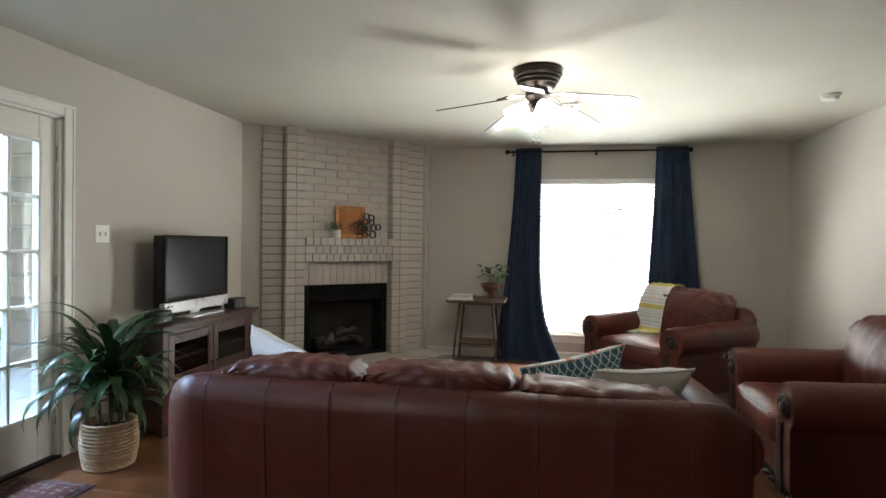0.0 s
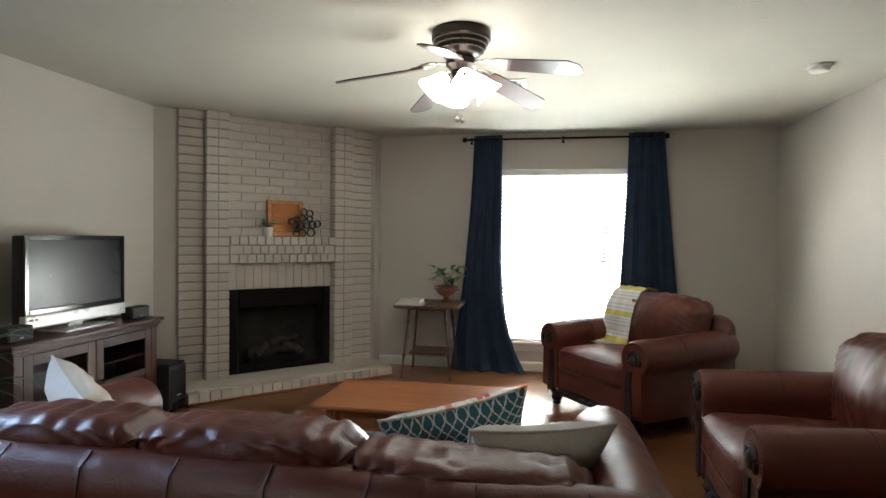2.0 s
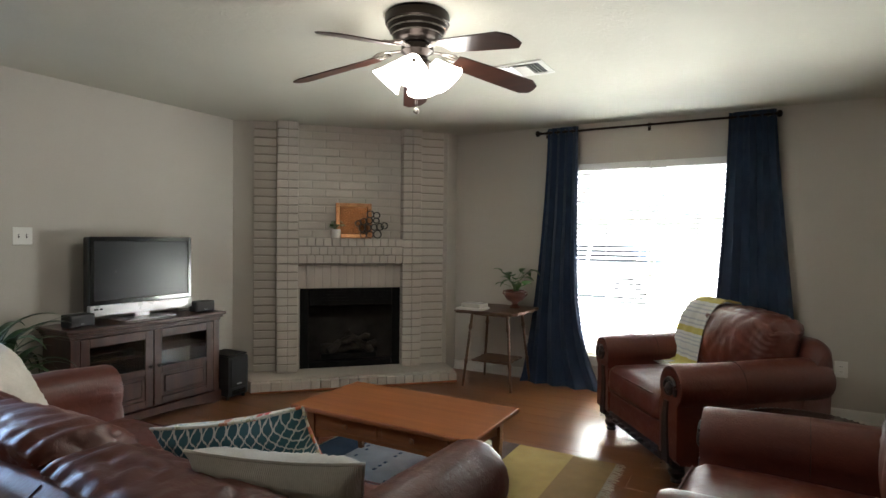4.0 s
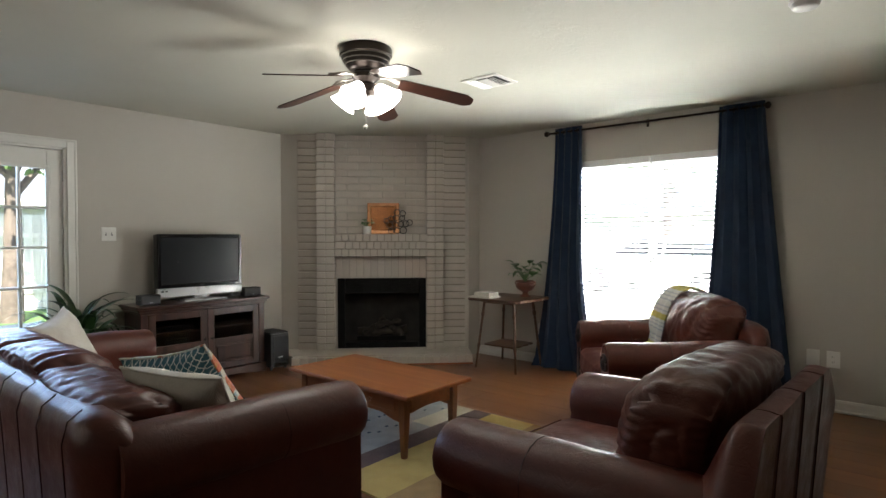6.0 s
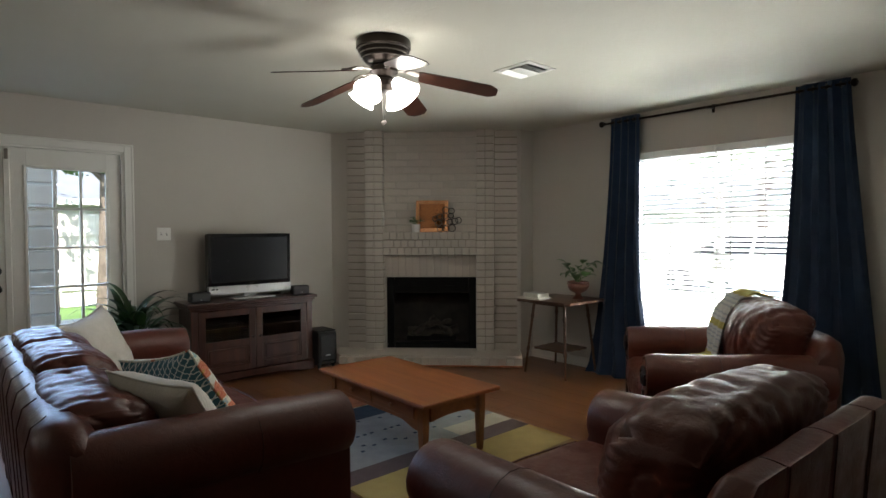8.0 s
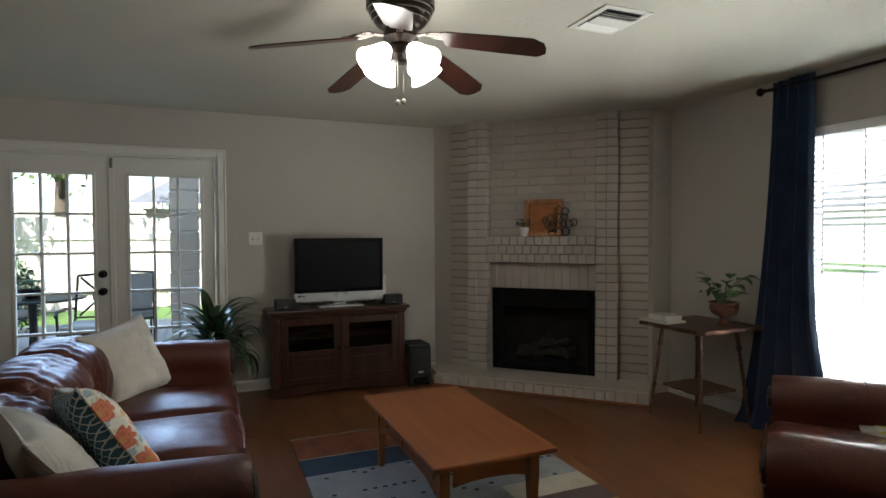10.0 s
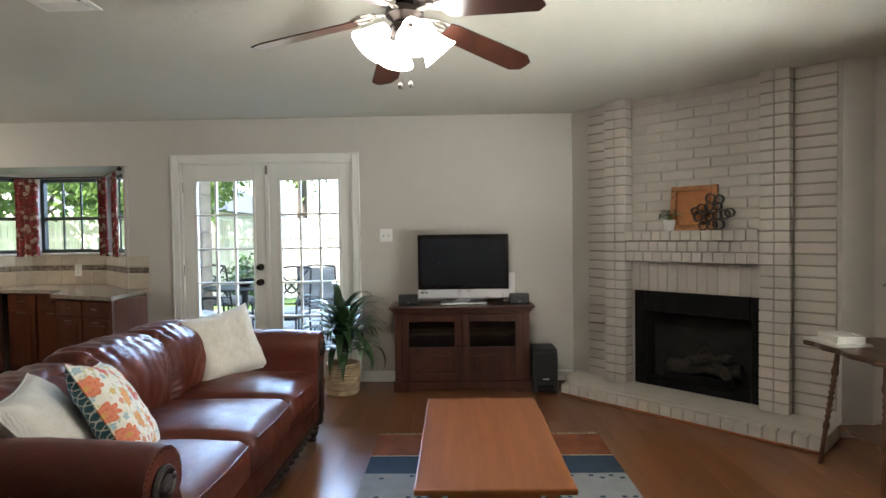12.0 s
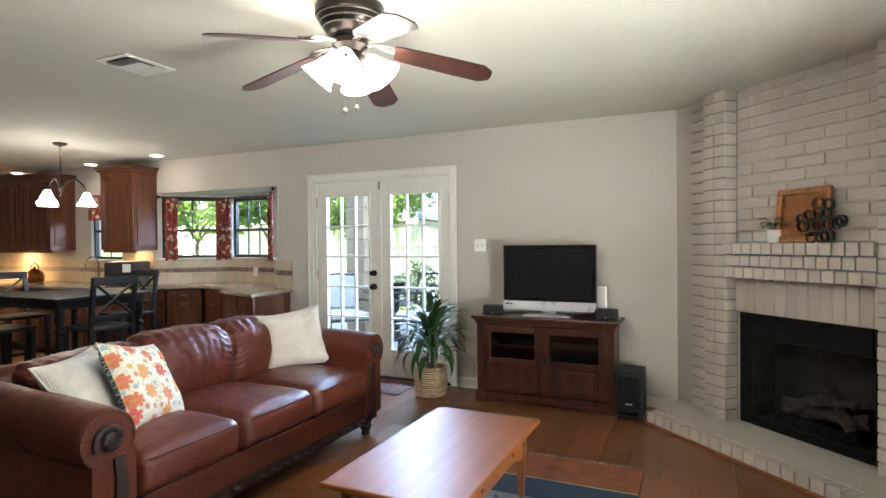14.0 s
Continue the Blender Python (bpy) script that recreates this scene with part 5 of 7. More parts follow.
def heart_leaf(origin, yaw, length, lift, bend):
    bm = B()
    n = 7
    left, mid, right = [], [], []
    p = Vector(origin)
    ang = lift
    for i in range(n + 1):
        u = i / n
        w = length * 0.36 * math.sin(math.pi * u ** 0.62) + 0.0006
        d = Vector((math.cos(yaw) * math.cos(ang), math.sin(yaw) * math.cos(ang), math.sin(ang)))
        side = Vector((-math.sin(yaw), math.cos(yaw), 0))
        left.append(bm.verts.new(p + side * w + Vector((0, 0, 0.3 * w))))
        mid.append(bm.verts.new(p))
        right.append(bm.verts.new(p - side * w + Vector((0, 0, 0.3 * w))))
        p = p + d * (length / n)
        ang -= bend / n
    for a, b, c, d, e, f in zip(left, mid, right, left[1:], mid[1:], right[1:]):
        bm.faces.new((a, b, e, d))
        bm.faces.new((b, c, f, e))
    for fc in bm.faces:
        fc.smooth = True
    return bm


def leafy(parent, z0, reach, count, length, seed):
    rnd = random.Random(seed)
    for i in range(count):
        yaw = i * 2.4 + rnd.uniform(-0.4, 0.4)
        h = rnd.uniform(0.3, 1.0) * reach
        out = rnd.uniform(0.25, 0.75) * reach
        tip = (math.cos(yaw) * out, math.sin(yaw) * out, z0 + h)
        part("stalk", tube(B(), [(0, 0, z0 - 0.01), (tip[0] * 0.45, tip[1] * 0.45, z0 + h * 0.7), tip], 0.0018, 5), LEAF2, parent)
        part("leaf", heart_leaf(tip, yaw + rnd.uniform(-0.5, 0.5), length * rnd.uniform(0.75, 1.2), radians(rnd.uniform(-5, 50)), radians(rnd.uniform(30, 90))), LEAF2, parent)


ur = thing("potted_plant", pose(-0.50, 6.74, 0.715), "leafy houseplant in a red clay urn on the side table", "plant")
urn = part("urn", lathe(B(), [(0.055, 0.0), (0.057, 0.008), (0.036, 0.022), (0.026, 0.040), (0.034, 0.055), (0.080, 0.078), (0.100, 0.112), (0.098, 0.135), (0.090, 0.148), (0.104, 0.158), (0.104, 0.166), (0.092, 0.166), (0.088, 0.150)], 28), TERRA, ur, "glazed red clay pedestal urn", 50)
for s in (-1, 1):
    part("handle", tube(B(), [(s * 0.094, 0, 0.15), (s * 0.118, 0, 0.155), (s * 0.122, 0, 0.135), (s * 0.098, 0, 0.115)], 0.007, 8), TERRA, urn, "", 60)
part("soil", lathe(B(), [(0.09, 0.140), (0.09, 0.152), (0.01, 0.156)], 18), SOIL, ur)
leafy(ur, 0.155, 0.20, 17, 0.115, 3)

# ---- mantel things ----


def on_mantel(s, d, z, turn=0.0):
    return DIAG @ pose(s, -d, z, 0, 0, turn)


MZ = 1.3545
mp = thing("potted_plant", on_mantel(0.92, 0.085, MZ), "small succulent in a white ceramic pot on the mantel", "plant")
part("pot", lathe(B(), [(0.040, 0.0), (0.044, 0.004), (0.047, 0.085), (0.043, 0.085), (0.041, 0.070)], 24), WHITECER, mp, "", 50)
part("soil", lathe(B(), [(0.042, 0.06), (0.042, 0.072), (0.005, 0.074)], 14), SOIL, mp)
leafy(mp, 0.072, 0.10, 16, 0.050, 9)
tray = thing("framed_tray", on_mantel(1.094, 0.080, MZ) @ pose(0, 0, 0, -8, 0, 0), "square hammered copper tray leaning on the brick above the mantel", "tray")
part("panel", boxed(-0.15, 0.15, -0.004, 0.004, 0.035, 0.315, 0.002), COPPER, tray)
bm = B()
for a in ((-0.175, -0.135, 0.0, 0.345), (0.135, 0.175, 0.0, 0.345), (-0.135, 0.135, 0.305, 0.345), (-0.135, 0.135, 0.0, 0.040)):
    box(bm, a[0], a[1], -0.018, 0.010, a[2], a[3], 0.006, 2)
part("frame", bm, COPPERFR, tray, "worn copper-toned frame")
rg = thing("ring_sculpture", on_mantel(1.255, 0.118, MZ), "black metal sculpture of joined rings standing on the mantel", "sculpture")
rnd = random.Random(2)
for i, (x, z, r) in enumerate([(-0.075, 0.033, 0.033), (-0.01, 0.038, 0.036), (0.055, 0.042, 0.040), (-0.09, 0.10, 0.036), (-0.03, 0.105, 0.034), (0.03, 0.11, 0.032), (0.085, 0.115, 0.036), (0.125, 0.125, 0.034), (-0.075, 0.165, 0.034), (-0.125, 0.145, 0.030), (-0.02, 0.175, 0.034), (0.045, 0.175, 0.030), (-0.01, 0.235, 0.036), (0.05, 0.225, 0.034)]):
    y = rnd.uniform(-0.03, 0.03)
    g = B()
    rings = []
    for k in range(25):
        a = 2 * math.pi * k / 24
        c, s = math.cos(a), math.sin(a)
        rings.append([(x + (r - q) * c, y + w, z + (r - q) * s) for q, w in ((-0.001, -0.011), (-0.001, 0.011), (0.008, 0.011), (0.008, -0.011))])
    rings_mesh(g, rings, True, False)
    part("ring", g, BLACKMETAL, rg, "", 40)

# ---- cushions and throw ----


def pillow(name, m, w, h, t, front, back, label, edge, ribs=0):
    ob = thing(name, m, label, "pillow", "sofa pillows")
    n = 36

    def sheet(sign, mat):
        bm = B()
        g = [[None] * (n + 1) for _ in range(n + 1)]
        for i in range(n + 1):
            for j in range(n + 1):
                a, b = -1 + 2 * i / n, -1 + 2 * j / n
                x = a * w / 2 * (1 - 0.10 * (1 - b * b)) + 0.006 * noise.noise(Vector((b * 3, w * 7, sign)))
                y = b * h / 2 * (1 - 0.10 * (1 - a * a))
                k = ((1 - a ** 4) * (1 - b ** 4)) ** 0.55
                z = sign * t / 2 * k * (1 + 0.14 * noise.noise(Vector((a * 1.7, b * 1.7, sign * 3 + w * 9)))) + 0.006 * noise.noise(Vector((a * 6, b * 6, w * 30))) * k + (0.007 * noise.noise(Vector((a * 19, b * 19, 4.0))) * k if front is IVORY else 0.0)
                if ribs and sign > 0:
                    z += 0.004 * k * math.sin(a * ribs)
                g[i][j] = bm.verts.new((x, y, z))
        for i in range(n):
            for j in range(n):
                bm.faces.new((g[i][j], g[i + 1][j], g[i + 1][j + 1], g[i][j + 1]))
        me = part("front" if sign > 0 else "back", bm, mat, ob, "", 80)
        return me

    sheet(1, front)
    sheet(-1, back)
    pts = []
    for k in range(65):
        q = k / 16
        side, f = int(q) % 4, -1 + 2 * (q - int(q))
        a, b = [(f, -1), (1, f), (-f, 1), (-1, -f)][side]
        pts.append((a * w / 2 * (1 - 0.10 * (1 - b * b)), b * h / 2 * (1 - 0.10 * (1 - a * a)), 0.0))
    part("piping", tube(B(), pts, 0.005, 6), edge, ob)
    return ob


# poses: x across the pillow, y up its face, z out of its front
pillow("throw_pillow", pose(-1.07, 2.88, 0.685, 68, 0, 142) @ pose(0, 0, 0, 0, 0, 8), 0.46, 0.44, 0.16, IVORY, IVORY, "fluffy ivory throw pillow leaning on the sofa arm and back", IVORY)
pillow("throw_pillow", pose(0.20, 2.97, 0.668, 60, 0, 206) @ pose(0, 0, 0, 0, 0, -13), 0.46, 0.46, 0.15, FLORAL, TRELLIS, "cream pillow with orange flowers and a teal trellis back", FLORAL)
pillow("throw_pillow", pose(0.42, 2.87, 0.665, 55, 0, 203) @ pose(0, 0, 0, 0, 0, 2), 0.44, 0.42, 0.15, CREAMKNIT, CREAMKNIT, "cream ribbed throw pillow in the sofa corner", CREAMKNIT, 60)

th = thing("throw_blanket", pose(1.588, 6.091, 0, 0, 0, 126.0), "grey and yellow striped throw draped over the armchair back", "blanket")
bm = B()
path = [(0.10, 0.60), (0.085, 0.72), (0.10, 0.84), (0.15, 0.925), (0.24, 0.945), (0.33, 0.91), (0.395, 0.82), (0.43, 0.72), (0.455, 0.62), (0.475, 0.53), (0.52, 0.500), (0.58, 0.497)]
rows = []
acc = 0.0
for k, (y, z) in enumerate(path):
    row = []
    for i in range(13):
        u = i / 12
        x = 0.12 + 0.30 * u - 0.02 * (k / 11)
        fold = 0.007 * math.sin(u * 17 + k * 0.5) + 0.004 * noise.noise(Vector((u * 5, k, 0)))
        nrm = Vector((0, 0.3, 0.95)) if 2 < k < 6 or k > 9 else Vector((0, 1 if k > 4 else -1, 0.2))
        row.append(bm.verts.new(Vector((x, y, z)) + nrm * (fold + 0.012)))
    rows.append(row)
for a, b in zip(rows, rows[1:]):
    for i in range(12):
        bm.faces.new((a[i], a[i + 1], b[i + 1], b[i]))
ext = bmesh.ops.extrude_face_region(bm, geom=bm.faces[:])
bmesh.ops.translate(bm, vec=(0, 0.004, 0.006), verts=[v for v in ext["geom"] if isinstance(v, bmesh.types.BMVert)])
THROWZ = banded("throw_weave", "Z", [(0.0, (0.60, 0.58, 0.54)), (0.10, (0.44, 0.45, 0.46)), (0.15, (0.62, 0.60, 0.56)), (0.22, (0.44, 0.45, 0.46)), (0.27, (0.60, 0.58, 0.54)), (0.34, (0.44, 0.45, 0.46)), (0.38, (0.60, 0.58, 0.54)), (0.46, (0.52, 0.43, 0.12)), (0.66, (0.62, 0.60, 0.56)), (0.74, (0.44, 0.45, 0.46)), (0.79, (0.62, 0.60, 0.56)), (0.88, (0.44, 0.45, 0.46)), (0.93, (0.60, 0.58, 0.54))], 0.21)
part("weave", bm, THROWZ, th, "", 80)
bm = B()
rnd = random.Random(3)
for i in range(40):
    x = 0.10 + 0.30 * (i + 0.5) / 40
    tube(bm, [(x, 0.585, 0.512), (x + rnd.uniform(-0.006, 0.006), 0.62, 0.510), (x + rnd.uniform(-0.012, 0.012), 0.645, 0.507)], 0.0018, 4)
tagged(part("fringe", bm, CREAMKNIT, th, "short cream fringe"), kind="stuff")

# ---- round glass table between the armchairs ----
gt = thing("glass_table", pose(1.70, 4.90, 0), "round glass-topped side table with a beaded dark metal rim", "side table")
part("glass_top", lathe(B(), [(0.285, 0.492), (0.288, 0.495), (0.288, 0.499), (0.285, 0.502)], 40), SMOKED, gt, "", 40)
bm = B()
tube(bm, [(0.295 * math.cos(2 * math.pi * i / 40), 0.295 * math.sin(2 * math.pi * i / 40), 0.488) for i in range(41)], 0.011, 8)
part("rim", bm, BLACKMETAL, gt, "", 60)
bead = mesh_of(lathe(B(), [(0.002, -0.009), (0.008, -0.005), (0.009, 0), (0.008, 0.005), (0.002, 0.009)], 8), BLACKMETAL, True)
for i in range(64):
    a = 2 * math.pi * i / 64
    shared("bead", bead, gt, pose(0.302 * math.cos(a), 0.302 * math.sin(a), 0.492))
for i in range(3):
    a = 2 * math.pi * i / 3 + 0.4
    part("leg", tube(B(), [(0.29 * math.cos(a), 0.29 * math.sin(a), 0.48), (0.20 * math.cos(a), 0.20 * math.sin(a), 0.30), (0.16 * math.cos(a), 0.16 * math.sin(a), 0.15), (0.27 * math.cos(a), 0.27 * math.sin(a), 0.008)], 0.010, 8), BLACKMETAL, gt, "", 60)
part("stretcher", tube(B(), [(0.16 * math.cos(2 * math.pi * i / 24), 0.16 * math.sin(2 * math.pi * i / 24), 0.16) for i in range(25)], 0.007, 6), BLACKMETAL, gt, "", 60)

# ---- ceiling fan ----
fan = thing("ceiling_fan", pose(FAN_X, FAN_Y, 0), "dark bronze hugger ceiling fan with walnut blades and lit glass shades", "ceiling fan")
part("housing", lathe(B(), [(0.150, 2.4395), (0.155, 2.430), (0.155, 2.392), (0.148, 2.386), (0.142, 2.382), (0.140, 2.366), (0.134, 2.362), (0.130, 2.358), (0.124, 2.340), (0.117, 2.336), (0.108, 2.322), (0.092, 2.310), (0.070, 2.305), (0.062, 2.296)], 48), BRONZE, fan, "banded dark bronze motor housing", 30)
for z, rr in ((2.384, 0.147), (2.360, 0.136), (2.338, 0.121)):
    part("housing_band", tube(B(), [(rr * math.cos(2 * math.pi * i / 48), rr * math.sin(2 * math.pi * i / 48), z) for i in range(49)], 0.0035, 6), NICKEL, fan, "rubbed pewter-brown band", 60)
part("hub", lathe(B(), [(0.060, 2.298), (0.078, 2.288), (0.080, 2.262), (0.062, 2.250), (0.050, 2.236), (0.055, 2.222), (0.066, 2.214), (0.068, 2.180), (0.050, 2.158), (0.02, 2.150)], 28), BRONZE, fan, "", 30)
for i in range(5):
    rot = pose(0, 0, 0, 0, 0, -21 + 72 * i)
    bm = B()
    a = [(0.20, -0.052), (0.23, -0.060), (0.45, -0.068), (0.612, -0.070), (0.655, -0.038), (0.66, 0.0), (0.655, 0.038), (0.612, 0.070), (0.45, 0.068), (0.23, 0.060), (0.20, 0.052)]
    rings_mesh(bm, [[(x, y, -0.003) for x, y in a], [(x, y, 0.003) for x, y in a]])
    bm.transform(rot @ pose(0.14, 0, 2.252, 0, 11.0, 0) @ pose(-0.14, 0, 0, 0, 0, 0) @ pose(0, 0, 0, -12, 0, 0))
    bl = part("blade", bm, BLADE, fan)
    bm = B()
    box(bm, 0.060, 0.14, -0.014, 0.014, 2.264, 2.274, 0.003)
    for q in (-1, 1):
        tube(bm, [(0.125, q * 0.006, 2.268), (0.150, q * 0.030, 2.262), (0.185, q * 0.036, 2.254), (0.215, q * 0.022, 2.247), (0.235, q * 0.006, 2.240)], 0.006, 6)
    tube(bm, [(0.125, 0, 2.268), (0.19, 0, 2.253), (0.265, 0, 2.236)], 0.007, 6)
    bm.transform(rot)
    part("blade_arm", bm, NICKEL, fan, "pewter scroll blade arm", 40)
for i in range(4):
    a = radians(21 + 90 * i)
    rot = Matrix.Rotation(a, 4, "Z")
    bm = tube(B(), [(0.05, 0, 2.19), (0.075, 0, 2.205), (0.088, 0, 2.196)], 0.011, 8)
    bm.transform(rot)
    part("lamp_arm", bm, BRONZE, fan, "", 60)
    sh = lathe(B(), [(0.024, 0.0), (0.030, 0.008), (0.040, 0.030), (0.052, 0.060), (0.064, 0.085), (0.076, 0.105), (0.073, 0.106), (0.060, 0.084), (0.048, 0.060), (0.034, 0.026), (0.020, 0.006)], 20)
    sh.transform(rot @ pose(0.080, 0, 2.206, 0, 180 - 42, 0) @ Matrix.Diagonal((1.08, 1.08, 1.12, 1)))
    s = part("lamp_shade", sh, SHADEGLASS, fan, "frosted bell glass shade, lit", 50)
    s.visible_shadow = False
    c, sn = math.cos(a), math.sin(a)
    point_lamp("fan_bulb", (FAN_X + 0.155 * c, FAN_Y + 0.155 * sn, 2.10), 0.085, (1.0, 0.93, 0.87), 0.03)
for x, y, z in ((0.015, -0.02, 1.985), (-0.02, 0.02, 2.0)):
    bm = tube(B(), [(x, y, 2.155), (x, y, z)], 0.0012, 5)
    part("pull_chain", bm, NICKEL, fan)
    part("chain_pull", lathe(B(), [(0.002, 0.0), (0.010, -0.006), (0.012, -0.015), (0.008, -0.024), (0.002, -0.028)], 12, (x, y, z)), NICKEL, fan, "", 50)


def ceiling_vent(x0, x1, y0, y1):
    t = thing("ceiling_vent", pose((x0 + x1) / 2, (y0 + y1) / 2, ZC), "white metal ceiling air vent with curved slats", "vent", "ceiling vents")
    w, h = (x1 - x0) / 2, (y1 - y0) / 2
    bm = B()
    box(bm, -w, w, -h, -h + 0.035, -0.007, -0.0005, 0.002)
    box(bm, -w, w, h - 0.035, h, -0.007, -0.0005, 0.002)
    box(bm, -w, -w + 0.035, -h + 0.035, h - 0.035, -0.007, -0.0005, 0.002)
    box(bm, w - 0.035, w, -h + 0.035, h - 0.035, -0.007, -0.0005, 0.002)
    part("frame", bm, TRIM, t)
    part("backing", boxed(-w + 0.035, w - 0.035, -h + 0.035, h - 0.035, -0.003, -0.001), MATBLACK, t)
    n = int((2 * w - 0.08) / 0.022)
    for i in range(n):
        x = -w + 0.05 + 0.022 * i
        tilt = -38 if x < -w * 0.3 else (38 if x > w * 0.3 else 0)
        if tilt:
            part("slat", boxed(-0.010, 0.010, -h + 0.036, h - 0.036, -0.0008, 0.0008, 0, 1, pose(x, 0, -0.012, 0, tilt, 0)), TRIM, t)
    part("face_plate", boxed(-w * 0.28, w * 0.28, -h + 0.036, h - 0.036, -0.016, -0.013, 0.002), TRIM, t)


ceiling_vent(0.02, 0.33, 5.02, 5.30)
ceiling_vent(-0.27, 0.06, 2.40, 2.67)
sm = thing("smoke_detector", pose(2.11, 5.0, ZC), "round white smoke detector on the ceiling", "smoke detector")
part("base", lathe(B(), [(0.068, -0.0005), (0.070, -0.010), (0.066, -0.014)], 28), PLATE, sm, "", 40)
part("cover", lathe(B(), [(0.060, -0.014), (0.058, -0.030), (0.050, -0.038), (0.02, -0.041), (0.003, -0.041)], 28), PLATE, sm, "", 40)

# ---- switches and outlets ----


def wall_plate(name, m, w, h, kind, label):
    t = thing(name, m, label, name.replace("_", " "))
    part("plate", boxed(-w / 2, w / 2, 0.0003, 0.006, -h / 2, h / 2, 0.003, 2), PLATE, t)
    if kind == "switch":
        for x in (-0.023, 0.023):
            part("slot", boxed(x - 0.005, x + 0.005, 0.006, 0.0068, -0.012, 0.012), MATBLACK, t)
            part("toggle", boxed(x - 0.004, x + 0.004, 0.006, 0.016, -0.002, 0.008, 0.001), PLATE, t)
    elif kind == "outlet":
        for z in (-0.019, 0.019):
            part("socket", boxed(-0.016, 0.016, 0.006, 0.008, z - 0.013, z + 0.013, 0.003, 2), PLATE, t)
            for x in (-0.006, 0.006):
                part("slot", boxed(x - 0.0012, x + 0.0012, 0.008, 0.0084, z - 0.004, z + 0.006), MATBLACK, t)
    return t


wall_plate("light_switch", pose(XW, 3.683, 1.349, 0, 0, -90), 0.116, 0.116, "switch", "white double toggle light switch by the french doors")
wall_plate("wall_outlet", pose(2.06, YN, 0.395, 0, 0, 180), 0.085, 0.125, "outlet", "white wall outlet above the baseboard")
wall_plate("blank_plate", pose(1.93, YN, 0.395, 0, 0, 180), 0.085, 0.125, "blank", "white blank wall plate beside an outlet")
wall_plate("wall_outlet", pose(-0.46, YN, 0.36, 0, 0, 180), 0.075, 0.118, "outlet", "white wall outlet behind the side table")

dm = thing("door_mat", pose(-2.50, 2.62, 0), "small dark red patterned rug in front of the french doors", "rug")
MATTONES = ([(0.0, (0.06, 0.02, 0.015)), (0.5, (0.10, 0.07, 0.05))], [(0.0, (0.16, 0.12, 0.09)), (0.5, (0.09, 0.02, 0.018))])
MAT = printed_floral("red_mat_print", (0.085, 0.018, 0.014), 26.0, "xy", MATTONES)
part("field", boxed(-0.22, 0.22, -0.42, 0.42, 0.001, 0.010, 0.003), MAT, dm)
bm = B()
for a in ((-0.25, -0.22, -0.45, 0.45), (0.22, 0.25, -0.45, 0.45), (-0.22, 0.22, -0.45, -0.42), (-0.22, 0.22, 0.42, 0.45)):
    box(bm, *a, 0.001, 0.009, 0.003)
part("border", bm, RUGM["plum"], dm, "dark border")

# ---- kitchen bay ----
BAY = [(-2.77, 1.26), (-3.36, 0.70), (-3.38, -0.10), (-2.77, -0.70)]


def along(p, q):
    """A frame whose x runs from p to q and whose y points out of the room."""
    d = Vector((q[0] - p[0], q[1] - p[1], 0))
    return Matrix.Translation((p[0], p[1], 0)) @ Matrix.Rotation(math.atan2(d.y, d.x), 4, "Z") @ Matrix.Diagonal((1, -1, 1, 1)), d.length


def segment_window(m, a, b, z0, z1, cols, name):
    t = thing(name, Matrix.Identity(4), "dark framed double-hung window with grid bars", "window", "", "structure")

    def put(nm, bm, mat):
        bm.transform(m)
        return part(nm, bm, mat, t)

    bm = B()
    box(bm, a, a + 0.035, 0.04, 0.09, z0, z1)
    box(bm, b - 0.035, b, 0.04, 0.09, z0, z1)
    box(bm, a + 0.035, b - 0.035, 0.04, 0.09, z0, z0 + 0.035)
    box(bm, a + 0.035, b - 0.035, 0.04, 0.09, z1 - 0.035, z1)
    put("window_frame", bm, STEEL)
    zm = z0 + 0.46 * (z1 - z0)
    put("meeting_rail", boxed(a + 0.035, b - 0.035, 0.045, 0.085, zm - 0.016, zm + 0.016), STEEL)
    for i in range(1, cols):
        x = a + 0.035 + (b - a - 0.07) * i / cols
        put("muntin", boxed(x - 0.007, x + 0.007, 0.058, 0.072, z0 + 0.035, zm - 0.016), STEEL)
        put("muntin", boxed(x - 0.007, x + 0.007, 0.058, 0.072, zm + 0.016, z1 - 0.035), STEEL)
    for c, d in ((z0 + 0.035, zm - 0.016), (zm + 0.016, z1 - 0.035)):
        put("pane", boxed(a + 0.035, b - 0.035, 0.064, 0.067, c, d), GLASS).visible_shadow = False
    put("window_sill", boxed(a - 0.03, b + 0.03, -0.03, 0.04, z0 - 0.02, z0 - 0.001, 0.004), TRIM)
    return t


for i, (cols, (p, q)) in enumerate(zip((3, 3, 2), zip(BAY, BAY[1:]))):
    m, L = along(p, q)
    a, b = 0.075, L - 0.075
    bm = walled(B(), "x", -0.02, L + 0.02, 0.0, 0.10, 0.0, 2.03, [(a, b, 1.215, 1.985)])
    bm.transform(m)
    setting("wall_bay_%d" % (i + 1), bm, WALL, "greige painted wall of the kitchen bay", "wall")
    segment_window(m, a, b, 1.215, 1.985, cols, "window_%d" % (i + 2))
setting("bay_soffit", rings_mesh(B(), [[(x, y, z) for x, y in [(-2.911, 1.40), (-3.55, 0.80), (-3.55, -0.2), (-2.911, -0.84)]] for z in (2.031, 2.10)]), CEIL, "painted soffit over the kitchen bay", "ceiling")
segment_window(along((XW, -1.33), (XW, -1.95))[0], 0.0, 0.62, 1.20, 2.02, 2, "window_5")


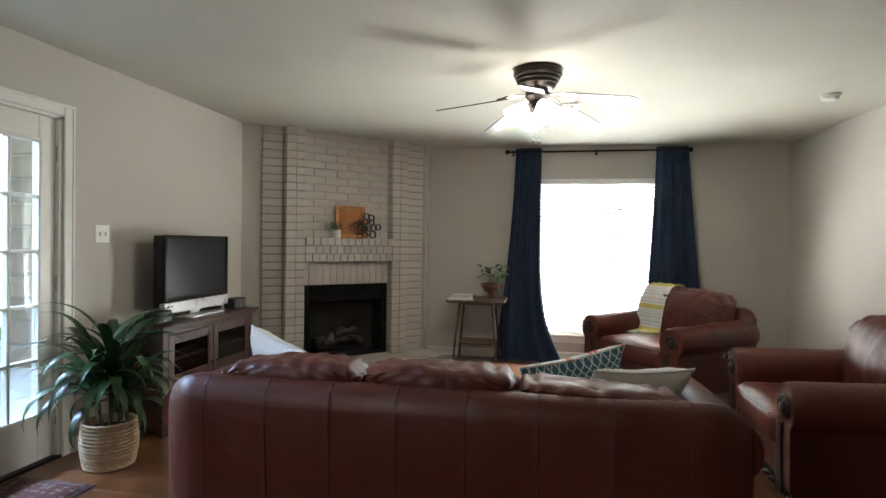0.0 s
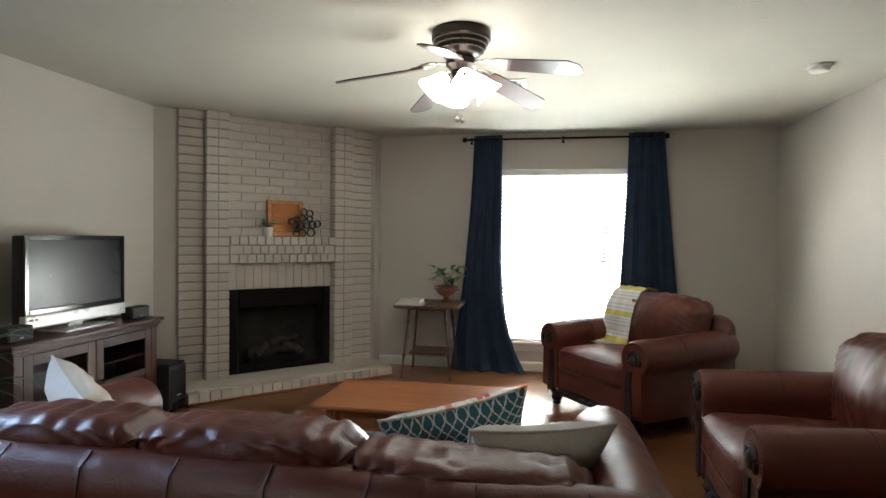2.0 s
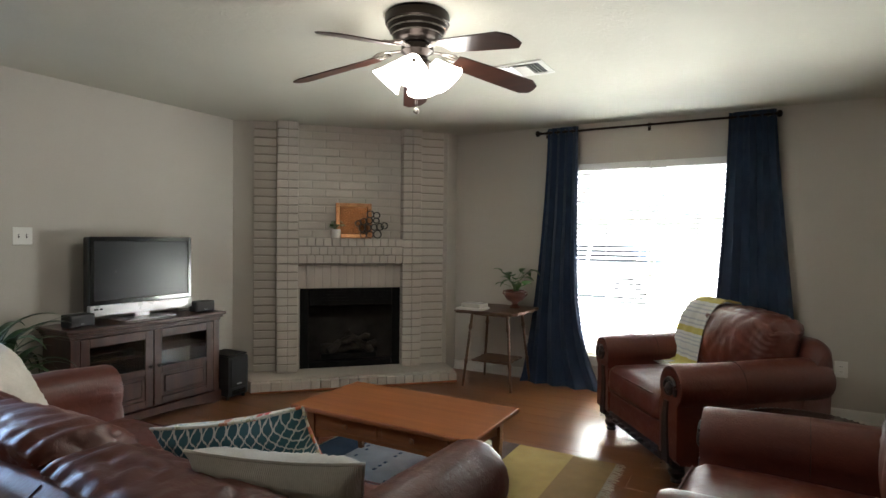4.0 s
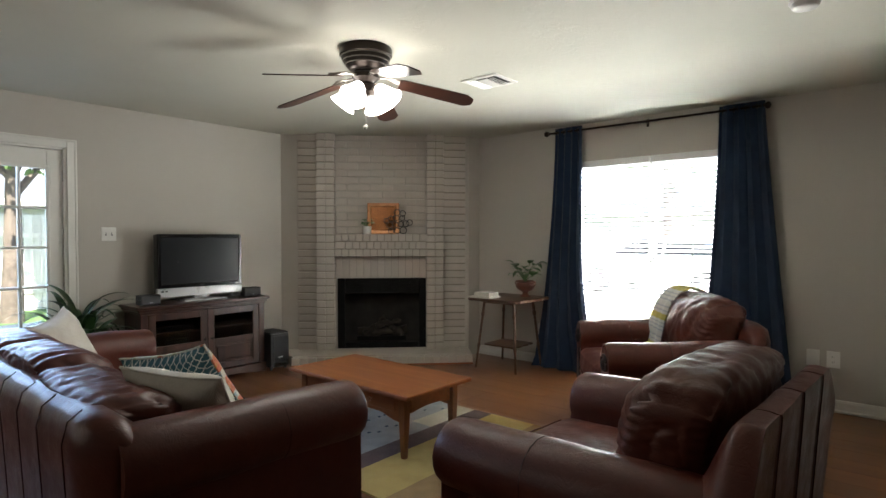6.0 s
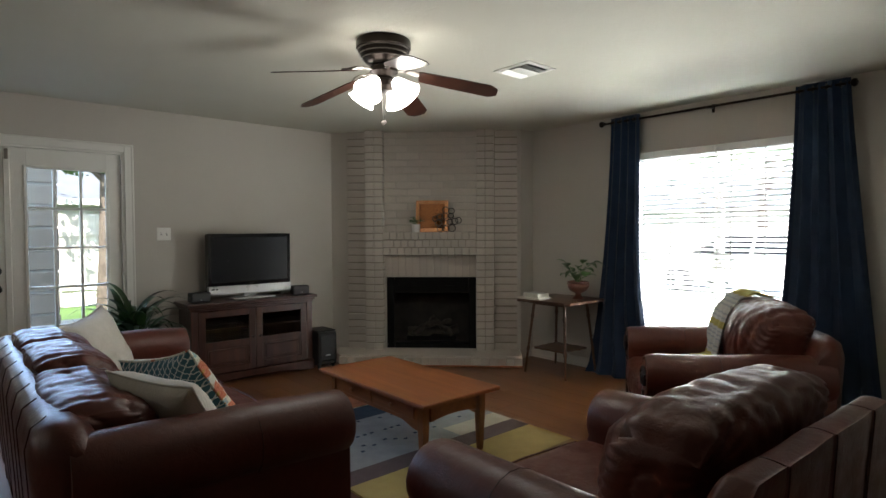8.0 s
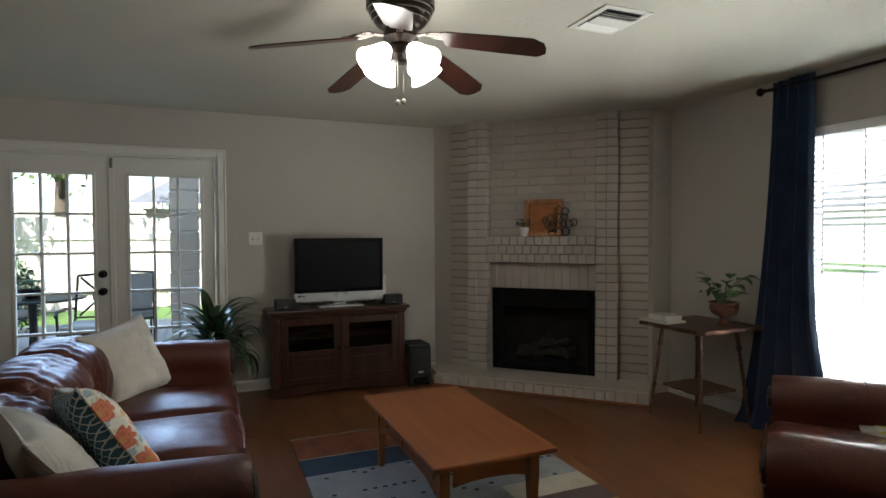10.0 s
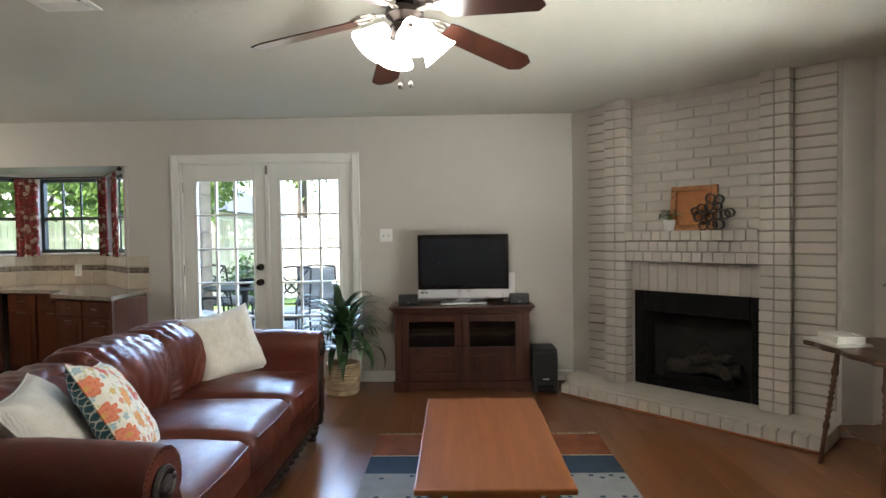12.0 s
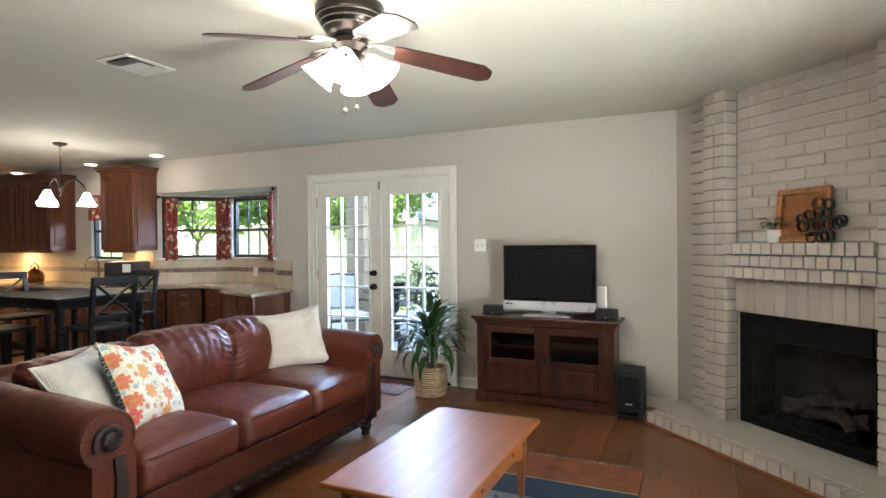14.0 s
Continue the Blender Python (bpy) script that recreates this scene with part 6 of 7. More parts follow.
def small_curtain(cx, cy, turn, w, folds, z0=1.18, z1=1.975):
    t = thing("curtain", pose(cx, cy, 0, 0, 0, turn), "short red floral kitchen curtain beside the bay windows", "curtain", "kitchen curtains")
    rings = []
    for z in [z1 - (z1 - z0) * k / 9 for k in range(10)]:
        n = folds * 8
        f, g = [], []
        for i in range(n + 1):
            x = -w / 2 + w * i / n
            y = 0.016 * math.sin(2 * math.pi * folds * i / n + 0.6 * noise.noise(Vector((i * 0.2, z * 3, cx))))
            f.append((x, y - 0.0015, z))
            g.append((x, y + 0.0015, z))
        rings.append(f + g[::-1])
    part("panel", rings_mesh(B(), rings), REDFLORAL, t, "", 60)


small_curtain(-2.86, -0.52, -45, 0.15, 3)
small_curtain(-3.27, -0.06, -68, 0.20, 4)
small_curtain(-3.22, 0.76, 68, 0.13, 3)
small_curtain(-2.86, 1.10, 45, 0.14, 3)
small_curtain(-2.752, -1.64, 90, 0.66, 7, 1.72, 2.06)
kr = thing("curtain_rod", Matrix.Identity(4), "thin black curtain rod across the kitchen bay", "curtain rod")
part("rod", tube(B(), [(-2.76, 1.215, 2.0), (-3.29, 0.71, 1.985), (-3.31, -0.08, 1.985), (-2.76, -0.62, 1.985)], 0.008, 8), BLACKMETAL, kr)
for x, y, z in ((-2.755, 1.22, 2.0), (-2.755, -0.625, 1.985)):
    part("finial", lathe(B(), [(0.004, -0.022), (0.018, -0.012), (0.022, 0), (0.018, 0.012), (0.004, 0.022)], 12, (x, y, z)), BLACKMETAL, kr)

# ---- kitchen cabinets and worktop ----
FRONT = [(-2.06, 1.545), (-2.34, 0.84), (-2.72, 0.70), (-2.84, 0.0), (-2.56, -0.30), (-2.16, -0.74), (-2.16, -4.28)]
wt = thing("worktop", Matrix.Identity(4), "beige granite worktop along the kitchen bay", "worktop")
outline = [(-2.765, 1.47)] + FRONT + [(-2.765, -4.28), (-2.765, -0.72), (-3.365, -0.085), (-3.345, 0.69), (-2.765, 1.245)]
rings_mesh(bm := B(), [[(x, y, z) for x, y in outline] for z in (0.852, 0.885)])
part("slab", bm, GRANITE, wt)


def base_unit(p, q, depth, drawers, label):
    m, L = along(p, q)
    t = thing("base_cabinet", m @ Matrix.Identity(4), label, "cabinet", "kitchen base cabinets")
    part("body", boxed(0.002, L - 0.002, 0.03, depth, 0.09, 0.850), KITWOOD, t)
    part("toe_kick", boxed(0.002, L - 0.002, 0.08, depth, 0.0, 0.089), MATBLACK, t)
    n = max(1, round(L / 0.42))
    for i in range(n):
        a, b = L * i / n + 0.01, L * (i + 1) / n - 0.01
        bm = boxed(a, b, 0.012, 0.030, 0.70, 0.84, 0.004)
        d = part("drawer", bm, KITWOOD, t)
        part("handle", boxed((a + b) / 2 - 0.05, (a + b) / 2 + 0.05, 0.0, 0.010, 0.765, 0.775, 0.003), NICKEL, d)
        for z0, z1 in (((0.41, 0.69), (0.11, 0.40)) if drawers else ((0.11, 0.69),)):
            bm = boxed(a, b, 0.014, 0.030, z0, z1, 0.004)
            box(bm, a + 0.05, b - 0.05, 0.006, 0.014, z0 + 0.05, z1 - 0.05, 0.006)
            d = part("drawer" if drawers else "door", bm, KITWOOD, t)
            part("handle", boxed((a + b) / 2 - 0.05, (a + b) / 2 + 0.05, 0.0, 0.006, z1 - 0.035, z1 - 0.025, 0.002), NICKEL, d)
    return t


base_unit((-2.09, 1.50), (-2.36, 0.85), 0.36, True, "cherry wood base cabinet with drawers at the counter end")
base_unit((-2.74, 0.68), (-2.86, 0.02), 0.45, False, "cherry wood base cabinet in the kitchen bay")
base_unit((-2.86, -0.01), (-2.58, -0.29), 0.40, False, "narrow angled cherry wood base cabinet")
base_unit((-2.58, -0.31), (-2.19, -0.72), 0.40, True, "angled cherry wood base cabinet with drawers")
for y in (-0.76, -1.64, -2.52, -3.40):
    base_unit((-2.19, y), (-2.19, y - 0.86), 0.56, False, "cherry wood base cabinet with panel doors")
ep = thing("end_panel", Matrix.Identity(4), "smooth cherry wood panel closing the counter end", "panel")
rings_mesh(bm := B(), [[(-2.762, 1.44, z), (-2.10, 1.522, z), (-2.10, 1.505, z), (-2.762, 1.422, z)] for z in (0.0, 0.850)])
part("board", bm, KITWOOD, ep)


def wall_unit(y0, y1, doors, label):
    t = thing("wall_cabinet", pose(XW + 0.001, y0, 0), label, "cabinet", "kitchen wall cabinets")
    L, D, z0, z1 = y1 - y0, 0.33, 1.32, 2.26
    part("body", boxed(0.0, D - 0.02, 0.0, L, z0, z1), KITWOOD, t)
    bm = boxed(0.0, D + 0.012, -0.012, L + 0.012, z1, z1 + 0.03, 0.006)
    box(bm, 0.0, D + 0.035, -0.035, L + 0.035, z1 + 0.03, z1 + 0.062, 0.010)
    box(bm, 0.0, D + 0.055, -0.055, L + 0.055, z1 + 0.062, z1 + 0.088, 0.008)
    part("crown_moulding", bm, KITWOOD, t)
    part("light_rail", boxed(D - 0.035, D - 0.02, 0.0, L, z0 - 0.03, z0), KITWOOD, t)
    for i in range(doors):
        a, b = L * i / doors + 0.004, L * (i + 1) / doors - 0.004
        d = part("door", boxed(D - 0.02, D, a, b, z0 + 0.004, z1 - 0.004, 0.003), KITWOOD, t)
        pb = B()
        box(pb, D, D + 0.008, a, a + 0.055, z0 + 0.004, z1 - 0.004, 0.003)
        box(pb, D, D + 0.008, b - 0.055, b, z0 + 0.004, z1 - 0.004, 0.003)
        box(pb, D, D + 0.008, a + 0.055, b - 0.055, z1 - 0.06, z1 - 0.004, 0.003)
        box(pb, D, D + 0.008, a + 0.055, b - 0.055, z0 + 0.004, z0 + 0.06, 0.003)
        box(pb, D - 0.001, D + 0.006, a + 0.085, b - 0.085, z0 + 0.09, z1 - 0.09, 0.010)
        part("door_frame", pb, KITWOOD, d)
    pb = boxed(0.03, D - 0.05, L, L + 0.006, z0 + 0.05, z1 - 0.05, 0.005)
    part("side_panel", pb, KITWOOD, t)


wall_unit(-1.25, -0.66, 1, "tall cherry wood wall cabinet with crown moulding by the bay")
wall_unit(-2.95, -2.28, 2, "cherry wood wall cabinet beside the sink window")
wall_unit(-3.62, -2.96, 2, "cherry wood wall cabinet in the kitchen corner")
wall_unit(-4.28, -3.63, 2, "cherry wood wall cabinet in the kitchen corner")

# stone splashback with a mosaic band
sq = mesh_of(boxed(-0.0735, 0.0735, 0.0, 0.008, 0.0, 1.0, 0.002), TILE)
bit = mesh_of(boxed(-0.0115, 0.0115, 0.0, 0.009, 0.0, 0.022, 0.0015), MOSAIC)
rnd = random.Random(21)
runs = [(along(p, q)[0], 0.0, along(p, q)[1], 1.192) for p, q in zip(BAY, BAY[1:])]
runs.append((along((XW, 1.47), (XW, 1.26))[0], 0.0, 0.21, 1.192))
runs.append((along((XW, -0.70), (XW, -4.25))[0], 0.0, 3.55, 1.192))
for m, a, L, top in runs:
    sb = tagged(part("splashback", boxed(a, L, -0.003, -0.0005, 0.886, top, 0, 1, m), MORTAR), "tumbled stone tile splashback with a dark mosaic band", "splashback", "", "structure")
    n = max(1, round(L / 0.15))
    w = (L - a) / n
    for i in range(n):
        x = a + w * (i + 0.5)
        for z, h in ((0.888, 0.140), (1.088, 0.102)):
            shared("tile", sq, sb, m @ pose(x, -0.011, z) @ Matrix.Diagonal((w / 0.15, 1, h, 1)))
    k = min(60, int(L / 0.0255))
    w = L / int(L / 0.0255)
    for i in range(k):
        for z in (1.033, 1.059):
            shared("mosaic_tile", bit, sb, m @ pose(w * (i + 0.5), -0.012, z))
wall_plate("wall_outlet", Matrix(along(BAY[1], BAY[2])[0]) @ pose(0.30, -0.013, 1.03, 0, 0, 180), 0.075, 0.118, "outlet", "cream outlet set in the kitchen splashback")
for i, (y, L) in enumerate(((-3.3, 1.8), (-0.95, 0.45))):
    area_lamp("under_cabinet_lamp", look((XW + 0.20, y, 1.30), (XW + 0.12, y, 0.9)), 0.05, L, 4.5 if i == 0 else 0.6, (1.0, 0.62, 0.28)).rotation_mode = "XYZ"

fa = thing("faucet", pose(-2.66, -1.64, 0.885), "chrome gooseneck kitchen faucet", "faucet")
part("base", lathe(B(), [(0.028, 0), (0.028, 0.01), (0.018, 0.03), (0.014, 0.06)], 16), CHROME, fa, "", 40)
part("spout", tube(B(), [(0, 0, 0.05), (0, 0, 0.26)] + [(0.09 - 0.09 * math.cos(a), 0, 0.26 + 0.09 * math.sin(a)) for a in [math.pi * k / 10 for k in range(1, 11)]] + [(0.18, 0, 0.20)], 0.010, 10), CHROME, fa, "", 60)
to = thing("coffee_maker", pose(-2.50, -0.86, 0.885, 0, 0, 25), "black countertop coffee maker with a steel badge", "coffee maker")
part("case", boxed(-0.16, 0.16, -0.20, 0.20, 0.012, 0.30, 0.02, 3), ROOMDARK, to)
part("base", boxed(-0.15, 0.15, -0.19, 0.19, 0.0, 0.012), MATBLACK, to)
part("panel", boxed(0.158, 0.166, 0.03, 0.13, 0.17, 0.27, 0.004), SILVER, to)
mx = thing("kettle", pose(-2.50, -2.75, 0.885), "round polished copper kettle on the worktop", "kettle")
part("body", lathe(B(), [(0.09, 0), (0.11, 0.02), (0.115, 0.09), (0.09, 0.15), (0.04, 0.18), (0.015, 0.19), (0.018, 0.21), (0.003, 0.22)], 24), COPPER, mx, "", 50)
part("handle", tube(B(), [(0, 0.09, 0.13), (0, 0.08, 0.23), (0, 0, 0.27), (0, -0.08, 0.23), (0, -0.09, 0.13)], 0.008, 8), BLACKMETAL, mx, "", 60)
sp = thing("soap_bottle", pose(-2.68, -1.38, 0.885), "white plastic bottle beside the sink", "bottle")
part("bottle", lathe(B(), [(0.03, 0), (0.033, 0.01), (0.033, 0.13), (0.02, 0.16), (0.012, 0.17), (0.012, 0.19)], 16), WHITECER, sp, "", 50)
part("cap", lathe(B(), [(0.014, 0.19), (0.014, 0.21), (0.004, 0.215)], 12), WHITECER, sp)

for x, y in ((-2.45, -0.25), (-2.56, -1.62), (-2.62, -3.35)):
    rl = thing("recessed_light", pose(x, y, ZC), "lit recessed ceiling light with a white ring", "ceiling light", "recessed lights")
    part("trim_ring", lathe(B(), [(0.085, -0.0005), (0.085, -0.006), (0.066, -0.009), (0.064, -0.003)], 28), TRIM, rl, "", 40)
    part("lens", lathe(B(), [(0.064, -0.003), (0.064, -0.006), (0.003, -0.006)], 24), BULB, rl)
    down_lamp("recessed_bulb", (x, y, ZC - 0.02), 2.3, (1.0, 0.84, 0.64))

# ---- chandelier and dining set ----
ch = thing("chandelier", pose(-1.46, -0.43, 0), "dark iron chandelier with three lit bell glass shades", "chandelier")
part("canopy", lathe(B(), [(0.065, 2.4395), (0.068, 2.43), (0.05, 2.415), (0.015, 2.405), (0.006, 2.40)], 24), BRONZE, ch, "", 40)
bm = B()
for k in range(12):
    z = 2.395 - 0.026 * k
    r = [(0.007 * math.cos(a), 0.0, z + 0.016 * math.sin(a)) for a in [2 * math.pi * j / 10 for j in range(11)]]
    tube(bm, [(y, x, zz) if k % 2 else (x, y, zz) for x, y, zz in r], 0.0025, 5)
part("chain", bm, BRONZE, ch)
part("stem", lathe(B(), [(0.006, 2.10), (0.014, 2.09), (0.010, 2.05), (0.024, 2.02), (0.030, 1.99), (0.016, 1.95), (0.008, 1.92), (0.014, 1.90), (0.003, 1.885)], 16), BRONZE, ch, "", 40)
for i in range(3):
    a = 2 * math.pi * i / 3 + 0.5
    c, s = math.cos(a), math.sin(a)
    part("arm", tube(B(), [(c * r, s * r, z) for r, z in ((0.015, 1.99), (0.07, 2.06), (0.14, 2.07), (0.20, 2.01), (0.225, 1.93))], 0.009, 8), BRONZE, ch, "", 60)
    part("lamp_shade", lathe(B(), [(0.022, 1.935), (0.030, 1.925), (0.048, 1.88), (0.070, 1.84), (0.095, 1.80), (0.092, 1.798), (0.066, 1.836), (0.044, 1.876), (0.02, 1.92)], 22, (0.225 * c, 0.225 * s, 0)), SHADEGLASS, ch, "frosted bell glass shade, lit", 50).visible_shadow = False
    point_lamp("chandelier_bulb", (-1.46 + 0.225 * c, -0.43 + 0.225 * s, 1.83), 0.22, (1.0, 0.86, 0.68), 0.03)
dt = thing("dining_table", pose(-1.45, -0.33, 0), "black counter-height dining table with turned legs", "table")
part("tabletop", boxed(-0.50, 0.50, -0.63, 0.63, 0.872, 0.900, 0.008, 2), BLACKWOOD, dt)
part("apron", boxed(-0.43, 0.43, -0.56, 0.56, 0.79, 0.872), BLACKWOOD, dt)
for sx in (-1, 1):
    for sy in (-1, 1):
        part("leg", lathe(B(), [(0.030, 0), (0.034, 0.05), (0.026, 0.08), (0.030, 0.30), (0.040, 0.50), (0.028, 0.54), (0.046, 0.58), (0.028, 0.62), (0.044, 0.68), (0.044, 0.79)], 16, (sx * 0.40, sy * 0.53, 0)), BLACKWOOD, dt, "", 40)


def x_chair(x, y, turn):
    t = thing("dining_chair", pose(x, y, 0, 0, 0, turn), "black counter-height dining chair with a crossed back", "chair", "chairs round the dining table")
    part("seat", boxed(-0.22, 0.22, -0.21, 0.21, 0.60, 0.635, 0.012, 2), BLACKWOOD, t)
    for sx in (-1, 1):
        part("front_leg", tapered_leg(B(), sx * 0.19, 0.18, 0.0, 0.60, 0.030, 0.042), BLACKWOOD, t)
        rings_mesh(bm := B(), [[(sx * 0.20 + a * 0.019, yy + b * 0.016, z) for a, b in ((-1, -1), (1, -1), (1, 1), (-1, 1))] for yy, z in ((-0.24, 0.0), (-0.20, 0.45), (-0.20, 0.64), (-0.25, 1.08))])
        part("back_post", bm, BLACKWOOD, t)
    part("top_rail", boxed(-0.225, 0.225, -0.270, -0.235, 1.02, 1.095, 0.008), BLACKWOOD, t)
    part("lower_rail", boxed(-0.19, 0.19, -0.225, -0.200, 0.70, 0.74, 0.004), BLACKWOOD, t)
    for s in (-1, 1):
        part("cross_bar", tube(B(), [(-s * 0.185, -0.214, 0.73), (0, -0.230 - 0.006 * s, 0.88), (s * 0.185, -0.246, 1.03)], 0.013, 6), BLACKWOOD, t)
    for z, a in ((0.22, (-0.17, 0.17, 0.17, 0.195)), (0.30, (-0.17, 0.17, -0.225, -0.205))):
        part("stretcher", boxed(a[0], a[1], a[2], a[3], z, z + 0.03, 0.004), BLACKWOOD, t)
    return t


x_chair(-1.28, 0.40, 180)
x_chair(-0.80, -0.28, 90)
x_chair(-2.08, -0.33, -90)
x_chair(-1.45, -1.18, 0)
x_chair(-0.82, -0.80, 95)

# ---- outdoors ----
bm = B()
bmesh.ops.create_grid(bm, x_segments=40, y_segments=40, size=400)
for v in bm.verts:
    v.co.z = -0.14
setting("ground", bm, GRASS, "green mown lawn reaching to the horizon", "lawn")
patio = setting("patio", boxed(-8.3, XW - 0.145, -1.3, 6.5, -0.13, -0.066), CONCRETE, "grey concrete paved patio", "patio")
paver = mesh_of(boxed(-0.492, 0.492, -0.492, 0.492, -0.02, 0.0, 0.006), CONCRETE)
for i in range(5):
    for j in range(8):
        shared("paver", paver, patio, pose(-7.75 + i * 1.0, -0.8 + j * 1.0, -0.045))
for y in (0.72, 3.02, 5.6):
    co = thing("patio_column", pose(-5.3, y, -0.06), "pale stone-faced patio column holding the roof", "column", "patio columns")
    part("core", boxed(-0.15, 0.15, -0.15, 0.15, 0.0, 2.498), MORTAR, co)
    stone = mesh_of(boxed(-0.16, 0.16, -0.165, 0.165, 0, 0.232, 0.012), STUCCO)
    for k in range(10):
        shared("stone_block", stone, co, pose(0.004 * (-1) ** k, 0.003 * (-1) ** (k // 2), 0.004 + 0.249 * k))
setting("patio_roof", boxed(-5.75, -3.70, -1.6, 6.9, 2.69, 2.78), TRIM, "white painted patio roof deck over the beam", "roof")
pb = thing("patio_beam", pose(-5.3, 3.0, 2.44), "painted timber beam resting on the patio columns", "beam")
part("timber", boxed(-0.10, 0.10, -3.0, 3.0, 0.0, 0.24, 0.01), TRIM, pb)


def fence_run(name, p, q, h):
    m, L = along(p, q)
    t = thing(name, m @ pose(0, 0, -0.14), "weathered pale wooden board fence round the yard", "fence")
    part("rail", boxed(0, L, 0.02, 0.06, 0.35, 0.44), FENCE, t)
    part("rail", boxed(0, L, 0.02, 0.06, 1.45, 1.54), FENCE, t)
    me = mesh_of(boxed(-0.069, 0.069, 0.0, 0.019, 0.02, h, 0.003), FENCE)
    rnd = random.Random(int(L * 10))
    for i in range(int(L / 0.145)):
        shared("board", me, t, pose(0.0725 + 0.145 * i, rnd.uniform(-0.004, 0.004), rnd.uniform(-0.012, 0.012), 0, 0, rnd.uniform(-0.3, 0.3)))


fence_run("fence", (-10.8, -9.0), (-10.8, 14.0), 1.90)
fence_run("fence", (-10.8, 14.0), (-6.2, 14.0), 1.90)


setting("driveway", boxed(-10.6, 14.0, 8.0, 31.0, -0.138, -0.105), CONCRETE, "pale sunlit concrete driveway in front of the house", "driveway")


def parked_car(m):
    """A saloon with its nose to +x and its wheels on z = 0."""
    t = thing("car", m, "white parked saloon car with dark windows on the driveway", "car")
    side = [(-2.2, 0.32), (-2.25, 0.62), (-2.15, 0.90), (-1.55, 0.97), (1.0, 0.95), (1.9, 0.80), (2.2, 0.62), (2.22, 0.32)]
    rings = []
    for y, k in ((-0.88, 0.97), (-0.86, 1.0), (0.86, 1.0), (0.88, 0.97)):
        rings.append([(x * k, y, 0.32 + (z - 0.32) * k) for x, z in side])
    part("body", rings_mesh(B(), rings), WHITECER, t, "white painted body", 40)
    cabin = [((-1.75, 0.95), (1.05, 0.95), 0.80), ((-1.15, 1.36), (0.35, 1.38), 0.60), ((-0.95, 1.43), (0.15, 1.44), 0.55)]
    rings = [[(a[0], -w, a[1]), (b[0], -w, b[1]), (b[0], w, b[1]), (a[0], w, a[1])] for a, b, w in cabin[:2]]
    part("windows", rings_mesh(B(), rings), TVBLACK, t, "dark glass")
    rings = [[(a[0], -w, a[1]), (b[0], -w, b[1]), (b[0], w, b[1]), (a[0], w, a[1])] for a, b, w in cabin[1:]]
    part("roof", rings_mesh(B(), rings), WHITECER, t)
    for x in (-0.35,):
        for sy in (-1, 1):
            part("pillar", tube(B(), [(x, sy * 0.81, 0.95), (x, sy * 0.62, 1.37)], 0.035, 6), WHITECER, t)
    for x in (-1.38, 1.35):
        for sy in (-1, 1):
            tyre = lathe(B(), [(0.20, -0.10), (0.32, -0.10), (0.335, -0.07), (0.335, 0.07), (0.32, 0.10), (0.20, 0.10)], 28)
            tyre.transform(pose(x, sy * 0.80, 0.335, 90, 0, 0))
            w = part("wheel", tyre, MATBLACK, t, "black tyre", 40)
            bm = B()
            for i in range(5):
                a = 2 * math.pi * i / 5
                box(bm, 0.0, 0.21, -0.03, 0.03, -0.115, 0.115, 0.006, 1, Matrix.Rotation(a, 4, "Z"))
            bm.transform(pose(x, sy * 0.80, 0.335, 90, 0, 0))
            part("rim", bm, SILVER, w, "silver five-spoke rim")
    for sy in (-1, 1):
        part("headlight", boxed(2.12, 2.20, sy * 0.68 - 0.14, sy * 0.68 + 0.14, 0.60, 0.70, 0.02), CHROME, t)


parked_car(pose(-2.3, 16.2, -0.105, 0, 0, 172))


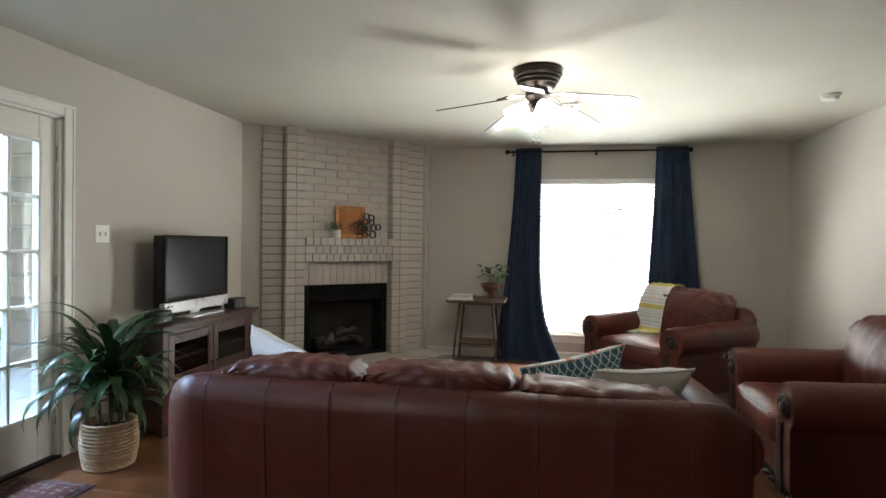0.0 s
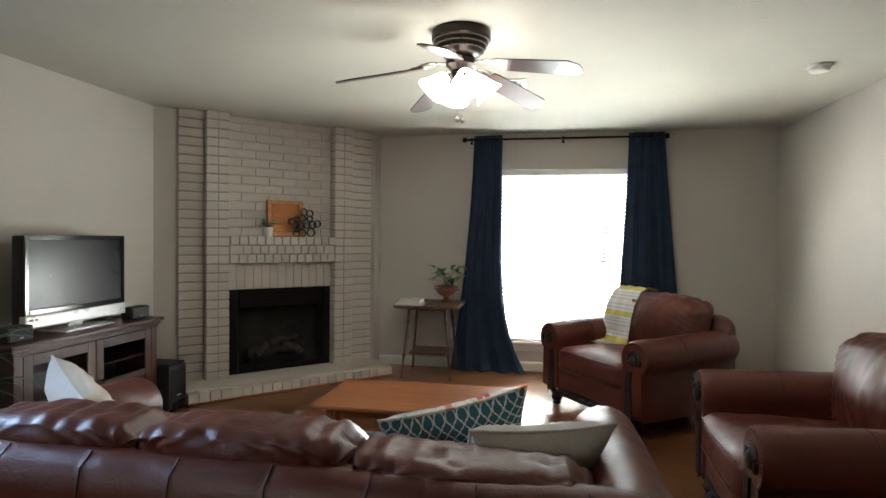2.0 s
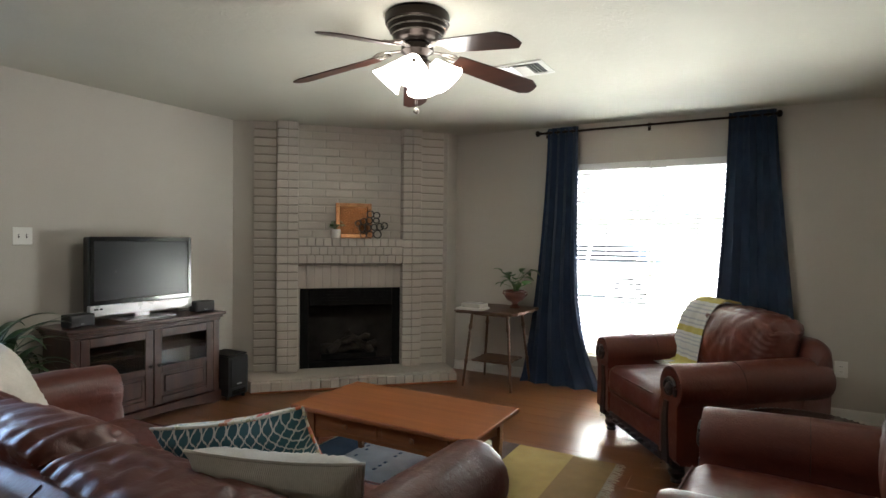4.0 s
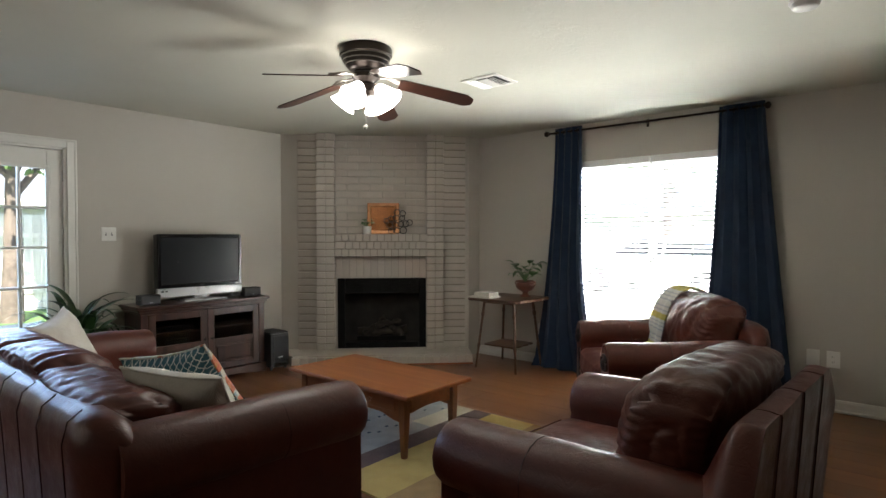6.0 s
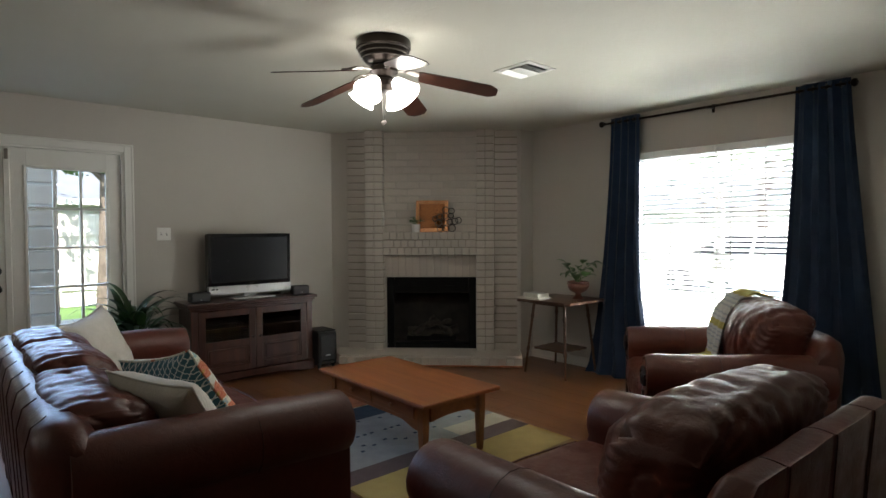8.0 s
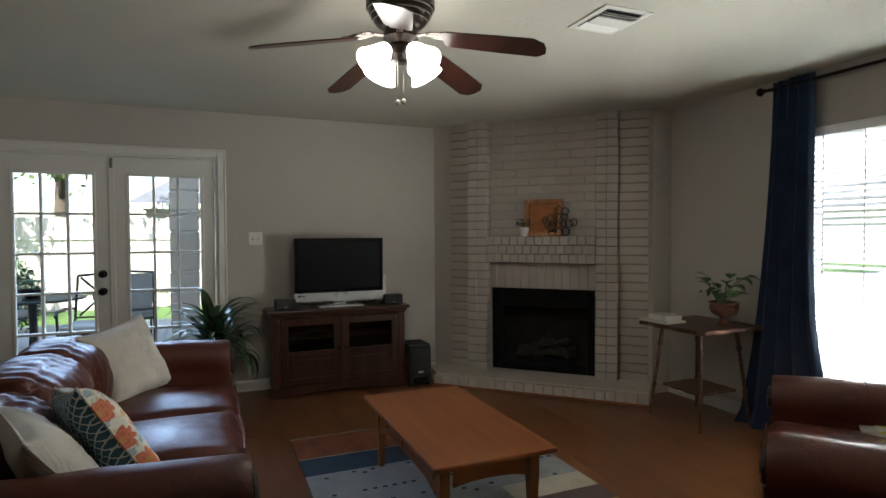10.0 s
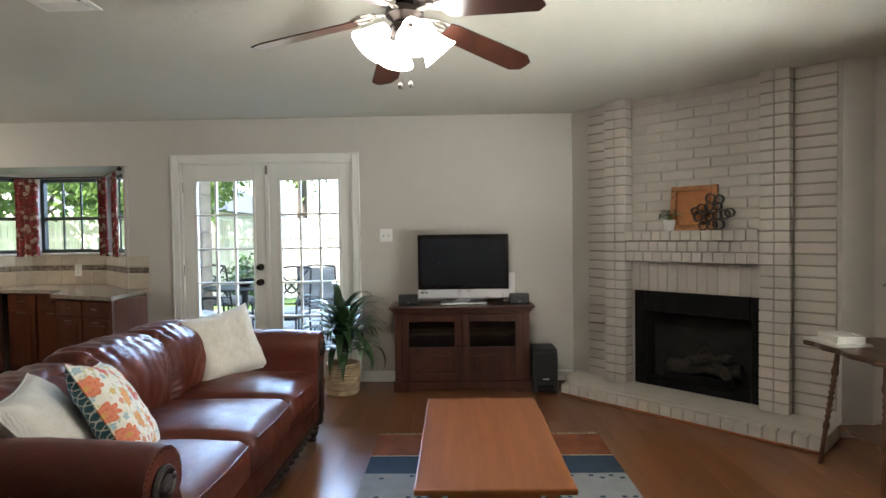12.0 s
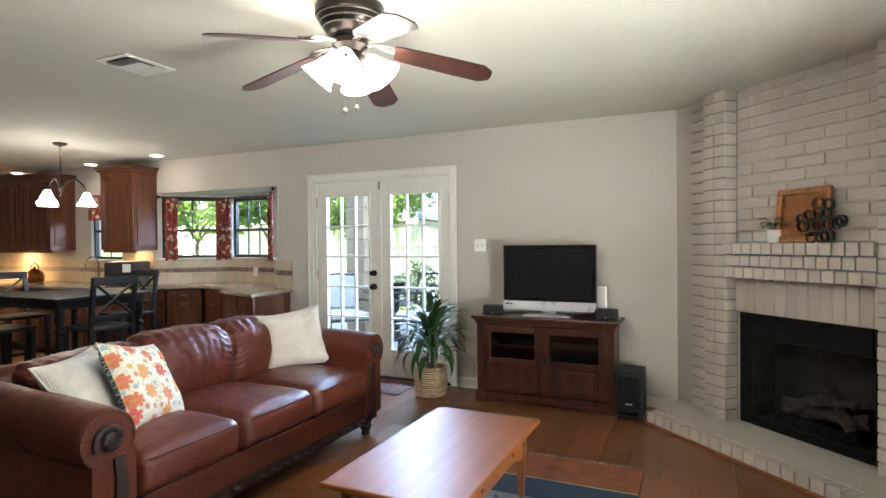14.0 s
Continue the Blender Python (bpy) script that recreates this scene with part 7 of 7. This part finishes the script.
def patio_chair(x, y, turn, style):
    t = thing("patio_chair", pose(x, y, -0.045, 0, 0, turn), "dark metal patio armchair with a grey cushion and crossed back" if style else "dark metal patio chair with a tall sling back", "chair", "patio chairs")
    for sx in (-1, 1):
        part("leg", tube(B(), [(sx * 0.27, 0.27, 0.0), (sx * 0.27, 0.25, 0.40), (sx * 0.28, 0.24, 0.62)], 0.014, 6), BLACKMETAL, t)
        part("leg", tube(B(), [(sx * 0.26, -0.30, 0.0), (sx * 0.26, -0.25, 0.40), (sx * 0.25, -0.36, 0.98)], 0.014, 6), BLACKMETAL, t)
        part("armrest", tube(B(), [(sx * 0.28, 0.28, 0.60), (sx * 0.29, 0.20, 0.64), (sx * 0.29, -0.10, 0.64), (sx * 0.26, -0.29, 0.62)], 0.017, 6), BLACKMETAL, t)
    part("seat_frame", boxed(-0.26, 0.26, -0.26, 0.26, 0.385, 0.41, 0.004), BLACKMETAL, t)
    part("seat_cushion", soft_box(B(), 0, 0, 0.455, 0.52, 0.52, 0.09, 0.03, 5), PATIOCLOTH, t, "grey seat cushion", 60)
    part("top_rail", tube(B(), [(-0.25, -0.36, 0.98), (0, -0.37, 1.0), (0.25, -0.36, 0.98)], 0.016, 6), BLACKMETAL, t)
    part("lower_rail", tube(B(), [(-0.25, -0.28, 0.52), (0.25, -0.28, 0.52)], 0.012, 6), BLACKMETAL, t)
    if style:
        for s in (-1, 1):
            part("cross_bar", tube(B(), [(-s * 0.22, -0.285, 0.54), (0, -0.32 - 0.01 * s, 0.75), (s * 0.22, -0.355, 0.96)], 0.014, 6), BLACKMETAL, t)
        part("back_ring", tube(B(), [(0.09 * math.cos(a), -0.325 - 0.025 * math.sin(a), 0.75 + 0.09 * math.sin(a)) for a in [2 * math.pi * k / 16 for k in range(17)]], 0.013, 6), BLACKMETAL, t)
    else:
        part("sling", rings_mesh(B(), [[(-0.24, y, z), (0.24, y, z), (0.24, y - 0.006, z), (-0.24, y - 0.006, z)] for y, z in ((-0.27, 0.50), (-0.30, 0.65), (-0.33, 0.82), (-0.362, 0.97))]), PATIOCLOTH, t)


patio_chair(-4.55, 2.15, -95, True)
patio_chair(-4.25, 1.15, -40, False)
patio_chair(-6.0, 0.9, 70, True)
patio_chair(-5.6, 2.35, 100, False)
ptb = thing("patio_table", pose(-5.15, 1.45, -0.045), "round dark metal patio table", "table")
part("tabletop", lathe(B(), [(0.50, 0.70), (0.52, 0.71), (0.52, 0.725), (0.50, 0.73)], 32), BLACKMETAL, ptb)
part("pedestal", lathe(B(), [(0.26, 0.0), (0.24, 0.03), (0.05, 0.06), (0.035, 0.40), (0.05, 0.68), (0.14, 0.70)], 20), BLACKMETAL, ptb, "", 40)
pp = thing("potted_plant", pose(-5.15, 1.45, 0.686), "green plant in a dark bowl on the patio table", "plant")
part("bowl", lathe(B(), [(0.06, 0), (0.10, 0.04), (0.14, 0.10), (0.13, 0.10), (0.09, 0.05)], 20), BLACKMETAL, pp, "", 50)
leafy(pp, 0.08, 0.16, 14, 0.09, 14)


def tree(x, y, height, spread, trunk, seed):
    rnd = random.Random(seed)
    t = thing("tree", pose(x, y, -0.14), "mature leafy yard tree with spreading limbs", "tree", "yard trees")
    fork = height * 0.38
    part("trunk", tube(B(), [(0, 0, -0.05), (0.05, 0.02, fork * 0.4), (-0.04, 0.05, fork), (0.02, 0.08, height * 0.6)], lambda u: trunk * (1.15 - 0.75 * u), 10), BARK, t, "", 60)
    bm = B()
    tips = []
    for i in range(9):
        a = i * 2.4 + rnd.uniform(-0.3, 0.3)
        r = spread * rnd.uniform(0.55, 0.95)
        h0 = fork * rnd.uniform(0.8, 1.3)
        tip = Vector((r * math.cos(a), r * math.sin(a), height * rnd.uniform(0.45, 0.95)))
        pts = [Vector((0, 0.05, h0)), Vector((0, 0, h0)).lerp(tip, 0.45) + Vector((0, 0, 0.3)), tip]
        tube(bm, pts, lambda u: trunk * 0.45 * (1 - 0.85 * u), 6)
        tips += [pts[1].lerp(tip, k) for k in (0.0, 0.35, 0.7, 1.0)]
    part("limbs", bm, BARK, t, "", 60)
    verts, faces = [], []
    for c in tips:
        cr = spread * rnd.uniform(0.20, 0.36)
        for _ in range(130):
            d = Vector((rnd.gauss(0, 1), rnd.gauss(0, 1), rnd.gauss(0, 0.7)))
            p = c + d.normalized() * cr * rnd.random() ** 0.45
            s = rnd.uniform(0.06, 0.13)
            u = Vector((rnd.gauss(0, 1), rnd.gauss(0, 1), rnd.gauss(0, 1))).normalized()
            w = u.orthogonal().normalized()
            k = len(verts)
            verts += [p - u * s, p + w * s * 0.5, p + u * s, p - w * s * 0.5]
            faces.append((k, k + 1, k + 2, k + 3))
    me = bpy.data.meshes.new("crown")
    me.from_pydata([tuple(v) for v in verts], [], faces)
    me.materials.append(FOLIAGE)
    cr = new("crown", me)
    cr.parent = t
    return t


tree(-9.3, 4.4, 7.0, 2.6, 0.16, 1)
tree(-12.5, 0.2, 7.5, 3.2, 0.20, 2)
tree(-13.5, -4.5, 8.0, 3.4, 0.22, 3)
tree(-15.0, 8.5, 8.5, 3.4, 0.22, 5)
tree(-9.7, -1.9, 4.4, 1.9, 0.09, 11)
tree(-9.6, -4.9, 4.6, 2.0, 0.10, 12)
tree(-9.5, -7.6, 4.6, 2.0, 0.10, 13)
tree(-5.0, 24.5, 8.0, 3.2, 0.2, 6)
tree(3.0, 25.5, 8.0, 3.4, 0.2, 7)
rnd = random.Random(31)
sh = thing("shrub", pose(-7.6, 0.55, -0.14), "light green garden shrub beside the patio", "shrub")
verts, faces = [], []
for _ in range(900):
    d = Vector((rnd.gauss(0, 1), rnd.gauss(0, 1), rnd.gauss(0, 1))).normalized() * rnd.random() ** 0.4
    p = Vector((d.x * 0.42, d.y * 0.42, 0.62 + d.z * 0.60))
    u = Vector((rnd.gauss(0, 1), rnd.gauss(0, 1), rnd.gauss(0, 1))).normalized()
    w = u.orthogonal().normalized()
    k = len(verts)
    verts += [p - u * 0.05, p + w * 0.025, p + u * 0.05, p - w * 0.025]
    faces.append((k, k + 1, k + 2, k + 3))
me = bpy.data.meshes.new("leaves")
me.from_pydata([tuple(v) for v in verts], [], faces)
me.materials.append(LEAF2)
o = new("leaves", me)
o.parent = sh
part("stems", tube(B(), [(0, 0, 0), (0.03, 0, 0.5), (0, 0.02, 0.9)], 0.02, 6), BARK, sh)


def far_house(x0, x1, y0, y1, h, ridge):
    t = thing("neighbour_house", pose(0, 0, -0.14), "pale single-storey neighbouring house with a grey hipped roof", "house", "neighbouring houses")
    part("wall", boxed(x0, x1, y0, y1, 0, h), HOUSEWALL, t)
    e = 0.5
    a = [(x0 - e, y0 - e, h), (x1 + e, y0 - e, h), (x1 + e, y1 + e, h), (x0 - e, y1 + e, h)]
    xm = (x0 + x1) / 2
    bm = B()
    v = [bm.verts.new(p) for p in a] + [bm.verts.new((xm, y0 + 2.5, ridge)), bm.verts.new((xm, y1 - 2.5, ridge))]
    for f in ((0, 1, 4), (1, 2, 5, 4), (2, 3, 5), (3, 0, 4, 5), (3, 2, 1, 0)):
        bm.faces.new([v[k] for k in f])
    part("roof", bm, SHINGLE, t)
    part("fascia", boxed(x1 + e - 0.04, x1 + e + 0.01, y0 - e, y1 + e, h - 0.16, h + 0.02), TRIM, t)
    for y in (y0 + 1.5, y0 + 4.5, y1 - 1.8):
        w = part("window", boxed(x1 - 0.02, x1 + 0.03, y - 0.55, y + 0.55, 0.9, 2.1), TRIM, t)
        part("pane", boxed(x1 + 0.03, x1 + 0.036, y - 0.48, y + 0.48, 0.97, 2.03), TVBLACK, w)


far_house(-26, -17, 1.5, 14, 2.5, 4.9)
far_house(-27, -18, -18, -5, 2.5, 4.9)
far_house(-24, 9, 32, 44, 2.7, 5.4)

# ---- floor planks ----
plank_full = mesh_of(boxed(-0.5, 0.5, -0.0961, 0.0961, -0.008, 0.0, 0.0006), FLOORWOOD)
rnd = random.Random(11)
rest = B()
y, row = -4.3, 0
while y < YN:
    x = XW - 0.1 - rnd.uniform(0, 1.2)
    while x < 4.2:
        L = rnd.choice((0.95, 1.2, 1.25, 1.3))
        a, b = max(x, XW - 0.10), min(x + L, 4.2)
        if b - a > 0.03:
            if y > 1.2 and a < 2.6:
                shared("plank", plank_full, floor_ob, Matrix.Translation(((a + b) / 2, y + 0.0965, 0)) @ Matrix.Diagonal((b - a - 0.0008, 1, 1, 1)))
            else:
                box(rest, a + 0.0004, b - 0.0004, y + 0.0004, y + 0.1926, -0.008, 0.0)
        x += L
    y += 0.193
    row += 1
tagged(part("planks", rest, FLOORWOOD, floor_ob), kind="stuff")
